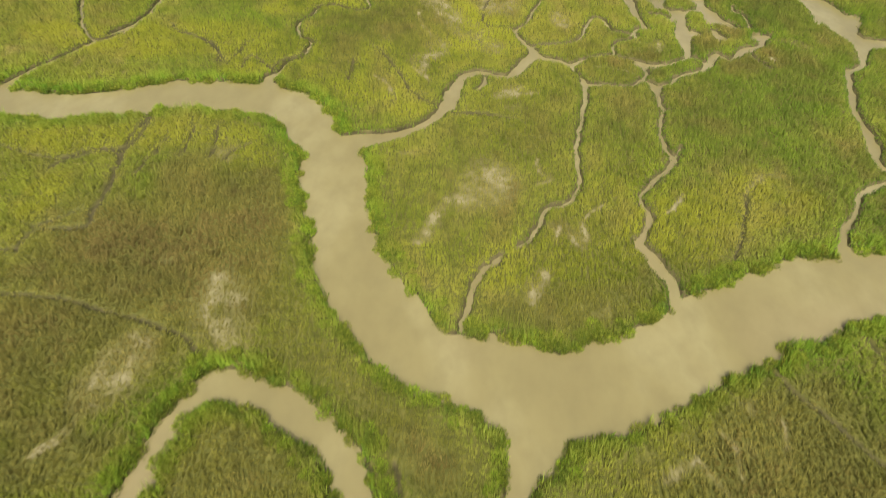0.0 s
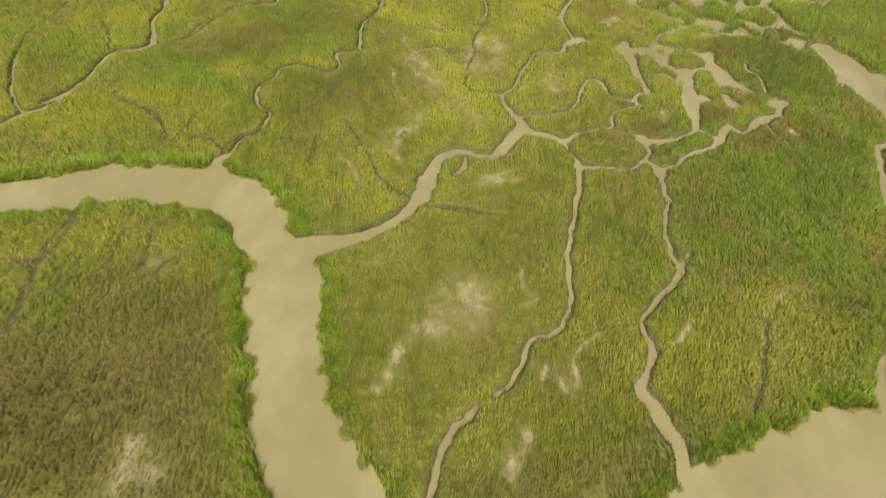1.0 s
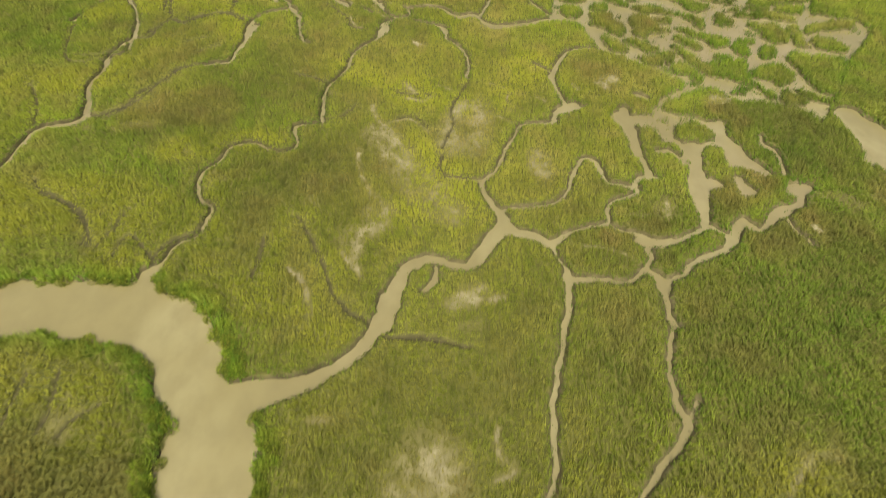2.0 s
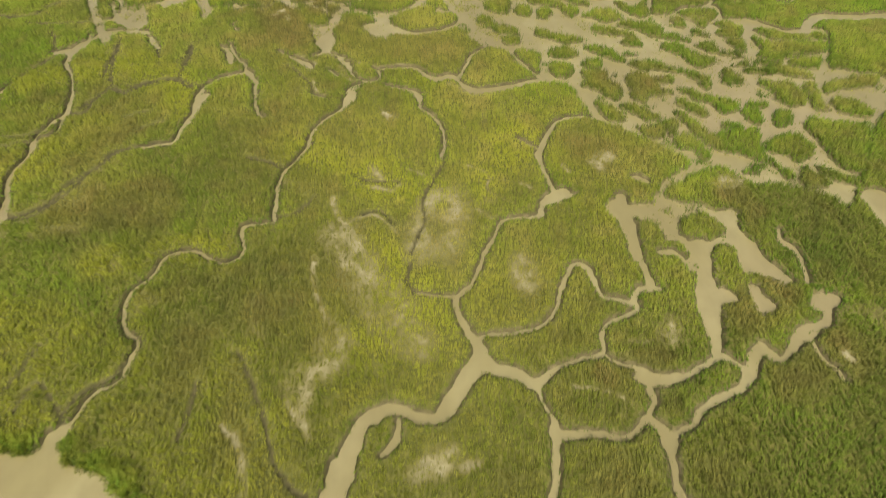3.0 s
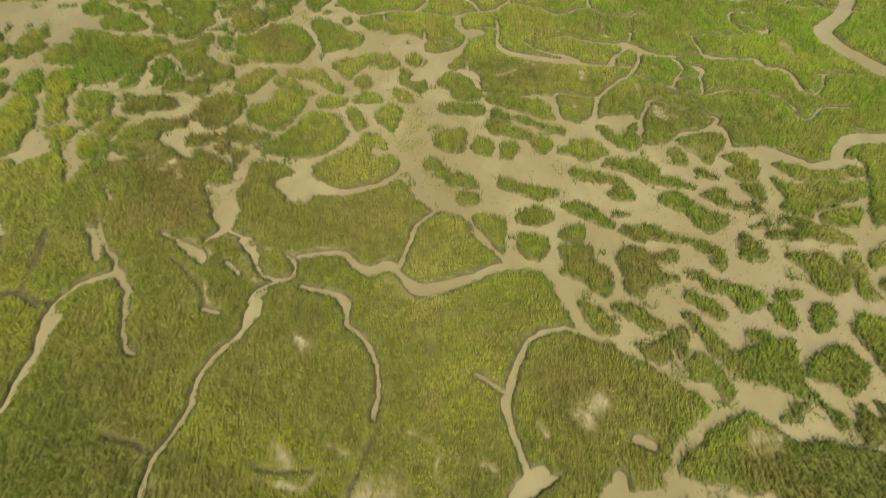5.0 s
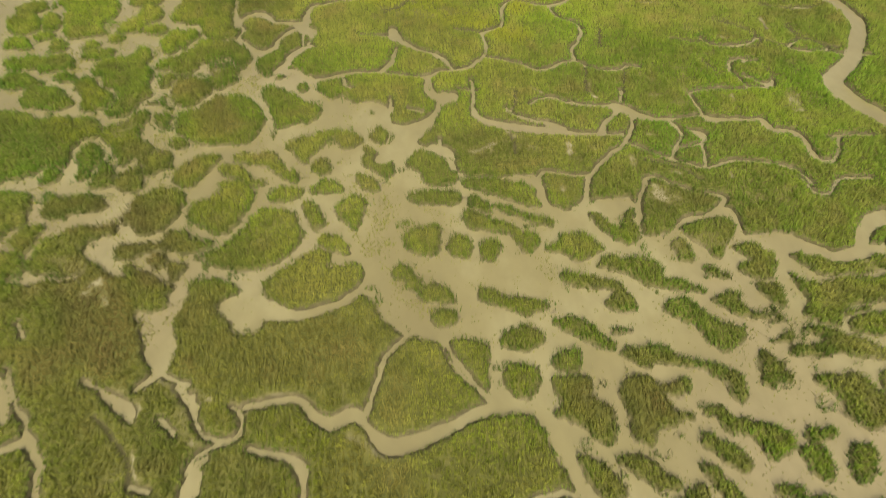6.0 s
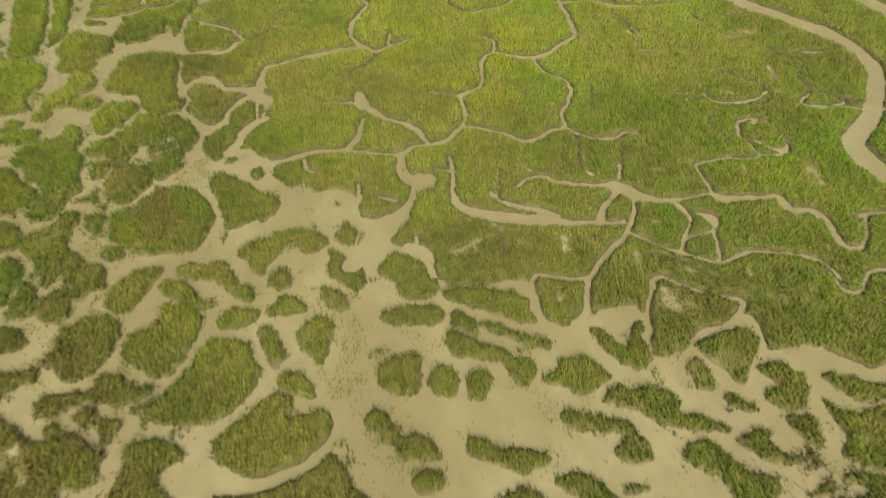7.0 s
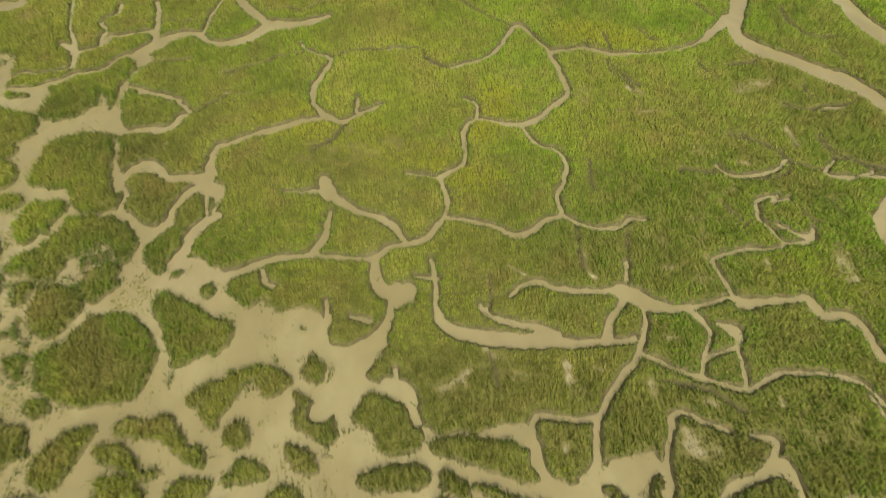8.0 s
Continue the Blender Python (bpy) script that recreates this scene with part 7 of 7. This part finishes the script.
# 1 where low shores run out softly, 0 where old creeks have cut steep banks
SOFT = 1 - np.clip((150 - PY) / 25, 0, 1) * np.clip((8 - PX) / 14, 0, 1) * np.clip(RIVER / 2 - 0.5, 0, 1)
TOP = 0.42 + 0.14 * np.exp(-np.clip(THREAD, 0, 9) / 1.1) + 0.10 * value_noise(PX, PY, 6, 41) + 0.06 * value_noise(PX, PY, 1.5, 42)
HEIGHT = np.where(LAND > 0, TOP * (1 - np.exp(-LAND / (0.14 + 0.05 * SOFT))), np.maximum(LAND * 1.1, -0.8))
SHOAL = np.clip(LAND * 0.16, -0.3, 0) + 0.055 * value_noise(PX, PY, 1.1, 43) + 0.03 * value_noise(PX, PY, 0.5, 44) - 0.01
HEIGHT = np.where(LAND > 0, HEIGHT, HEIGHT + FLAT * (SHOAL - HEIGHT))   # low mud lumps on the flat
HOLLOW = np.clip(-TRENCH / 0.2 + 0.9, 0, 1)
HEIGHT = np.where(LAND > 0, HEIGHT * (1 - 0.85 * HOLLOW) + 0.02 * HOLLOW, HEIGHT)
BARE = np.clip(BARE * (0.95 + 0.35 * value_noise(PX, PY, 1.8, 51) + 0.3 * value_noise(PX, PY, 0.7, 52)), 0, 1)
BARE = np.maximum(BARE, 0.55 * np.clip((value_noise(PX, PY, 7, 53) + 0.6 * value_noise(PX, PY, 1.6, 54)) * 2.2 - 1.9, 0, 1))


def labels_of(mask):
    """Numbers the pieces of land that hang together."""
    number = np.zeros(mask.shape, np.int32)
    todo, count = mask.copy(), 0
    for j, i in zip(*np.nonzero(mask)):
        if not todo[j, i]:
            continue
        count += 1
        todo[j, i] = False
        stack = [(j, i)]
        while stack:
            a, b = stack.pop()
            number[a, b] = count
            for c, d in ((a + 1, b), (a - 1, b), (a, b + 1), (a, b - 1)):
                if 0 <= c < NY and 0 <= d < NX and todo[c, d]:
                    todo[c, d] = False
                    stack.append((c, d))
    return number, count


PIECE, COUNT = labels_of((LAND > 0) & SEEN)
SIZE = np.bincount(PIECE.ravel(), minlength=COUNT + 1) * STEP * STEP
for _ in range(4):                                  # the foot of each bank belongs to its piece
    grown = PIECE.copy()
    for axis in (0, 1):
        for way in (-1, 1):
            grown = np.where(grown == 0, np.roll(PIECE, way, axis), grown)
    PIECE = grown


def mesh_from(name, verts, faces, corners, material, attributes=()):
    """A mesh from arrays; attributes: (name, domain, values)."""
    me = bpy.data.meshes.new(name)
    me.vertices.add(len(verts))
    me.vertices.foreach_set("co", np.asarray(verts, np.float32).ravel())
    me.loops.add(len(faces) * corners)
    me.loops.foreach_set("vertex_index", np.asarray(faces, np.int32).ravel())
    me.polygons.add(len(faces))
    me.polygons.foreach_set("loop_start", np.arange(0, len(faces) * corners, corners, dtype=np.int32))
    for key, domain, values in attributes:
        me.attributes.new(key, "FLOAT", domain).data.foreach_set("value", np.asarray(values, np.float32))
    me.materials.append(material)
    me.update(calc_edges=True)
    return me


def look_up(field, x, y):
    i = np.clip(((x - X0) / STEP + 0.5).astype(int), 0, NX - 1)
    j = np.clip(((y - Y0) / STEP + 0.5).astype(int), 0, NY - 1)
    return field[j, i]


# ---- ground and water ----
def graded(low, high, step, reach):
    out, d = [], step
    at = 0.0
    while at < reach:
        d *= 1.35
        at += d
        out.append(at)
    return np.concatenate([[low - o for o in out[::-1]], np.arange(low, high + step, step), [high + step + o for o in out]])


def build_ground():
    ax, ay = graded(-150, 200, 3.0, 3400), graded(-60, 340, 3.0, 3400)
    x, y = np.meshgrid(ax, ay)
    ridge = np.abs(value_noise(x, y, 46, 61)) * 46 - 1.6 + 2.0 * value_noise(x, y, 11, 62)
    wind = 9 * np.sin(x / 31)
    arms = np.minimum(np.where(x < -72, np.abs(y - 78.5 - wind - 9 * math.sin(72 / 31)) - 4.5, 50), np.where(x > 46, np.abs(y - 38 - 0.25 * (x - 46)) - 5.5, 50))
    arms = np.minimum(arms, np.where(y < 14, np.abs(x - 7 - 0.15 * (14 - y)) - 2.5, 50))
    z = np.clip(np.minimum(ridge, arms) * 0.3, -0.9, 0.5 + 0.12 * value_noise(x, y, 9, 63))
    core = inside_foot(x, y, 0.035)
    z = np.where(core, -1.0, z)
    n = len(ax)
    k = (np.arange(len(ay) - 1)[:, None] * n + np.arange(n - 1)[None, :]).ravel()
    faces = np.stack([k, k + 1, k + n + 1, k + n], 1)
    verts = np.stack([x, y, z], -1).reshape(-1, 3)
    ob = new("ground", mesh_from("ground", verts, faces, 4, FAR, [("bed", "POINT", np.clip(1 - (z.ravel() + 0.1) / 0.25, 0, 1))]))
    tagged(ob, "flat green coastal marsh with a muddy bed", "ground", kind="structure")


def build_water():
    verts = [(-3400, -3400, 0), (3700, -3400, 0), (3700, 3700, 0), (-3400, 3700, 0)]
    ob = new("water", mesh_from("water", verts, [(0, 1, 2, 3)], 4, WATER))
    tagged(ob, "opaque tan silty tidal water in river and creeks", "water", kind="structure")


build_ground()
build_water()

# ---- grass: loose blades, sown over the grid ----
RNG = np.random.RandomState(5)


def sow(density):
    """Places of blades, by a density per square metre given on the grid."""
    keep = RNG.poisson(density * STEP * STEP)
    j, i = np.nonzero(keep)
    times = keep[j, i]
    i, j = np.repeat(i, times), np.repeat(j, times)
    return GX[i] + RNG.uniform(-0.5, 0.5, len(i)) * STEP, GY[j] + RNG.uniform(-0.5, 0.5, len(j)) * STEP


TUFT = 0.62                                             # metres from tussock to tussock
CHANCE = np.random.RandomState(8).uniform(0, 1, (4, 512, 512))


def tufts(x, y):
    """For each blade: the middle of its tussock and two numbers from 0 to 1 that the tussock's blades share."""
    u, v = x + 0.45 * value_noise(x, y, 0.9, 98), y + 0.45 * value_noise(x, y, 0.9, 99)
    i, j = np.floor(u / TUFT).astype(int), np.floor(v / TUFT).astype(int)
    a, b = i % 512, j % 512
    return (i - 0.1 + 1.2 * CHANCE[0, b, a]) * TUFT, (j - 0.1 + 1.2 * CHANCE[1, b, a]) * TUFT, CHANCE[2, b, a], CHANCE[3, b, a]


def blades(x, y, z, tall, wide):
    """One tapering triangle a blade; the blades of a tussock crowd together and spread outwards."""
    n = len(x)
    mx, my, _, _ = tufts(x, y)
    off_x, off_y = np.clip(x - mx, -0.5, 0.5), np.clip(y - my, -0.5, 0.5)
    x, y = x - 0.38 * off_x, y - 0.38 * off_y
    turn, lean = RNG.uniform(0, math.pi, n), RNG.normal(0, 0.12, n) * tall
    drift = 1.4 * value_noise(x, y, 5, 71) + 2.4
    side = np.stack([np.cos(turn), np.sin(turn), np.zeros(n)], 1) * (0.5 * wide)[:, None]
    foot = np.stack([x, y, z - 0.05], 1)
    tip = foot + np.stack([np.cos(drift) * tall * 0.12 + 0.28 * off_x + RNG.normal(0, 0.12, n) * tall, np.sin(drift) * tall * 0.12 + 0.28 * off_y + lean, tall + 0.05], 1)
    return np.stack([foot - side, foot + side, tip], 1).reshape(-1, 3)


FRINGE = 0.25 + 0.08 * SOFT + 0.38 * FLAT   # soft edges on the flat, firm banks elsewhere
DENS = 47.0 * np.clip(1.0 + 0.35 * value_noise(PX, PY, 1.1, 97), 0.3, 2.0) * np.clip(LAND / FRINGE + 0.40, 0, 1) * (LAND > -0.4)
DENS = DENS * (1 - 0.85 * BARE) * np.clip((TRENCH + 0.04) / 0.2, 0.04, 1) * SEEN
bx, by = sow(DENS)
land, river, bared = look_up(LAND, bx, by), look_up(RIVER, bx, by), look_up(BARE, bx, by)
b_olive, b_yellow, b_brown = look_up(OLIVE, bx, by), look_up(YELLOW, bx, by), look_up(BROWN, bx, by)
edge = np.exp(-np.clip(land, 0, 9) / 0.7)
bank = np.clip(1.25 - river / 2.4, 0, 1)                # the tall fringe along the river
drain = np.exp(-(value_noise(bx, by, 9, 91) / 0.05) ** 2) + np.exp(-(value_noise(bx, by, 4.5, 92) / 0.06) ** 2)
_, _, t_tall, t_hue = tufts(bx, by)
soft_flat = look_up(FLAT, bx, by)
# along the river this lump noise sets hue too: shade painted into gaps
tall = (0.40 + 0.38 * t_tall + 0.12 * value_noise(bx, by, 3.5, 72) + 0.16 * soft_flat) * np.clip(0.45 + 0.4 * look_up(np.minimum(THREAD, TRENCH), bx, by), 0.45, 1) * (1 + 0.55 * bank * value_noise(bx, by, 1.25, 96)) * RNG.uniform(0.65, 1.25, len(bx)) * (1 + 0.35 * edge + 0.5 * bank) * (1 - 0.4 * bared)
wide = RNG.uniform(0.06, 0.15, len(bx))
shade_of_green = 0.58 + 0.17 * value_noise(bx, by, 17, 73) + 0.11 * value_noise(bx, by, 5, 74) + 0.05 * value_noise(bx, by, 1.3, 75) + 0.12 * np.clip((by - 195) / 30, 0, 1) * np.clip((bx - 25) / 25, 0, 1)
# hue drops towards the land's edge, painting the shaded rim of blades
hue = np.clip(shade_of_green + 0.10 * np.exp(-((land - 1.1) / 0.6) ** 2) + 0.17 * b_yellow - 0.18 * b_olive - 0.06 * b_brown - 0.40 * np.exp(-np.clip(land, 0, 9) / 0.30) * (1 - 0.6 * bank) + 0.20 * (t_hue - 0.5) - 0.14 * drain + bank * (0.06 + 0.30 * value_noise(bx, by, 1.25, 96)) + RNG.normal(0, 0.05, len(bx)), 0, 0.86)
dry = np.clip(0.24 + 0.24 * value_noise(bx, by, 11, 76) + 0.07 * value_noise(bx, by, 2.2, 77) + 0.33 * b_brown + 0.10 * b_olive + 0.35 * bared + 0.35 * soft_flat * np.clip(value_noise(bx, by, 2.4, 79) + 0.1, 0, 1) - 0.3 * b_yellow - 0.2 * edge + RNG.normal(0, 0.05, len(bx)), 0, 1)
lush = np.clip(0.10 + 0.22 * value_noise(bx, by, 14, 78) + 0.25 * edge + 0.6 * bank + np.clip((bx - 25) / 65, 0, 0.5) + np.clip((-bx - 15) / 80, 0, 0.25) + 0.2 * np.clip((by - 150) / 40, 0, 1) + 0.5 * np.clip((bx + 0.35 * (by - 200) - 85) / 20, 0, 1) - 0.6 * b_yellow - 0.4 * b_brown, 0, 1)
BLADE = blades(bx, by, np.maximum(look_up(HEIGHT, bx, by), -0.05), tall, wide).reshape(-1, 3, 3)
OWNER = look_up(PIECE, bx, by)


def grass_mesh(mine):
    v = BLADE[mine].reshape(-1, 3)
    f = np.arange(len(v)).reshape(-1, 3)
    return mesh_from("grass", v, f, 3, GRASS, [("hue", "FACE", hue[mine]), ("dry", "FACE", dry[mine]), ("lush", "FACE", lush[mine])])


# ---- the pieces of marsh, each with its turf and its grass ----
CELL = PIECE[:-1, :-1]
ALIVE = SEEN[:-1, :-1] & (np.maximum.reduce([LAND[:-1, :-1], LAND[1:, :-1], LAND[:-1, 1:], LAND[1:, 1:]]) > -0.75) & (CELL > 0)
ORDER_F = np.argsort(CELL[ALIVE], kind="stable")
FJ, FI = (a[ORDER_F] for a in np.nonzero(ALIVE))
FACE_OWNER = CELL[FJ, FI]
ORDER_B = np.argsort(OWNER, kind="stable")
SORTED_B = OWNER[ORDER_B]
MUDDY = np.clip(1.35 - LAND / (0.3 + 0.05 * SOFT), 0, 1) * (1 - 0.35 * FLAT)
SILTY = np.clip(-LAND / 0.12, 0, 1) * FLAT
# where bank mud is darkest, with the shadow line painted in
MUD_SHADE = np.maximum(1 - SOFT, np.clip(1.6 - RIVER / 1.2, 0, 1))


def label_for(piece, cells):
    j, i = cells
    dryness, gold = BROWN[j, i].mean() + BARE[j, i].mean(), YELLOW[j, i].mean()
    look_word = "brownish olive" if dryness > 0.35 else "yellow-green" if gold > 0.3 else "green"
    if SIZE[piece] > 400:
        return "broad %s marsh meadow with muddy creek banks" % look_word, "marsh meadow", "marsh_meadow", "meadows between the creeks"
    if SIZE[piece] > 60:
        return "%s grassy marsh island ringed by muddy water" % look_word, "marsh island", "marsh_island", "grassy islands in the tidal flat"
    if SIZE[piece] > 8:
        return "small %s grassy islet in shallow silty water" % look_word, "marsh island", "marsh_island", "grassy islands in the tidal flat"
    return "tiny %s tussock of cordgrass in silty water" % look_word, "tussock", "tussock", "tussocks in the shallows"


def turf_mesh(name, quad):
    used, faces = np.unique(quad, return_inverse=True)
    vj, vi = used // NX, used % NX
    verts = np.stack([GX[vi], GY[vj], HEIGHT[vj, vi]], 1)
    me = mesh_from(name, verts, faces.reshape(-1, 4), 4, TURF, [("bare", "POINT", BARE[vj, vi]), ("mud", "POINT", MUDDY[vj, vi]), ("wet_shade", "POINT", HOLLOW[vj, vi]), ("silt", "POINT", SILTY[vj, vi]), ("mud_shade", "POINT", MUD_SHADE[vj, vi])])
    me.polygons.foreach_set("use_smooth", np.ones(len(me.polygons), bool))
    return me


RIM = np.minimum.reduce([LAND[:-1, :-1], LAND[1:, :-1], LAND[:-1, 1:], LAND[1:, 1:]]) < 0.15
LOOSE_B = []
for piece in range(1, COUNT + 1):
    fa, fb = np.searchsorted(FACE_OWNER, (piece, piece + 1))
    ba, bb = np.searchsorted(SORTED_B, (piece, piece + 1))
    if SIZE[piece] < 1.6 or fb - fa < 6:
        LOOSE_B.append(ORDER_B[ba:bb])
        continue
    j, i = FJ[fa:fb], FI[fa:fb]
    quad = np.stack([j * NX + i, j * NX + i + 1, (j + 1) * NX + i + 1, (j + 1) * NX + i], 1)
    label, category, name, group = label_for(piece, (j, i))
    rim = RIM[j, i]
    if SIZE[piece] < 12 or rim.all() or not rim.any():
        rim[:] = False
    turf = tagged(new(name, turf_mesh(name, quad[~rim])), label, category, group)
    if rim.any():
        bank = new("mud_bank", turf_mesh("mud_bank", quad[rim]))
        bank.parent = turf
        tagged(bank, "bare damp brown mud rim at the waterline, darkened for bank shade")
    if bb > ba:
        grass = new("grass", grass_mesh(ORDER_B[ba:bb]))
        grass.parent = turf
        tagged(grass, "dense upright cordgrass blades", kind="stuff")

# flooded grass standing in the water, too thin to count
SHALLOW = 18.0 * SPARSE * np.clip(value_noise(PX, PY, 1.4, 82) * 2.5 + 0.4, 0, 1.4) + np.where((LAND < -0.1) & (THREAD > 0.6) & (RIVER > 3), 8.0, 0) * np.exp(np.minimum(LAND, 0) / 0.5) * np.clip(value_noise(PX, PY, 1.2, 81) * 2 + 0.5, 0, 1)
sx, sy = sow(SHALLOW * SEEN)
n_loose = len(sx)
s_tall, s_wide = RNG.uniform(0.25, 0.6, n_loose), RNG.uniform(0.07, 0.15, n_loose)
loose = np.concatenate(LOOSE_B + [np.zeros(0, int)]).astype(int)
v = np.concatenate([blades(sx, sy, np.zeros(n_loose), s_tall, s_wide), BLADE[loose].reshape(-1, 3)])
f = np.arange(len(v)).reshape(-1, 3)
flooded = new("flooded_grass", mesh_from("flooded_grass", v, f, 3, GRASS, [
    ("hue", "FACE", np.concatenate([RNG.uniform(0.35, 0.7, n_loose), hue[loose]])),
    ("dry", "FACE", np.concatenate([RNG.uniform(0.1, 0.45, n_loose), dry[loose]])),
    ("lush", "FACE", np.concatenate([np.zeros(n_loose), lush[loose]]))]))
tagged(flooded, "thin olive grass standing in shallow silty water", "grass", kind="stuff")


# ---- tall clumps along the river bank ----
def clump_mesh(seed):
    rng = np.random.RandomState(seed)
    n = 210
    r, a = 0.75 * np.sqrt(rng.uniform(0, 1, n)), rng.uniform(0, 2 * math.pi, n)
    foot = np.stack([r * np.cos(a) * 1.2, r * np.sin(a), np.full(n, -0.1)], 1)
    h = (1.15 - 0.55 * (r / 0.75) ** 2) * rng.uniform(0.55, 1.15, n)
    out = np.stack([np.cos(a), np.sin(a), np.zeros(n)], 1) * (0.05 + 0.30 * r)[:, None]
    tip = foot + out + np.stack([rng.normal(0, 0.12, n), rng.normal(0, 0.12, n), h], 1)
    turn = rng.uniform(0, math.pi, n)
    side = np.stack([np.cos(turn), np.sin(turn), np.zeros(n)], 1) * rng.uniform(0.035, 0.08, n)[:, None]
    v = np.stack([foot - side, foot + side, tip], 1).reshape(-1, 3)
    return mesh_from("grass_clump", v, np.arange(3 * n).reshape(-1, 3), 3, CLUMP)


CLUMPS = [clump_mesh(100 + k) for k in range(7)]


def build_thicket():
    """The dense low growth between the clumps, a band along the river's edge, past counting."""
    rng = np.random.RandomState(17)
    reach = 0.9 + 0.7 * value_noise(PX, PY, 3.0, 84)
    spots = np.argwhere(SEEN & (RIVER > -0.2) & (RIVER < reach) & (LAND > -0.2) & (THREAD > 0.5) & (PY < 92) & (value_noise(PX, PY, 1.3, 85) > -0.1))
    spots = spots[rng.permutation(len(spots))[:1700]]
    shapes = [np.array([v.co for v in me.vertices]).reshape(-1, 3, 3)[::3].reshape(-1, 3) for me in CLUMPS]
    out, tone = [], []
    for j, i in spots:
        shape, a, size = shapes[rng.randint(7)], rng.uniform(0, 2 * math.pi), rng.uniform(0.4, 0.9)
        turn = np.array([[math.cos(a), math.sin(a), 0], [-math.sin(a), math.cos(a), 0], [0, 0, 1]]) * size
        out.append(shape @ turn + (GX[i], GY[j], max(HEIGHT[j, i], -0.02)))
        tone.append(np.full(len(shape) // 3, rng.uniform(0, 1)))
    v = np.concatenate(out)
    me = mesh_from("bank_thicket", v, np.arange(len(v)).reshape(-1, 3), 3, THICKET, [("tone", "FACE", np.concatenate(tone))])
    tagged(new("bank_thicket", me), "dense green grass thicket along the muddy river bank, darkened as shaded gaps", "grass", kind="stuff")


build_thicket()
near = np.argwhere(SEEN & (np.abs(RIVER) < 1.5) & (THREAD > 0.6) & (LAND > -0.4) & (LAND < 1.6) & (PY < 90))
near = near[np.random.RandomState(3).permutation(len(near))]
stood = []
for j, i in near:
    x, y = GX[i], GY[j]
    if len(stood) >= 290:
        break
    if any((x - a) ** 2 + (y - b) ** 2 < 1.3 for a, b in stood):
        continue
    stood.append((x, y))
    rng = random.Random(len(stood))
    clump = new("grass_clump", CLUMPS[rng.randrange(7)])
    size = rng.uniform(0.65, 1.25)
    clump.matrix_world = pose(x, y, max(HEIGHT[j, i], -0.02), 0, 0, rng.uniform(0, 360)) @ Matrix.Diagonal((size, size, size * rng.uniform(0.85, 1.15), 1))
    tagged(clump, "tall bright green cordgrass clump on the river bank", "grass clump", "clumps along the river bank")
